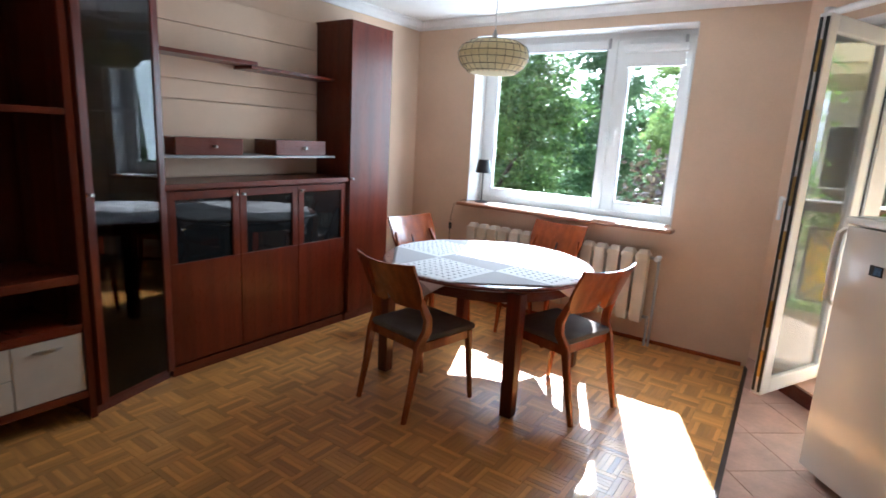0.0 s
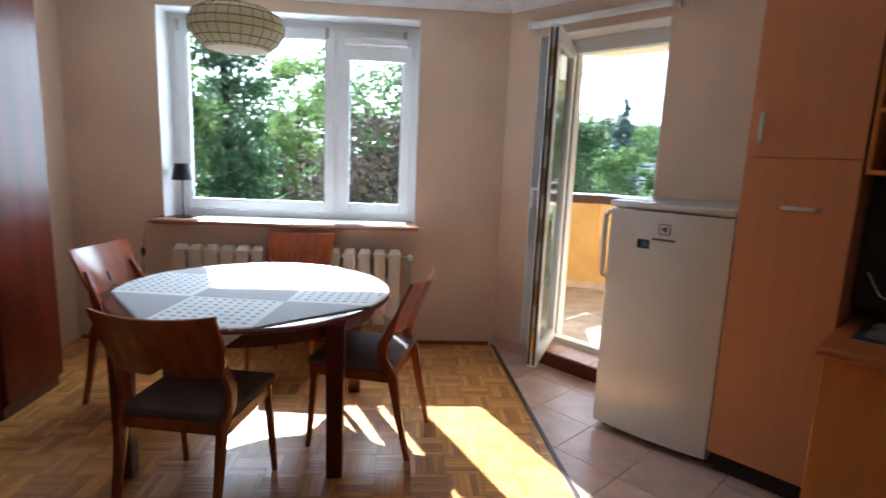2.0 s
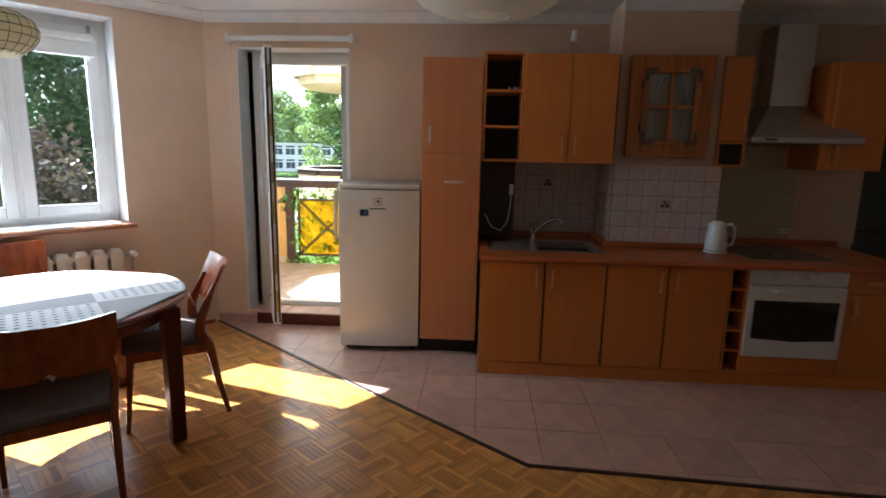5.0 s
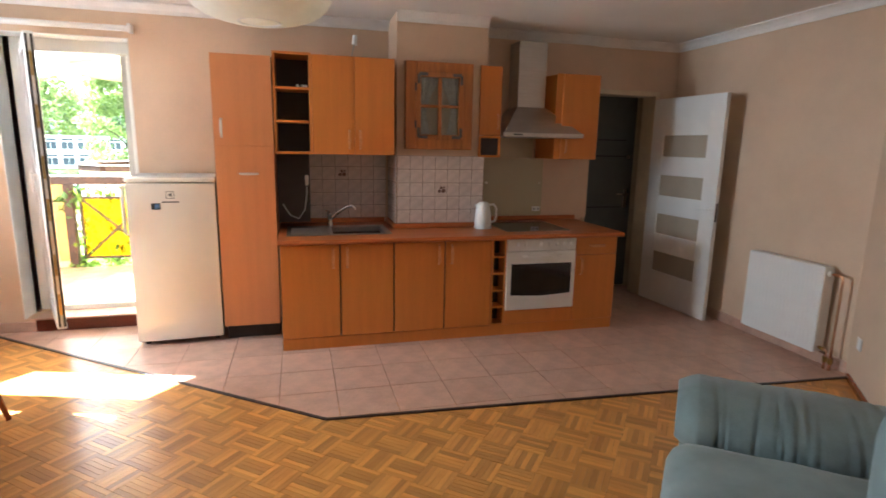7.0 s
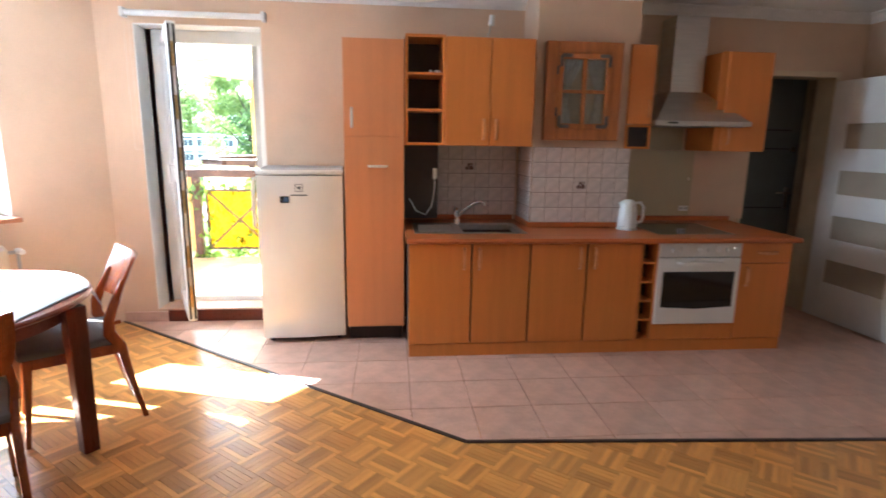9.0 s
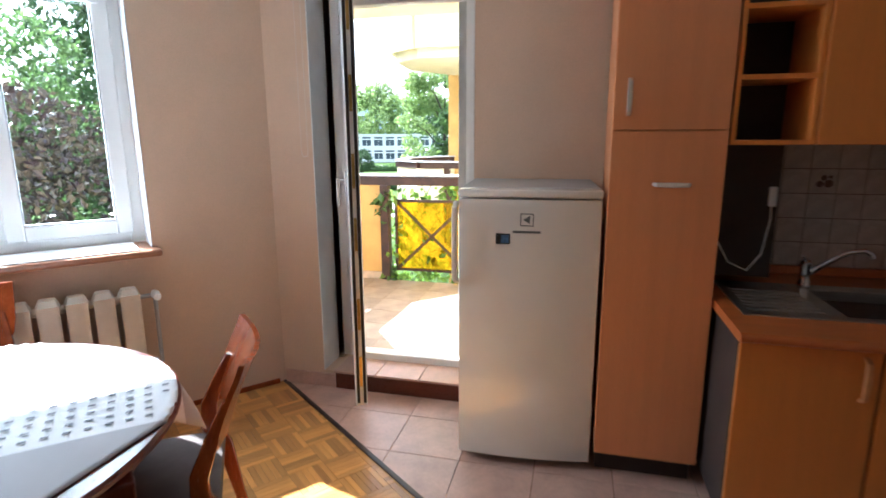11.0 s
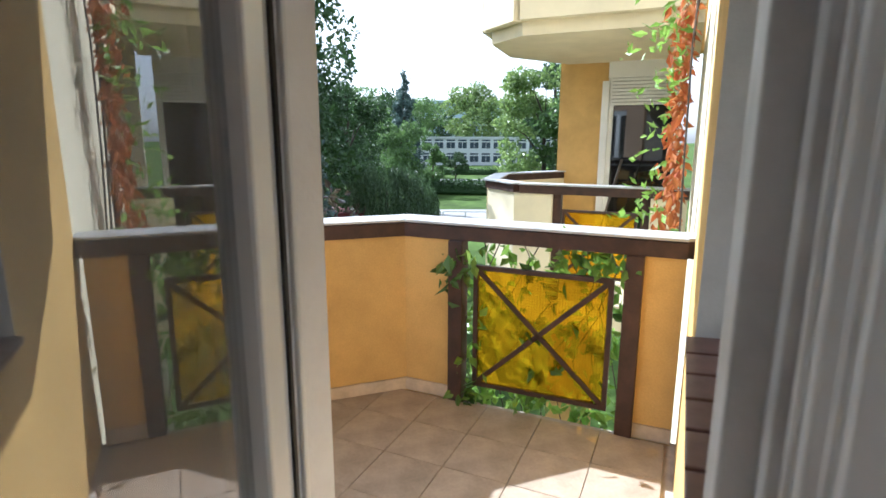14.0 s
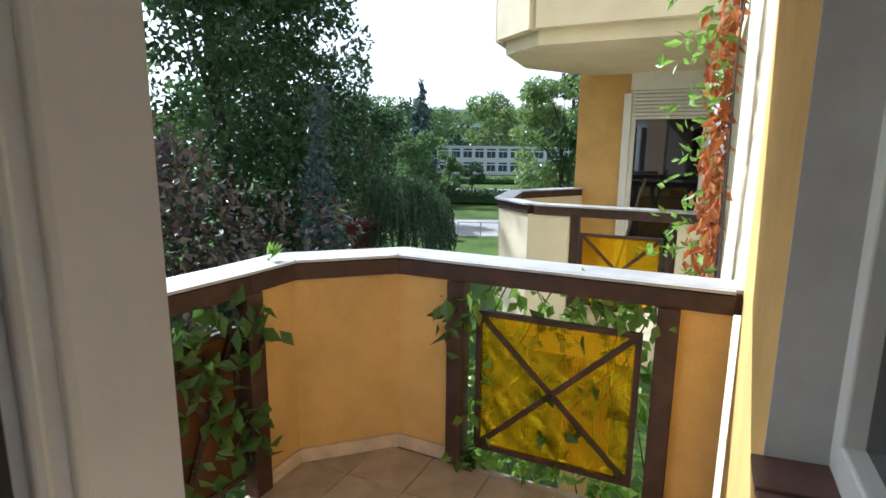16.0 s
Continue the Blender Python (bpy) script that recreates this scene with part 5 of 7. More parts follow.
t3 = thing("wall_tiles_return", "pinkish white square wall tiles on the side of the chimney breast", "tiles", kind="structure")
part("grout_bed", box(B(), 2.12, 2.53, 0.26, 0.264, 0.886, 0.886 + 5 * 0.1125), WGROUT, t3)
for i in range(4):
    for j in range(5):
        piece("tile", me, t3, pose(2.17 + i * 0.1, 0.264, 0.886 + (j + 0.5) * 0.1125))

# ---- inner door and hall ----
dl = thing("door_2", "white inner door with four frosted strips, standing open", "door", kind="structure")
LD = Matrix.Translation((2.50, -2.43, 0)) @ pose(0, 0, 0, 0, 0, 180 + 3.5)
lf = thing("door_leaf", "", "", LD)
lf.parent = dl
bm = B()
ZS = [0.33, 0.71, 1.09, 1.47]
box(bm, 0.0, 0.16, -0.02, 0.02, 0.012, 2.02, 0.003)
box(bm, 0.72, 0.89, -0.02, 0.02, 0.012, 2.02, 0.003)
zz = [0.012] + [v for z in ZS for v in (z, z + 0.20)] + [2.02]
for i in range(0, len(zz), 2):
    box(bm, 0.16, 0.72, -0.019, 0.019, zz[i], zz[i + 1], 0.003)
part("leaf_panel", bm, WHITE, lf)
for z in ZS:
    part("frosted_strip", box(B(), 0.16, 0.72, -0.006, 0.006, z, z + 0.20), FROST, lf, "frosted glass strip")
bm = cyl(B(), (0.835, -0.02, 1.02), (0.835, -0.065, 1.02), 0.010)
bar(bm, [(0.835, -0.06, 1.02), (0.78, -0.062, 1.02), (0.72, -0.058, 1.02)], [0.02, 0.018, 0.016], [0.014, 0.012, 0.01], (0, 0, 1))
cyl(bm, (0.835, -0.02, 1.02), (0.835, -0.026, 1.02), 0.024)
cyl(bm, (0.835, -0.02, 0.94), (0.835, -0.026, 0.94), 0.02)
part("leaf_handle", bm, WHITE, lf, smooth=True)
part("lock", box(B(), 0.888, 0.893, -0.01, 0.01, 0.92, 1.08, 0.001), BLACK, lf)
JAMB = material("beige_door_casing", (0.72, 0.60, 0.42), 0.5, vary=0.06)
bm = box(B(), 2.525, 2.735, -2.475, -2.43, 0, 2.06, 0.003)
box(bm, 2.525, 2.735, -1.725, -1.70, 0, 2.06, 0.003)
box(bm, 2.525, 2.735, -2.475, -1.70, 2.055, 2.10, 0.003)
part("casing", bm, JAMB, dl, "beige casing")
ed = thing("door_3", "graphite entrance door with a steel handle in the hall", "door", kind="structure")
part("leaf", box(B(), 2.925, 2.968, -2.50, -1.40, 0.02, 2.12, 0.003), DARKDOOR, ed)
for z in (0.35, 0.9, 1.45, 1.62):
    part("groove", box(B(), 2.922, 2.926, -2.40, -1.45, z, z + 0.012), BLACK, ed)
bm = cyl(B(), (2.925, -2.43, 1.05), (2.88, -2.43, 1.05), 0.010)
bar(bm, [(2.885, -2.43, 1.05), (2.88, -2.37, 1.05), (2.885, -2.30, 1.05)], [0.02, 0.018, 0.016], [0.012, 0.012, 0.01], (0, 0, 1))
box(bm, 2.918, 2.927, -2.45, -2.41, 0.90, 1.10, 0.004)
cyl(bm, (2.925, -2.43, 1.45), (2.91, -2.43, 1.45), 0.022)
part("handle", bm, CHROME, ed, smooth=True)
hf = structure("trim_hall_frame", box(B(), 2.93, 2.972, -2.58, -2.505, 0, 2.2, 0.003), JAMB, "beige frame of the entrance door")
o = thing("intercom", "small white intercom handset on the hall wall", "intercom", pose(2.93, -2.62, 1.3))
part("case", box(B(), -0.03, 0.0, -0.04, 0.03, -0.1, 0.1, 0.008), WHITE, o)

# ---- panel radiator ----
pr = thing("panel_radiator", "white panel radiator with copper pipes on the wall", "radiator", pose(0.09, 0, 0))
bm = box(B(), 0.50, 1.17, -2.565, -2.545, 0.10, 0.73, 0.008)
front = part("front_panel", bm, PANELRAD, pr)
me = mesh("flute", bar(B(), [(0, -2.549, 0.14), (0, -2.5475, 0.17), (0, -2.5475, 0.66), (0, -2.549, 0.69)], [0.02] * 4, [0.008, 0.012, 0.012, 0.008], (1, 0, 0)), PANELRAD)
for i in range(19):
    piece("flute", me, front, pose(0.535 + i * 0.0333, 0, 0))
part("back_panel", box(B(), 0.51, 1.16, -2.64, -2.62, 0.10, 0.72, 0.006), PANELRAD, pr)
bm = box(B(), 0.505, 1.165, -2.64, -2.55, 0.722, 0.736, 0.003)
for x in (0.498, 1.162):
    box(bm, x, x + 0.01, -2.64, -2.55, 0.11, 0.725, 0.002)
part("grille", bm, PANELRAD, pr)
part("bracket", box(box(B(), 0.62, 0.65, -2.669, -2.635, 0.2, 0.65), 1.02, 1.05, -2.669, -2.635, 0.2, 0.65), PANELRAD, pr)
part("pipe", tube(B(), [(0.50, -2.59, 0.69), (0.43, -2.59, 0.69), (0.40, -2.59, 0.685), (0.395, -2.59, 0.66), (0.395, -2.59, 0.08), (0.395, -2.59, 0.0)], 0.009, 10), COPPER, pr, "copper pipe", True)
part("pipe", tube(B(), [(0.50, -2.59, 0.14), (0.45, -2.59, 0.14), (0.435, -2.59, 0.13), (0.435, -2.59, 0.0)], 0.009, 10), COPPER, pr, "copper pipe", True)
bm = cyl(B(), (0.47, -2.59, 0.69), (0.51, -2.59, 0.69), 0.02)
part("thermostat", bm, WHITE, pr, smooth=True)
bm = cyl(B(), (0.455, -2.59, 0.14), (0.485, -2.59, 0.14), 0.015, n=6)
cyl(bm, (0.435, -2.59, 0.05), (0.435, -2.59, 0.09), 0.016, n=6)
cyl(bm, (0.395, -2.59, 0.05), (0.395, -2.59, 0.09), 0.016, n=6)
part("fitting", bm, BRASS, pr)
so2 = thing("power_socket", "white wall socket low behind the sofa", "socket", BAY @ pose(1.78, -1.765, 0.30))
part("plate", box(B(), -0.04, 0.04, 0.0, 0.01, -0.04, 0.04, 0.004), WHITE, so2)

# ---- skirting, threshold ----
structure("baseboard_radiator", box(B(), 0.38, 2.5, -2.672, -2.655, 0.0, 0.085, 0.002), TILE, "tiled skirting along the radiator wall")
structure("baseboard_corner", box(B(), 2.522, 2.542, 3.115, 3.45, 0.0, 0.08, 0.002), TILE, "pink tile skirting beside the balcony door")
structure("baseboard_window", box(B(), -3.4, -0.32, 4.277, 4.291, -0.004, 0.026, 0.004), CHAIRWOOD, "narrow wooden skirting under the radiator", BAY)
structure("baseboard_sofa", box(B(), -3.4, 1.93, -1.771, -1.75, -0.004, 0.04, 0.004), CHAIRWOOD, "narrow wooden skirting behind the sofa", BAY)
th = thing("threshold_step", "pink tiled step below the balcony door", "step", kind="structure")
part("riser", box(B(), 2.515, 2.535, 2.30, 3.115, 0.0, 0.095, 0.003), CHERRY_FLAT, th, "brown riser")
for y0 in (2.335, 2.60, 2.865):
    part("tile", box(B(), 2.515, 2.74, y0, y0 + 0.26, 0.096, 0.108, 0.002), TILE, th)

# ---- foliage materials ----
def leafy(name, colour, second, through=0.45, rough=0.38):
    mat = bpy.data.materials.new(name)
    mat.use_nodes = True
    N, L = mat.node_tree.nodes, mat.node_tree.links
    b, out = N["Principled BSDF"], N["Material Output"]
    geo, mix, tl, ms = N.new("ShaderNodeNewGeometry"), N.new("ShaderNodeMix"), N.new("ShaderNodeBsdfTranslucent"), N.new("ShaderNodeMixShader")
    mix.data_type = "RGBA"
    mix.inputs["A"].default_value, mix.inputs["B"].default_value = (*colour, 1), (*second, 1)
    L.new(geo.outputs["Random Per Island"], mix.inputs["Factor"])
    L.new(mix.outputs["Result"], b.inputs["Base Color"])
    L.new(mix.outputs["Result"], tl.inputs[0])
    b.inputs["Roughness"].default_value = rough
    ms.inputs[0].default_value = through
    L.new(b.outputs[0], ms.inputs[1])
    L.new(tl.outputs[0], ms.inputs[2])
    L.new(ms.outputs[0], out.inputs[0])
    return mat


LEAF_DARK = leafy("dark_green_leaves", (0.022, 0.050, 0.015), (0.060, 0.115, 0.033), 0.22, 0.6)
LEAF_MID = leafy("mid_green_leaves", (0.070, 0.130, 0.042), (0.150, 0.235, 0.075), 0.5)
LEAF_LIGHT = leafy("light_green_leaves", (0.125, 0.200, 0.060), (0.250, 0.330, 0.105), 0.5)
LEAF_PURPLE = leafy("purple_green_leaves", (0.032, 0.018, 0.024), (0.105, 0.085, 0.060), 0.22, 0.18)
LARCH = leafy("feathery_green_needles", (0.070, 0.135, 0.065), (0.130, 0.215, 0.100), 0.45)
NEEDLE = leafy("blue_spruce_needles", (0.060, 0.100, 0.095), (0.105, 0.155, 0.140), 0.25)
LEAF_WILLOW = leafy("willow_leaves", (0.050, 0.090, 0.038), (0.110, 0.165, 0.070), 0.35)
VINE = leafy("vine_leaves", (0.13, 0.26, 0.040), (0.24, 0.38, 0.070), 0.5)
# the vine's leaves once more, their shade put into a darker green
VINE_DARK = leafy("vine_leaves_painted_shade", (0.05, 0.11, 0.022), (0.10, 0.19, 0.036), 0.4)
DRY = leafy("dried_vine_leaves", (0.36, 0.085, 0.022), (0.44, 0.17, 0.050), 0.35, 0.8)
BARK = material("tree_bark", (0.075, 0.055, 0.042), 0.9, vary=0.25, scale=5, stretch=(3, 3, 0.6), bump=0.6, fine=25)
GRASS = material("lawn_grass", (0.085, 0.140, 0.030), 0.95, vary=0.25, scale=0.35, bump=0.5, fine=8, spec=0.1, grain=0.2)
ASPHALT = material("grey_asphalt_path", (0.30, 0.29, 0.28), 0.9, vary=0.1, scale=0.6, bump=0.2, fine=20)
rng = np.random.default_rng(7)


def leaf_mesh(name, points, size, mat, droop=0.0, aspect=0.55, normals=None):
    """Folded leaf blades, one small island each."""
    n = len(points)
    d = rng.normal(size=(n, 3))
    d[:, 2] -= droop
    d /= np.linalg.norm(d, axis=1)[:, None]
    e = rng.normal(size=(n, 3))
    e -= d * np.sum(e * d, axis=1)[:, None]
    e /= np.linalg.norm(e, axis=1)[:, None]
    f = np.cross(d, e)
    s = (size * rng.uniform(0.65, 1.35, n))[:, None]
    w = s * aspect
    p = np.asarray(points)
    v = np.stack([p, p + d * s * 0.45 + e * w * 0.5 + f * w * 0.18, p + d * s, p + d * s * 0.45 - e * w * 0.5 + f * w * 0.18], axis=1).reshape(-1, 3)
    i = np.arange(n)[:, None] * 4
    faces = np.concatenate([i + np.array([[0, 1, 2]]), i + np.array([[0, 2, 3]])], axis=1).reshape(-1, 3)
    me = bpy.data.meshes.new(name)
    me.from_pydata(v.tolist(), [], faces.tolist())
    me.materials.append(mat)
    return me


def blob_points(n, clumps, shell=0.45):
    """Random places in uneven clumps: (centre, radii) each."""
    out = []
    wts = np.array([r[0] * r[1] * r[2] for _, r in clumps]) ** 0.75
    for (c, r), k in zip(clumps, rng.multinomial(n, wts / wts.sum())):
        u = rng.normal(size=(k, 3))
        u /= np.linalg.norm(u, axis=1)[:, None]
        rad = rng.uniform(shell, 1.0, k)[:, None] ** 0.6
        out.append(np.array(c) + u * rad * np.array(r))
    return np.concatenate(out)


GZ = -4.6


def tree(label, x, y, height, radius, mat, n=6000, leaf=0.22, trunk=0.25, start=0.3, shape="round", clumps=26, droop=0.2):
    root = thing("tree", label, "tree", pose(x, y, GZ))
    bm = B()
    tube(bm, [(0, 0, 0), (0.05 * radius, 0.02, height * 0.3), (-0.03 * radius, 0.05, height * 0.6), (0, 0, height * 0.9)], [trunk, trunk * 0.75, trunk * 0.45, trunk * 0.1], 9)
    cl = []
    for i in range(clumps):
        a, f_ = rng.uniform(0, 2 * math.pi), rng.uniform(start, 0.97)
        if shape == "cone":
            reach = radius * (1.02 - f_) * rng.uniform(0.5, 1.0)
            cl.append(((reach * math.cos(a), reach * math.sin(a), f_ * height), (radius * 0.30 * (1.1 - f_) + 0.12, radius * 0.30 * (1.1 - f_) + 0.12, height * 0.045)))
        else:
            env = math.sqrt(max(0.03, 1 - ((f_ - (start + 1) / 2) / ((1 - start) / 2 * 1.05)) ** 2))
            reach = radius * env * rng.uniform(0.35, 0.9)
            c = (reach * math.cos(a), reach * math.sin(a), f_ * height)
            r = radius * rng.uniform(0.22, 0.40)
            cl.append((c, (r, r, r * rng.uniform(0.55, 0.85))))
            if i < 9:
                tube(bm, [(0, 0, height * max(0.15, f_ - 0.25)), (c[0] * 0.5, c[1] * 0.5, height * (f_ - 0.08)), c], [trunk * 0.35, trunk * 0.2, trunk * 0.06], 6)
    if shape == "cone":
        for k in range(16):
            f_ = start + (0.97 - start) * k / 16
            for j in range(7):
                a = rng.uniform(0, 2 * math.pi)
                R = radius * (1.03 - f_) * rng.uniform(0.8, 1.0)
                cl.append(((R * 0.55 * math.cos(a), R * 0.55 * math.sin(a), f_ * height - 0.1 * R), (R * 0.5, R * 0.5, 0.12 + 0.02 * height)))
    part("trunk", bm, BARK, root, smooth=True)
    o = new("crown", leaf_mesh("crown", blob_points(n, cl), leaf, mat, droop))
    o.parent = root
    return root


def at_bearing(az, dist, eye=(2.6, 2.6)):
    return eye[0] + dist * math.cos(radians(az)), eye[1] + dist * math.sin(radians(az))


# ---- ground and distance ----
bm = B()
bmesh.ops.create_grid(bm, x_segments=8, y_segments=8, size=900, matrix=Matrix.Translation((200, 200, GZ)))
structure("ground", bm, GRASS, "mown lawn with paths between the houses")


def strip(name, mat, label, pts, width, z):
    bm = B()
    pts = [Vector((*p, 0)) for p in pts]
    n = (pts[-1] - pts[0]).normalized().cross(Vector((0, 0, 1)))
    for p, q in zip(pts, pts[1:]):
        poly = [(p + n * width / 2)[:2], (q + n * width / 2)[:2], (q - n * width / 2)[:2], (p - n * width / 2)[:2]]
        prism(bm, poly, GZ - 0.1, z)
    structure(name, bm, mat, label)


strip("road", ASPHALT, "pale grey asphalt drive below the balconies", [at_bearing(48, 46), at_bearing(5, 46)], 9.0, GZ + 0.02)
strip("pavement_path", ASPHALT, "pale footpath across the lawn", [at_bearing(85, 22), at_bearing(52, 44)], 2.2, GZ + 0.025)
strip("pavement_lawn", ASPHALT, "pale footpath before the school", [at_bearing(30, 84), at_bearing(12, 84)], 3.0, GZ + 0.025)


def hedge(x0, y0, x1, y1, w, h, n, mat, label):
    root = thing("hedge", label, "hedge", pose(0, 0, GZ))
    t_ = rng.uniform(0, 1, n)
    o = rng.uniform(-1, 1, n)
    zz = h * rng.uniform(0.1, 1.0, n) ** 0.5
    dx, dy = x1 - x0, y1 - y0
    ln = math.hypot(dx, dy)
    pts = np.stack([x0 + dx * t_ - dy / ln * o * w / 2, y0 + dy * t_ + dx / ln * o * w / 2, zz], axis=1)
    b = new("leaves", leaf_mesh("leaves", pts, 0.35, mat))
    b.parent = root
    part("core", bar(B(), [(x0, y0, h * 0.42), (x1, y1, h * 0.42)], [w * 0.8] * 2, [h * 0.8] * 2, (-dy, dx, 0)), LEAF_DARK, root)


hedge(*at_bearing(28, 62), *at_bearing(8, 62), 2.0, 1.5, 5000, LEAF_DARK, "clipped dark green hedge along the drive")
hedge(*at_bearing(26, 96), *at_bearing(10, 100), 2.0, 1.2, 2500, LEAF_MID, "low green hedge before the school")
FACADE = material("pale_grey_facade", (0.72, 0.74, 0.76), 0.8, vary=0.05, scale=0.3)
BLUEWALL = material("pale_blue_facade", (0.40, 0.52, 0.64), 0.8, vary=0.05, scale=0.2)
FARGLASS = material("far_window_glass", (0.07, 0.09, 0.12), 0.15, vary=0.1, scale=0.5)


def block(name, label, category, x, y, rz, length, depth, height, floors, bays, wall, sill, tall):
    root = thing(name, label, category, pose(x, y, GZ, 0, 0, rz))
    part("wall", box(B(), -length / 2, length / 2, 0, depth, 0, height), wall, root)
    part("roof", box(B(), -length / 2 - 0.3, length / 2 + 0.3, -0.3, depth, height, height + 0.35), FACADE, root)
    fh = height / floors
    w = length / bays
    pane_me = mesh("window", box(box(B(), -w * 0.36, -0.05, -0.04, 0.02, 0, fh * tall), 0.05, w * 0.36, -0.04, 0.02, 0, fh * tall), FARGLASS)
    sill_me = mesh("sill", box(B(), -w * 0.40, w * 0.40, -0.06, 0.0, -0.12, 0.0), WHITE)
    lintel_me = mesh("lintel", box(B(), -w * 0.40, w * 0.40, -0.07, 0.0, fh * tall, fh * tall + 0.12), WHITE)
    top_me = mesh("window", box(B(), -w * 0.36, w * 0.36, -0.04, 0.02, 0, fh * 0.12), FARGLASS)
    for f_ in range(floors):
        for b_i in range(bays):
            X = -length / 2 + (b_i + 0.5) * w
            piece("window", pane_me, root, pose(X, 0, f_ * fh + fh * sill))
            piece("sill", sill_me, root, pose(X, 0, f_ * fh + fh * sill))
            piece("lintel", lintel_me, root, pose(X, 0, f_ * fh + fh * sill))
            if floors < 3:
                piece("window", top_me, root, pose(X, 0, f_ * fh + fh * (sill + tall + 0.08)))
    return root


x, y = at_bearing(19, 131)
block("school_building", "low pale school building with rows of white windows", "building", x, y, 19 - 90 + 180 + 180, 62, 14, 6.4, 2, 22, FACADE, 0.25, 0.45)
x, y = at_bearing(21, 250)
block("apartment_building", "long pale blue apartment block behind the trees", "building", x, y, 21 - 90, 110, 14, 23, 7, 26, BLUEWALL, 0.3, 0.45)

shed = thing("garden_shed", "dark red wooden shed below the trees", "shed", pose(*at_bearing(36, 27), GZ, 0, 0, 30))
REDWOOD = material("dark_red_boards", (0.16, 0.022, 0.028), 0.8, vary=0.2, scale=4)
part("wall", box(B(), -1.6, 1.6, -1.3, 1.3, 0, 2.6), REDWOOD, shed)
bm = B()
prism(bm, [(-1.9, -1.6), (1.9, -1.6), (1.9, 1.6), (-1.9, 1.6)], 2.6, 2.75)
part("roof", bm, REDWOOD, shed)
fen = thing("street_railing", "thin grey metal railing beside the drive", "railing", pose(*at_bearing(24.2, 38), GZ, 0, 0, -70))
for i in range(4):
    part("post", cyl(B(), (i * 1.6, 0, 0), (i * 1.6, 0, 1.1), 0.04, n=8), GREYPAINT, fen)
part("rail", cyl(B(), (0, 0, 1.08), (4.8, 0, 1.08), 0.03, n=8), GREYPAINT, fen)
bin_ = thing("waste_bin", "green waste bin beside the drive", "bin", pose(*at_bearing(25.6, 37), GZ))
part("body", box(B(), -0.4, 0.4, -0.4, 0.4, 0.05, 1.0, 0.04), material("green_plastic", (0.03, 0.14, 0.05), 0.5), bin_)
part("lid", box(B(), -0.43, 0.43, -0.43, 0.43, 1.0, 1.12, 0.03), material("green_plastic_lid", (0.03, 0.15, 0.05), 0.5), bin_)

# ---- trees ----
T = (("purple-leaved plum tree close to the house", 7.0, 10.0, 6.6, 3.1, LEAF_PURPLE, 11000, 0.15, 0.16, 0.22, "round", 56),
     ("young green tree behind the plum", 8.7, 13.8, 8.9, 2.4, LEAF_MID, 9000, 0.15, 0.12, 0.2, "round", 44),
     ("tall dark broadleaf tree with gaps in its crown", *at_bearing(48, 17), 16, 4.2, LEAF_DARK, 32000, 0.22, 0.3, 0.08, "round", 90),
     ("tall dark broadleaf tree in shade", *at_bearing(42, 27), 17, 4.6, LEAF_DARK, 12000, 0.30, 0.35, 0.12, "round", 34),
     ("sunlit green tree beyond the window", *at_bearing(79, 22, (-0.6, 0.8)), 16, 4.0, LEAF_MID, 26000, 0.24, 0.3, 0.12, "round", 70),
     ("tall feathery green tree beyond the window", *at_bearing(68, 30, (-0.6, 0.8)), 21, 4.4, LARCH, 20000, 0.28, 0.3, 0.04, "cone", 30),
     ("bright green tree beyond the window", *at_bearing(88, 27, (-0.6, 0.8)), 14, 4.6, LEAF_MID, 14000, 0.30, 0.3, 0.12, "round", 44),
     ("round green tree beyond the lawn", *at_bearing(61, 50, (-0.6, 0.8)), 14, 4.2, LEAF_LIGHT, 9000, 0.36, 0.3, 0.08, "round", 34),
     ("dense green tree at the window's edge", *at_bearing(92, 20, (-0.6, 0.8)), 12, 4.0, LEAF_LIGHT, 9000, 0.24, 0.3, 0.15, "round", 34),
     ("blue spruce among dark trees", *at_bearing(38.5, 11.5), 7.6, 1.2, NEEDLE, 9000, 0.13, 0.14, 0.05, "cone", 20),
     ("dark spruce beyond the lawn", *at_bearing(28.2, 92), 18, 4.0, NEEDLE, 6000, 0.6, 0.3, 0.05, "cone", 20),
     ("dark green tree beside the drive", *at_bearing(34, 48), 10.5, 4.0, LEAF_DARK, 8000, 0.32, 0.25, 0.06, "round", 30),
     ("green tree on the lawn", *at_bearing(28.5, 62), 8.0, 3.8, LEAF_MID, 7000, 0.35, 0.25, 0.08, "round", 28),
     ("small green tree on the lawn", *at_bearing(25.2, 66), 5.6, 2.0, LEAF_MID, 3500, 0.3, 0.15, 0.12, "round", 18),
     ("small round tree by the path", *at_bearing(22.8, 78), 4.6, 1.8, LEAF_DARK, 2500, 0.3, 0.15, 0.3, "round", 14),
     ("light green willow before the flats", *at_bearing(20.8, 150), 20, 9.0, LEAF_LIGHT, 8000, 0.9, 0.4, 0.05, "round", 34),
     ("bright green tree beside the neighbouring balcony", *at_bearing(13.6, 42), 11.2, 4.0, LEAF_LIGHT, 10000, 0.34, 0.25, 0.08, "round", 32),
     ("dark green tree beside the neighbouring balcony", *at_bearing(11.0, 40), 9.5, 3.4, LEAF_MID, 8000, 0.34, 0.25, 0.05, "round", 28),
     ("tall dark tree behind the neighbouring balcony", *at_bearing(12.6, 75), 16.5, 4.5, LEAF_DARK, 6000, 0.5, 0.3, 0.1, "round", 26))
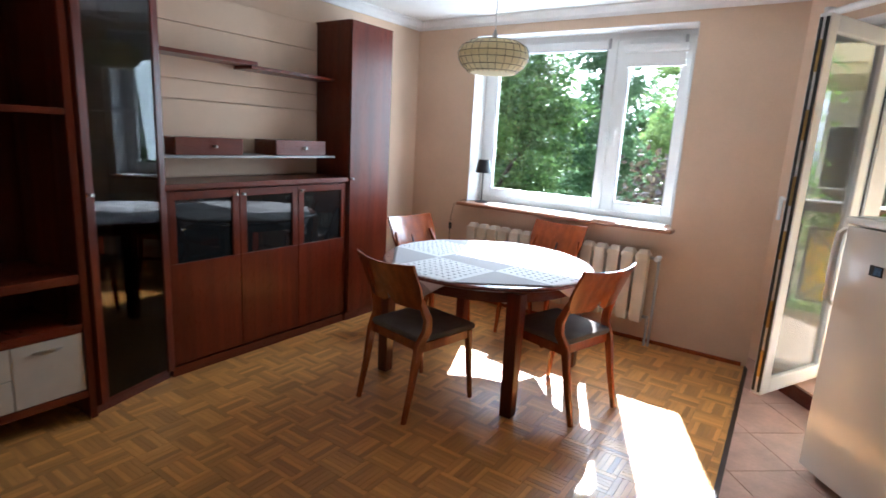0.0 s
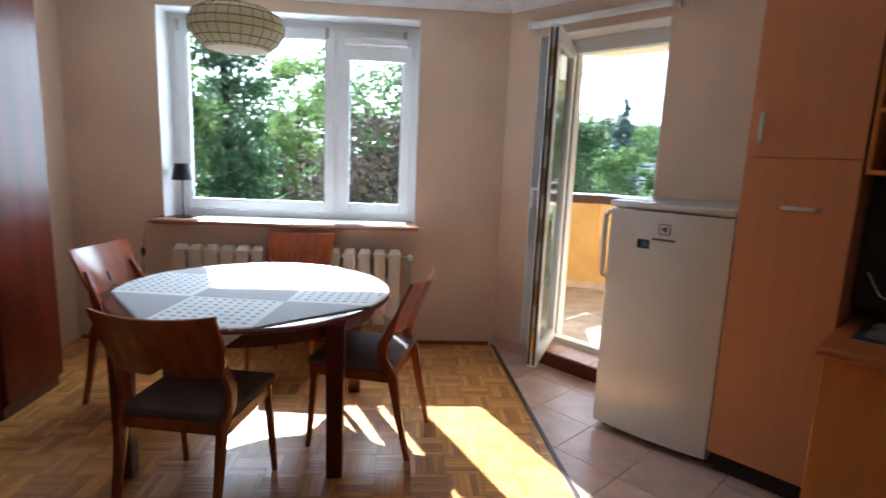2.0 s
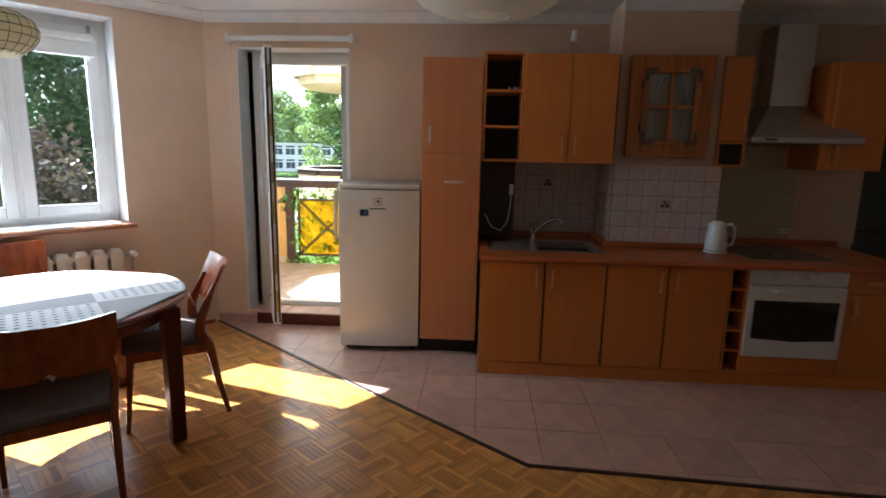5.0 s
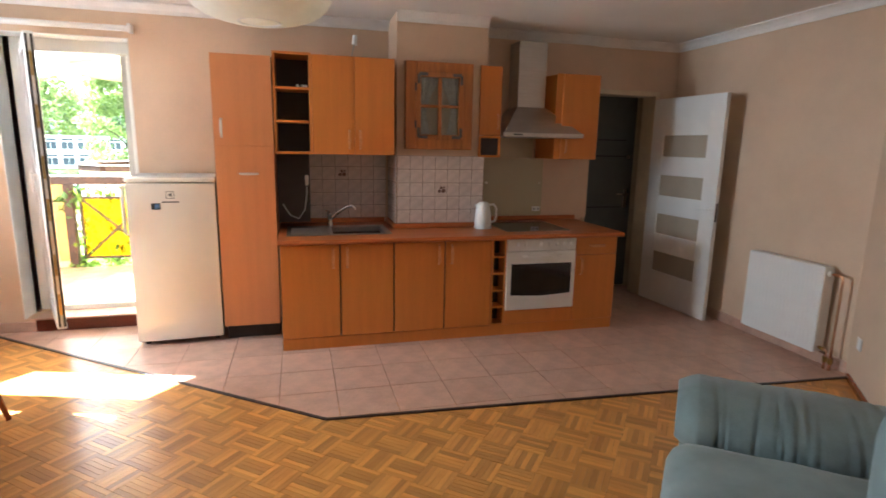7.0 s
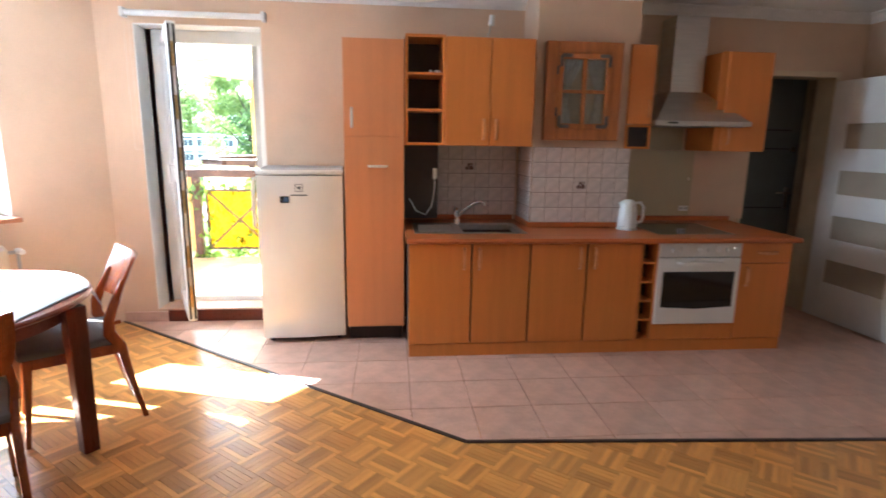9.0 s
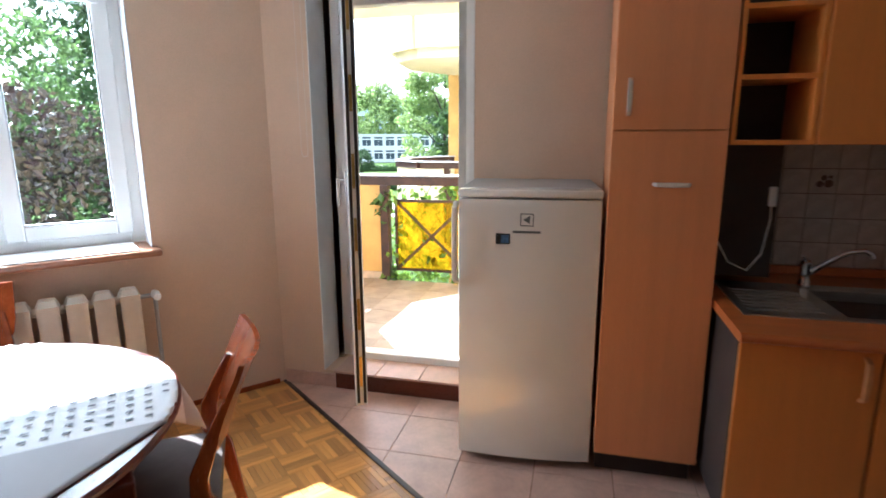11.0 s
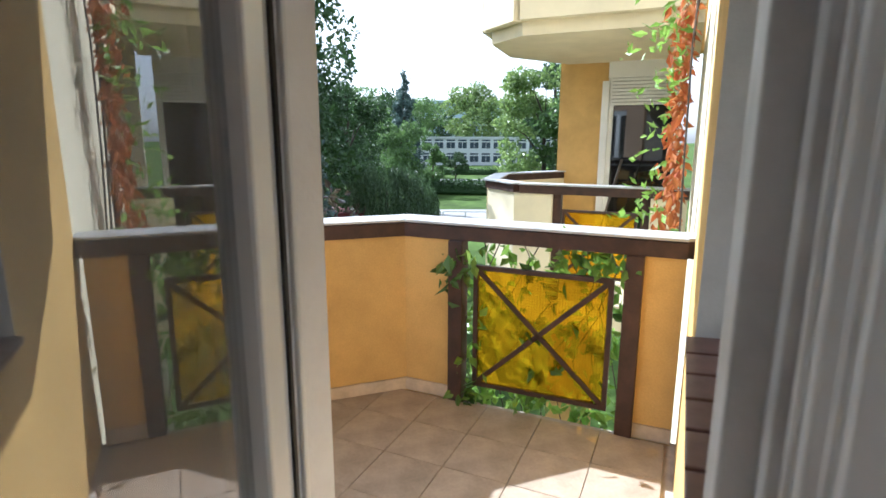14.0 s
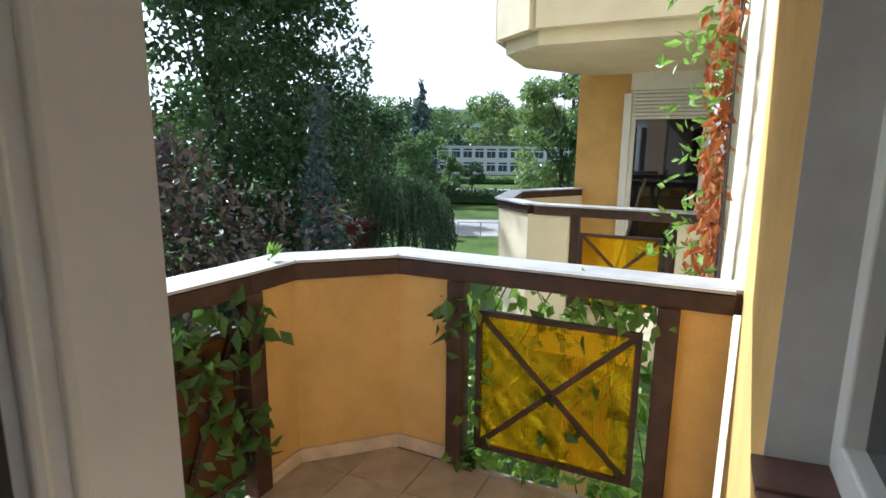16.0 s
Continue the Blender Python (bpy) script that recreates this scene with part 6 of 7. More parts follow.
for lab, x, y, h, r, mt, n, lf_, tr, st, shp, cl in T:
    tree(lab, x, y, h, r, mt, n, lf_, tr, st, shp, cl)
for az, dist, h, r, mt in ((33, 110, 15, 8, LEAF_MID), (30.5, 120, 14, 8, LEAF_DARK), (37, 90, 15, 8, LEAF_DARK), (25.8, 165, 16, 9, LEAF_MID), (17, 170, 15, 9, LEAF_MID), (14.5, 160, 15, 9, LEAF_DARK),
                           (45, 60, 16, 7, LEAF_DARK), (52, 75, 14, 8, LEAF_MID), (60, 70, 13, 8, LEAF_MID), (68, 60, 12, 7, LEAF_DARK), (78, 55, 13, 7, LEAF_MID), (88, 45, 14, 7, LEAF_DARK), (100, 40, 15, 7, LEAF_DARK), (8, 120, 14, 9, LEAF_DARK),
                           (27, 150, 18, 8, LEAF_MID), (29, 140, 17, 8, LEAF_DARK), (31.5, 150, 19, 9, LEAF_MID), (34.5, 140, 18, 8, LEAF_DARK), (37.5, 130, 17, 8, LEAF_MID), (24.6, 190, 17, 7, LEAF_DARK), (15.2, 180, 20, 8, LEAF_MID), (11.5, 150, 19, 9, LEAF_DARK)):
    tree("leafy tree in the far row of woods", *at_bearing(az, dist), h, r, mt, 3500, 0.75, 0.3, 0.03, "round", 24)

# weeping willow shrub
wx, wy = at_bearing(30.4, 27)
wi = thing("weeping_willow", "low weeping willow with hanging green twigs", "tree", pose(wx, wy, GZ))
part("trunk", tube(B(), [(0, 0, 0), (0.1, 0, 1.8), (0.2, 0.1, 3.6)], [0.2, 0.15, 0.08], 9), BARK, wi, smooth=True)
pts = []
for k in range(380):
    a, r = rng.uniform(0, 2 * math.pi), 2.6 * math.sqrt(rng.uniform(0.05, 1.0))
    top = 4.95 - 1.5 * (r / 2.6) ** 2 + rng.normal() * 0.2
    ln = rng.uniform(1.8, 3.8)
    s = np.linspace(0, 1, 55)
    pts.append(np.stack([(r + 0.35 * s) * math.cos(a) + 0.05 * np.sin(s * 9), (r + 0.35 * s) * math.sin(a) + 0.05 * np.cos(s * 8), np.maximum(0.1, top - s * ln)], axis=1))
o = new("foliage", leaf_mesh("foliage", np.concatenate(pts), 0.20, LEAF_WILLOW, 2.5, 0.3))
o.parent = wi

# ---- own building outside ----
bm = B()
FY = 2.42
for x0, x1, z0, z1 in ((2.92, 3.02, GZ, 6), (3.95, 10.6, GZ, 6), (3.02, 3.95, GZ, 0.94), (3.02, 3.95, 2.35, 6)):
    box(bm, x0, x1, 2.13, FY, z0, z1)
structure("wall_facade", bm, CREAM, "cream rendered outer wall beside the balcony")
bm = box(B(), 3.955, 5.02, FY - 0.001, FY + 0.012, -0.03, 2.7)
box(bm, 2.925, 3.015, FY - 0.001, FY + 0.012, -0.03, 2.7)
box(bm, 3.015, 3.955, FY - 0.001, FY + 0.012, -0.03, 0.935)
structure("wall_facade_yellow", bm, YELLOW, "yellow rendered wall beside the balcony")
w2_ = thing("window_2", "white plastic window beside the balcony with dark panes", "window", kind="structure")
bm = B()
for x0, x1, z0, z1 in ((3.02, 3.09, 0.97, 2.35), (3.88, 3.95, 0.97, 2.35), (3.09, 3.88, 0.97, 1.03), (3.09, 3.88, 2.28, 2.35)):
    box(bm, x0, x1, 2.24, 2.31, z0, z1, 0.006)
part("window_frame", bm, WHITE, w2_)
bm = B()
for x0, x1, z0, z1 in ((3.08, 3.15, 1.02, 2.29), (3.82, 3.89, 1.02, 2.29), (3.15, 3.82, 1.02, 1.09), (3.15, 3.82, 2.22, 2.29)):
    box(bm, x0, x1, 2.25, 2.325, z0, z1, 0.006)
part("sash", bm, WHITE, w2_)
# opaque pane whose dark colour holds the unlit room behind it
part("pane", box(B(), 3.15, 3.82, 2.275, 2.285, 1.09, 2.22), GREYGLASS, w2_, "reflecting pane, the unlit room behind painted dark")
bm = B()
for x0, x1, z0, z1 in ((3.018, 3.024, 0.96, 2.35), (3.945, 3.952, 0.96, 2.35), (3.024, 3.945, 2.345, 2.352)):
    box(bm, x0, x1, 2.3, FY + 0.014, z0, z1)
part("reveal", bm, WHITEWALL, w2_, "white rendered reveal")
me = mesh("sill_tile", box(B(), -0.072, 0.072, 0, 0.18, -0.012, 0.012, 0.004), SILLBRICK)
for i in range(6):
    piece("sill_tile", me, w2_, pose(3.10 + i * 0.155, 2.28, 0.968, -4, 0, 0))
# outer skin of the bay
structure("wall_bay_outer", box(B(), -3.9, -2.77, 4.69, 4.72, GZ, 6), YELLOW, "yellow rendered outer wall of the bay", BAY)
# ---- balcony ----
bm = prism(B(), [(2.93, 2.40), (5.05, 2.40), (5.05, 4.06), (4.66, 4.46), (3.85, 4.50), (2.93, 3.75)], -0.28, -0.02)
structure("floor_balcony_slab", bm, GROUT, "concrete slab of the balcony")
PAR = [(5.02, 2.46), (5.02, 4.04), (4.64, 4.43), (4.34, 4.43), (3.86, 4.46), (3.0, 3.80)]


def wall_run(bm, p, q, th, z0, z1, ext=0.0):
    p, q = Vector((*p, 0)), Vector((*q, 0))
    t = (q - p).normalized()
    n = Vector((t.y, -t.x, 0)) * th
    p, q = p - t * ext, q + t * ext
    prism(bm, [p[:2], q[:2], (q + n)[:2], (p + n)[:2]], z0, z1)


bp_ = thing("balcony_parapet", "yellow rendered balcony parapet with a dark wooden rail and grey coping", "parapet", kind="structure")
for p, q in (((5.02, 2.46), (5.02, 2.66)), ((5.02, 3.74), (5.02, 4.04)), ((5.02, 4.04), (4.64, 4.43)), ((4.64, 4.43), (4.38, 4.43))):
    bm = B()
    wall_run(bm, p, q, 0.10, -0.02, 1.02)
    part("wall", bm, YELLOW, bp_)
for p, q in zip(PAR, PAR[1:]):
    bm = B()
    wall_run(bm, p, q, 0.13, 1.0, 1.085 - 0.0007 * PAR.index(p), 0.04)
    wall_run(bm, (Vector(p)), (Vector(q)), -0.025, 1.0, 1.08, 0.0)
    part("rail", bm, BROWNWOOD, bp_, "dark brown wooden rail")
    bm = B()
    wall_run(bm, p, q, 0.19, 1.088, 1.103 - 0.0007 * PAR.index(p), 0.075)
    wall_run(bm, p, q, -0.035, 1.089, 1.102, 0.0)
    part("coping", bm, COPING, bp_, "grey metal coping")
for p in ((5.02, 3.69), (5.02, 2.70), (4.345, 4.44), (3.87, 4.47)):
    part("post", box(B(), p[0] - 0.045, p[0] + 0.055, p[1] - 0.045, p[1] + 0.045, -0.02, 1.0, 0.006), BROWNWOOD, bp_)
for p, q in (((5.015, 3.74), (5.015, 4.04)), ((5.015, 4.04), (4.635, 4.425)), ((4.635, 4.425), (4.39, 4.425)), ((5.015, 2.46), (5.015, 2.66))):
    bm = B()
    wall_run(bm, p, q, -0.014, -0.005, 0.075)
    part("skirting", bm, SKIRT, bp_, "cream stone skirting")
YG = bpy.data.materials.new("amber_wired_glass")
YG.use_nodes = True
N, L = YG.node_tree.nodes, YG.node_tree.links
tr, tl_, gl, m1, m2 = N.new("ShaderNodeBsdfTransparent"), N.new("ShaderNodeBsdfTranslucent"), N["Principled BSDF"], N.new("ShaderNodeMixShader"), N.new("ShaderNodeMixShader")
br = N.new("ShaderNodeTexBrick")
br.offset = 0.0
br.inputs["Color1"].default_value = br.inputs["Color2"].default_value = (0.90, 0.68, 0.012, 1)
br.inputs["Mortar"].default_value = (0.70, 0.50, 0.010, 1)
br.inputs["Scale"].default_value, br.inputs["Mortar Size"].default_value = 1.0, 0.0012
br.inputs["Brick Width"].default_value, br.inputs["Row Height"].default_value = 0.016, 0.016
tcn, cmb, sep = N.new("ShaderNodeTexCoord"), N.new("ShaderNodeCombineXYZ"), N.new("ShaderNodeSeparateXYZ")
L.new(tcn.outputs["Object"], sep.inputs[0])
L.new(sep.outputs["Y"], cmb.inputs[0])
L.new(sep.outputs["Z"], cmb.inputs[1])
L.new(cmb.outputs[0], br.inputs["Vector"])
for n_ in (tr, tl_):
    L.new(br.outputs["Color"], n_.inputs[0])
L.new(br.outputs["Color"], gl.inputs["Base Color"])
gl.inputs["Roughness"].default_value = 0.3
m1.inputs[0].default_value, m2.inputs[0].default_value = 0.20, 0.05
L.new(tr.outputs[0], m1.inputs[1])
L.new(tl_.outputs[0], m1.inputs[2])
L.new(m1.outputs[0], m2.inputs[1])
L.new(gl.outputs[0], m2.inputs[2])
L.new(m2.outputs[0], N["Material Output"].inputs[0])


def panel(parent_m, w, h, label, pane=None):
    """A framed amber pane with crossed bars, in the plane of y and z."""
    root = thing("balcony_panel", label, "panel", parent_m)
    bm = B()
    for y0, y1, z0, z1 in ((0, 0.028, 0, h), (w - 0.028, w, 0, h), (0.028, w - 0.028, 0, 0.028), (0.028, w - 0.028, h - 0.028, h)):
        box(bm, -0.015, 0.015, y0, y1, z0, z1, 0.003)
    part("frame", bm, BROWNWOOD, root)
    for a, b in (((0, 0.015, 0.015), (0, w - 0.015, h - 0.015)), ((0, 0.015, h - 0.015), (0, w - 0.015, 0.015))):
        part("cross_bar", bar(B(), [(a[0] - 0.008, a[1], a[2]), (b[0] - 0.008, b[1], b[2])], [0.014] * 2, [0.03] * 2, (1, 0, 0)), BROWNWOOD, root)
    p_ = part("pane", box(B(), 0.004, 0.009, 0.02, w - 0.02, 0.02, h - 0.02), pane or YG, root, "amber wired glass")
    return root


panel(pose(5.06, 2.80, 0.09), 0.80, 0.76, "amber wired-glass balcony panel with crossed brown bars")
# the second pane's shade and grime are put into an opaque dark brown
panel(pose(4.30, 4.475, 0.09, 0, 0, 90), 0.38, 0.76, "wired-glass balcony panel behind leaves, its shade and grime painted brown", material("shaded_grimy_brown_glass", (0.13, 0.045, 0.012), 0.4, vary=0.2))
bt = thing("balcony_floor", "beige ceramic balcony tiles", "floor", kind="structure")
me = mesh("tile", box(B(), -0.163, 0.163, -0.163, 0.163, -0.015, 0.0, 0.0015), BTILE)
inside = lambda x, y: 2.8 < x < 5.1 and 2.4 < y and (x - 4.66) * 0.71 + (y - 4.46) * 0.69 < 0.25 and y < 4.6 and y < 3.95 + (x - 2.93) * 0.7
for i in range(8):
    for j in range(8):
        u, v = 2.84 + i * 0.33, 2.32 + j * 0.33
        if inside(u, v):
            piece("tile", me, bt, pose(u, v, 0))

# the storey above repeats the balcony and shades the facade
ub = thing("upper_balcony", "cream rendered balcony of the storey above", "balcony")
UB = [(5.12, 2.425), (5.12, 4.08), (4.68, 4.54), (3.86, 4.57), (2.98, 3.86)]
part("soffit", prism(B(), UB + [(2.98, 2.425)], 2.64, 2.80), CREAM, ub)
for p, q in zip(UB, UB[1:]):
    bm = B()
    wall_run(bm, p, q, -0.10, 2.80, 3.85)
    part("parapet", bm, CREAM, ub)

# climbing plant on the balcony
cp = thing("climbing_plant", "green climber growing round the balcony panel and posts", "plant")
pts = np.concatenate([
    np.stack([rng.uniform(5.09, 5.22, 400), rng.uniform(2.60, 3.75, 400), rng.uniform(-0.05, 0.98, 400)], 1),
    np.stack([rng.normal(5.10, 0.05, 90), rng.uniform(2.80, 3.65, 90), rng.normal(0.04, 0.03, 90)], 1),
    np.stack([rng.normal(5.10, 0.05, 70), rng.uniform(2.66, 3.1, 70), rng.normal(0.95, 0.05, 70)], 1),
    np.stack([rng.normal(5.02, 0.05, 40), rng.normal(3.62, 0.05, 40), rng.uniform(0.0, 1.0, 40)], 1)])
o = new("leaves", leaf_mesh("leaves", pts, 0.085, VINE, 0.6))
o.parent = cp
# darker leaves paint shade into the climber and silhouettes behind the pane
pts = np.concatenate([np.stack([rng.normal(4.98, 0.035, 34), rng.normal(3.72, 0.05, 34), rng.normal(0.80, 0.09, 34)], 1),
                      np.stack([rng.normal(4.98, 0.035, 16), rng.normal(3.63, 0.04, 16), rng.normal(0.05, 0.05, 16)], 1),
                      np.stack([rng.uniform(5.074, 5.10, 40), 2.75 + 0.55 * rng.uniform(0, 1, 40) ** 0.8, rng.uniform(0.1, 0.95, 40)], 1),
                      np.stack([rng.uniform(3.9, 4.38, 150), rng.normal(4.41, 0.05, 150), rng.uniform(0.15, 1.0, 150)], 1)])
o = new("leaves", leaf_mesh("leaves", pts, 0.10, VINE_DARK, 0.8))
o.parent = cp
for k in range(9):
    y = 2.7 + 0.12 * k
    bm = B()
    tube(bm, [(5.15, y, -0.1), (5.2 + rng.normal() * 0.03, y + 0.1, 0.3), (5.14, y + rng.normal() * 0.1, 0.65), (5.18, y + 0.05, 1.0)], 0.004, 5)
    part("stem", bm, BARK, cp)
sp = thing("seedling", "tiny bright green seedling growing on the coping", "plant", pose(4.56, 4.50, 1.103))
o = new("leaves", leaf_mesh("leaves", np.array([[0, 0, 0.02]] * 9) + rng.normal(size=(9, 3)) * 0.008, 0.07, VINE, -1.5, 0.35))
o.parent = sp

# vine hanging down the facade
vi = thing("hanging_vine", "hanging vine with green leaves and dried red-brown foliage on the facade", "plant")
for k in range(12):
    x = 6.0 + rng.normal() * 0.22
    bm = B()
    tube(bm, [(x, 2.47, 3.6), (x + rng.normal() * 0.06, 2.50, 2.9), (x + rng.normal() * 0.1, 2.53, 2.1), (x + rng.normal() * 0.1, 2.52, 1.5), (x + rng.normal() * 0.12, 2.50, 0.7)], 0.006, 5)
    part("stem", bm, BARK, vi)
nd = 720
z = rng.uniform(0.9, 3.5, nd)
pts = np.stack([6.0 + rng.normal(size=nd) * 0.09 + 0.10 * np.sin(z * 2.3), 2.53 + np.abs(rng.normal(size=nd)) * 0.06, z], 1)
o = new("dry_leaves", leaf_mesh("dry_leaves", pts, 0.08, DRY, 1.6, 0.45))
o.parent = vi
pts = []
for k in range(48):
    z0_, s = rng.uniform(0.5, 3.5), rng.uniform(0.10, 0.42)
    q = np.linspace(0.25, 1, 9)
    pts.append(np.stack([6.0 + rng.normal() * 0.2 + q * rng.normal() * 0.12, 2.52 + q * s, z0_ + 0.05 * np.sin(q * 3) - 0.06 * q], 1))
o = new("green_leaves", leaf_mesh("green_leaves", np.concatenate(pts), 0.075, VINE, 0.3, 0.42))
o.parent = vi

# ---- the neighbour's balcony ----
NB = [(8.05, 2.46), (8.05, 4.15), (8.45, 4.60), (9.5, 4.80), (10.5, 4.20)]
nb = thing("neighbour_balcony", "neighbouring balcony with cream parapet, brown rail and amber panel", "balcony")
for p, q in list(zip(NB[1:], NB[2:])) + [((8.05, 3.80), (8.05, 4.22)), ((8.05, 2.46), (8.05, 2.80))]:
    bm = B()
    wall_run(bm, p, q, -0.12, -0.3, 1.0)
    part("parapet", bm, CREAM, nb)
bm = prism(B(), NB + [(10.5, 2.46)], -0.5, -0.2)
part("slab", bm, CREAM, nb)
for p, q in zip(NB, NB[1:]):
    bm = B()
    wall_run(bm, p, q, -0.14, 1.0, 1.09, 0.01)
    part("rail", bm, BROWNWOOD, nb)
    bm = B()
    wall_run(bm, p, q, -0.17, 1.092, 1.108, 0.02)
    wall_run(bm, p, q, 0.03, 1.092, 1.107, 0.0)
    part("coping", bm, COPING, nb)
for y in (3.76, 2.84):
    part("post", box(B(), 8.0, 8.1, y - 0.045, y + 0.045, -0.2, 1.0), BROWNWOOD, nb)
panel(pose(8.03, 2.92, 0.09), 0.78, 0.74, "amber wired-glass panel of the neighbouring balcony")
up = thing("upper_balcony", "cream rendered balcony of the storey above next door", "balcony")
NU = [(8.05, 2.46), (8.05, 4.22), (8.45, 4.70), (9.5, 4.80), (10.5, 4.20), (10.5, 2.46)]
part("soffit", prism(B(), NU, 2.66, 2.80), CREAM, up)
for p, q in zip(NU[:5], NU[1:5]):
    bm = B()
    wall_run(bm, p, q, -0.12, 2.80, 3.9)
    part("parapet", bm, CREAM, up)
part("rail", box(B(), 8.02, 8.06, 2.6, 3.7, 3.02, 3.1), BROWNWOOD, up)
nw = structure("wall_neighbour", box(box(B(), 10.5, 10.8, 3.62, 4.32, GZ, 7), 10.5, 10.8, 2.4, 3.62, 2.75, 7), YELLOW, "yellow rendered wall of the neighbouring flat")
nd_ = thing("door_4", "white balcony door with a half-lowered roller shutter next door", "door", kind="structure")
part("shutter_box", box(B(), 10.42, 10.6, 2.62, 3.62, 2.44, 2.73, 0.01), WHITE, nd_)
me = mesh("slat", box(B(), -0.012, 0.012, -0.46, 0.46, 0.0, 0.036, 0.008), WHITE)
for i in range(8):
    piece("slat", me, nd_, pose(10.46, 3.12, 2.06 + i * 0.048))
# grey sheet added to paint the shade in the gaps between slats
part("slat_gap_sheet", box(B(), 10.475, 10.49, 2.68, 3.56, 2.06, 2.44), GREYPAINT, nd_)
bm = B()
for y0, y1, z0, z1 in ((2.62, 2.70, -0.2, 2.44), (3.54, 3.62, -0.2, 2.44), (2.70, 3.54, -0.2, -0.1)):
    box(bm, 10.5, 10.58, y0, y1, z0, z1, 0.005)
box(bm, 10.44, 10.50, 3.60, 3.70, -0.2, 2.40, 0.004)
part("door_frame", bm, WHITE, nd_)
# no room stands behind; the pane's dark colour paints its unlit inside
part("pane", box(B(), 10.55, 10.56, 2.70, 3.54, -0.1, 2.1), GREYGLASS, nd_, "reflecting pane, the unlit room behind painted dark")
br_ = thing("broom", "broom leaning on the neighbouring balcony rail", "broom", pose(8.9, 3.55, -0.2))
part("stick", cyl(B(), (0, 0, 0.1), (-0.05, -0.35, 1.55), 0.014, n=8), BARK, br_)
part("head", box(B(), -0.15, 0.15, -0.02, 0.06, 0.0, 0.12, 0.02), BARK, br_)

# ---- floors, piece by piece ----
def clip_half(poly, a, b):
    """Keeps the part of a flat outline to the left of the line from a to b."""
    out = []
    side = lambda p: (b[0] - a[0]) * (p[1] - a[1]) - (b[1] - a[1]) * (p[0] - a[0])
    for i, p in enumerate(poly):
        q = poly[(i + 1) % len(poly)]
        sp_, sq = side(p), side(q)
        if sp_ >= 0:
            out.append(p)
        if sp_ * sq < 0:
            f_ = sp_ / (sp_ - sq)
            out.append((p[0] + f_ * (q[0] - p[0]), p[1] + f_ * (q[1] - p[1])))
    return out


KITCHEN = [(2.54, 3.47), (0.573, 0.935), (0.36, -2.67), (2.96, -2.67), (2.96, -1.3), (2.54, -1.3)]
tf = thing("floor_tiles", "pink terracotta floor tiles in the kitchen", "floor", kind="structure")
P = 0.345
me = mesh("tile", box(B(), -P / 2 + 0.002, P / 2 - 0.002, -P / 2 + 0.002, P / 2 - 0.002, -0.012, 0.0, 0.0012), TILE)
for i in range(-2, 8):
    for j in range(-12, 10):
        cx, cy = 0.925 + (i + 0.5) * P - 0.345, 0.508 + (j + 0.5) * P
        sq = [(cx - P / 2 + 0.002, cy - P / 2 + 0.002), (cx + P / 2 - 0.002, cy - P / 2 + 0.002), (cx + P / 2 - 0.002, cy + P / 2 - 0.002), (cx - P / 2 + 0.002, cy + P / 2 - 0.002)]
        full, poly = True, sq
        lines = ((KITCHEN[0], KITCHEN[1]), (KITCHEN[1], KITCHEN[2]), (KITCHEN[2], KITCHEN[3]), ((2.96, -2.67), (2.96, -1.3)) if cy < -1.3 else ((2.545, -1.3), (2.545, 3.5)))
        for a, b in lines:
            new_poly = clip_half(poly, a, b)
            full = full and len(new_poly) == len(poly) and all(abs(p[0] - q[0]) + abs(p[1] - q[1]) < 1e-6 for p, q in zip(poly, new_poly))
            poly = new_poly
            if len(poly) < 3:
                break
        if len(poly) < 3:
            continue
        if full:
            piece("tile", me, tf, pose(cx, cy, 0, 0, 0, 0))
        else:
            part("tile", prism(B(), poly, -0.012, 0.0), TILE, tf)
for p, q in ((KITCHEN[0], KITCHEN[1]), (KITCHEN[1], KITCHEN[2])):
    bm = bar(B(), [(*p, 0.0), (*q, 0.0)], [0.026, 0.026], [0.008, 0.008], ((q[1] - p[1]), -(q[0] - p[0]), 0))
    structure("trim_floor_strip", bm, STRIP, "dark metal strip between parquet and tiles")

pf = thing("floor_parquet", "mosaic oak parquet in basket-weave blocks", "floor", BAY, kind="structure")
S, K_ = 0.165, 6
SW = S / K_


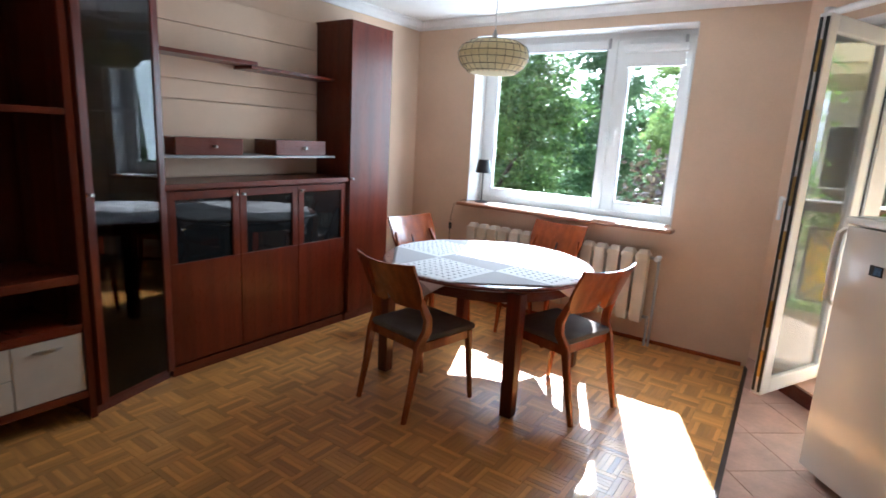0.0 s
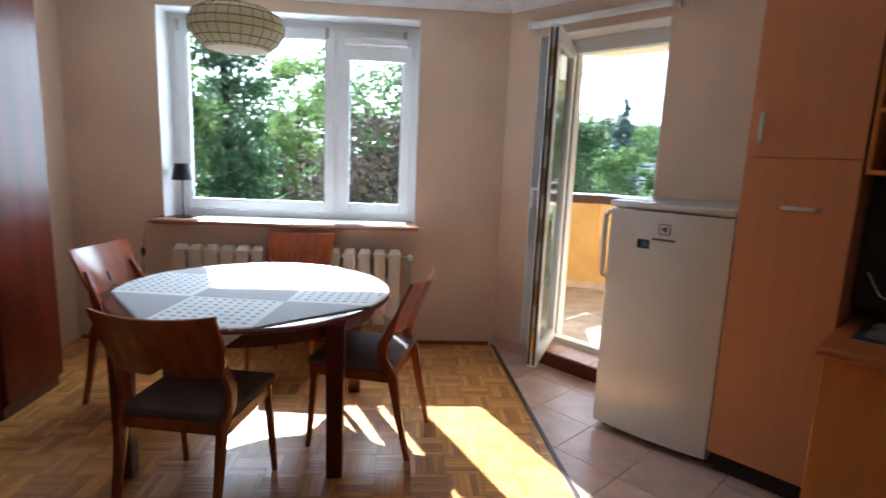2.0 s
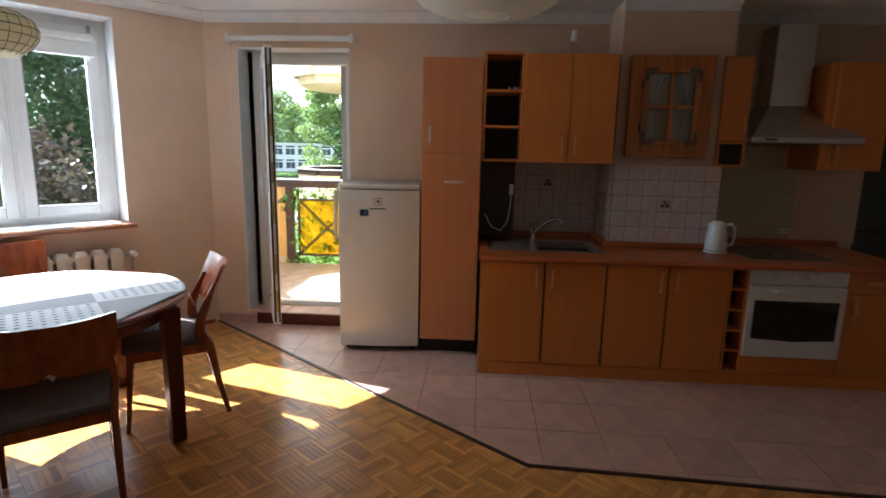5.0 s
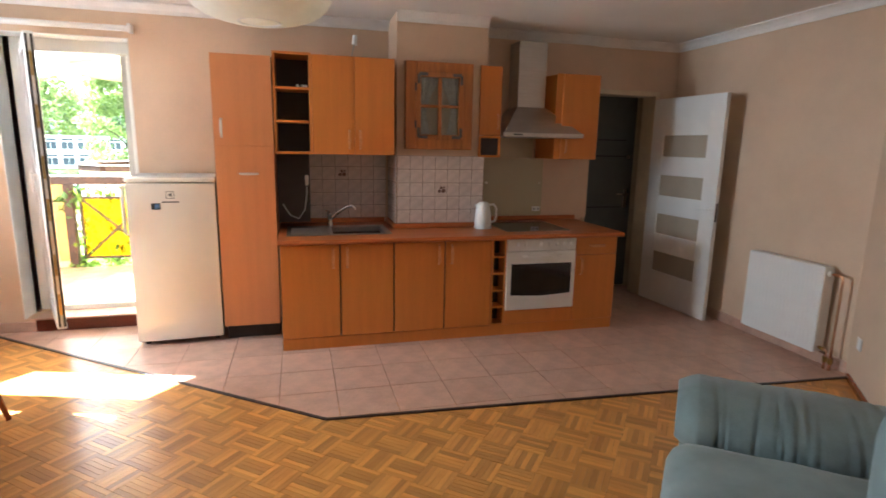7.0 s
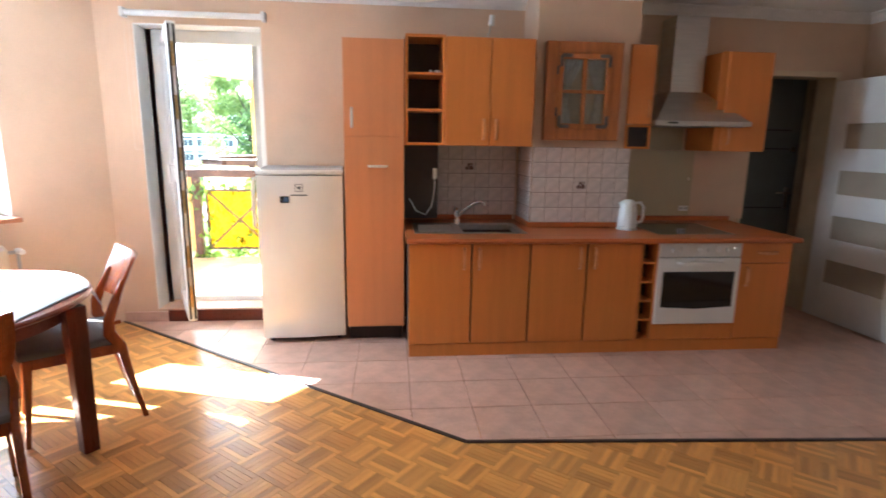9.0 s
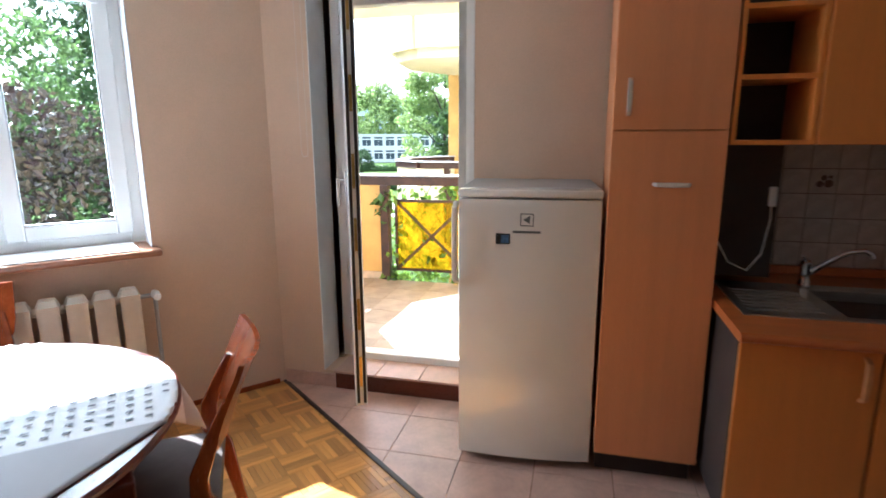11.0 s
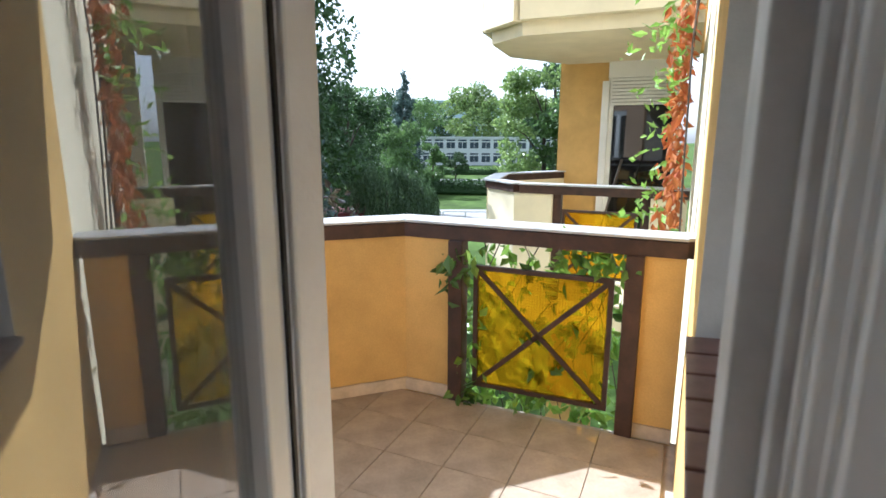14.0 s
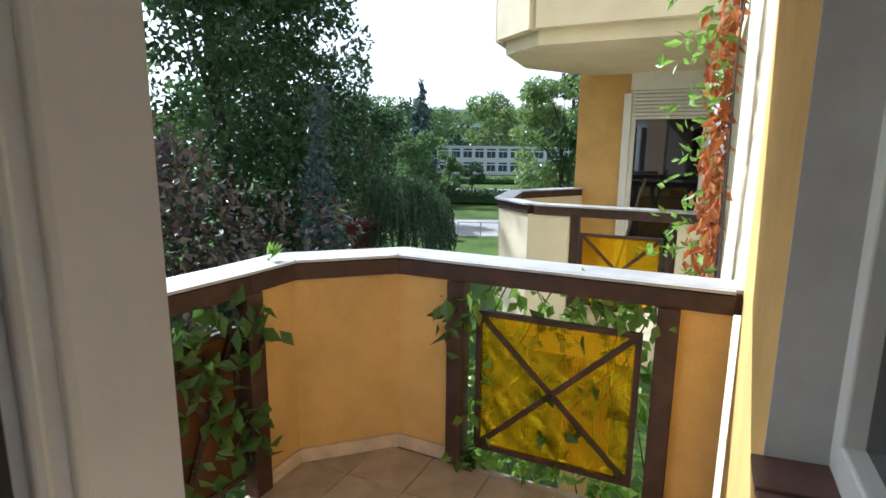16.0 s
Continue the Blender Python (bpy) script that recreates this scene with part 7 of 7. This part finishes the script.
def slats(rng_, turned):
    """Six oak slats side by side, as plain lists of corners and faces."""
    v, f = [], []
    for k in range(K_):
        y0, y1, dz = -S / 2 + k * SW + 0.0003, -S / 2 + (k + 1) * SW - 0.0003, rng_.uniform(-0.0005, 0.0)
        x0, x1 = -S / 2 + 0.0003, S / 2 - 0.0003
        n = len(v)
        c = [(x0, y0, -0.012), (x1, y0, -0.012), (x1, y1, -0.012), (x0, y1, -0.012), (x0 + 0.0005, y0 + 0.0005, dz), (x1 - 0.0005, y0 + 0.0005, dz), (x1 - 0.0005, y1 - 0.0005, dz), (x0 + 0.0005, y1 - 0.0005, dz)]
        v += [(-b, a, z) for a, b, z in c] if turned else c
        f += [(n + 4, n + 5, n + 6, n + 7), (n, n + 1, n + 5, n + 4), (n + 1, n + 2, n + 6, n + 5), (n + 2, n + 3, n + 7, n + 6), (n + 3, n, n + 4, n + 7)]
    return v, f


r9 = random.Random(9)
shared = []
for turned in (0, 1):
    for k in range(4):
        v, f = slats(r9, turned)
        me = bpy.data.meshes.new("parquet_block")
        me.from_pydata(v, [], f)
        me.materials.append(OAKS[turned])
        shared.append(me)
V, F, made = ([], []), ([], []), 0
nx, ny = int(5.4 / S) + 1, int(6.06 / S) + 1
for i in range(nx):
    for j in range(ny):
        x, y = -3.42 + (i + 0.5) * S, -1.77 + (j + 0.5) * S
        w = BAY @ Vector((x, y, 0))
        s1_ = (KITCHEN[1][0] - KITCHEN[0][0]) * (w.y - KITCHEN[0][1]) - (KITCHEN[1][1] - KITCHEN[0][1]) * (w.x - KITCHEN[0][0])
        s2_ = (KITCHEN[2][0] - KITCHEN[1][0]) * (w.y - KITCHEN[1][1]) - (KITCHEN[2][1] - KITCHEN[1][1]) * (w.x - KITCHEN[1][0])
        if s1_ > 0.12 * 3.2 and s2_ > 0.12 * 3.6:
            continue
        turned = (i + j) % 2
        if -1.9 < x < -0.1 and 0.0 < y < 3.6 and made < 300:
            piece("parquet_block", shared[turned * 4 + r9.randrange(4)], pf, pose(x, y, -0.004))
            made += 1
        else:
            v, f = slats(r9, turned)
            n = len(V[turned])
            V[turned].extend((a + x, b + y, z - 0.004) for a, b, z in v)
            F[turned].extend(tuple(n + q for q in g) for g in f)
for turned in (0, 1):
    me = bpy.data.meshes.new("parquet_field")
    me.from_pydata(V[turned], [], F[turned])
    me.materials.append(OAKS[turned])
    o = new("parquet_field", me)
    o.parent = pf
    tagged(o, "", "", "", "stuff")
structure("floor_joint", prism(B(), [(-3.42, -1.77), (1.9, -1.77), (1.9, 0.6), (-0.25, 4.29), (-3.42, 4.29)], -0.0119, -0.0075), PGAP, "dark joints below the parquet", BAY)
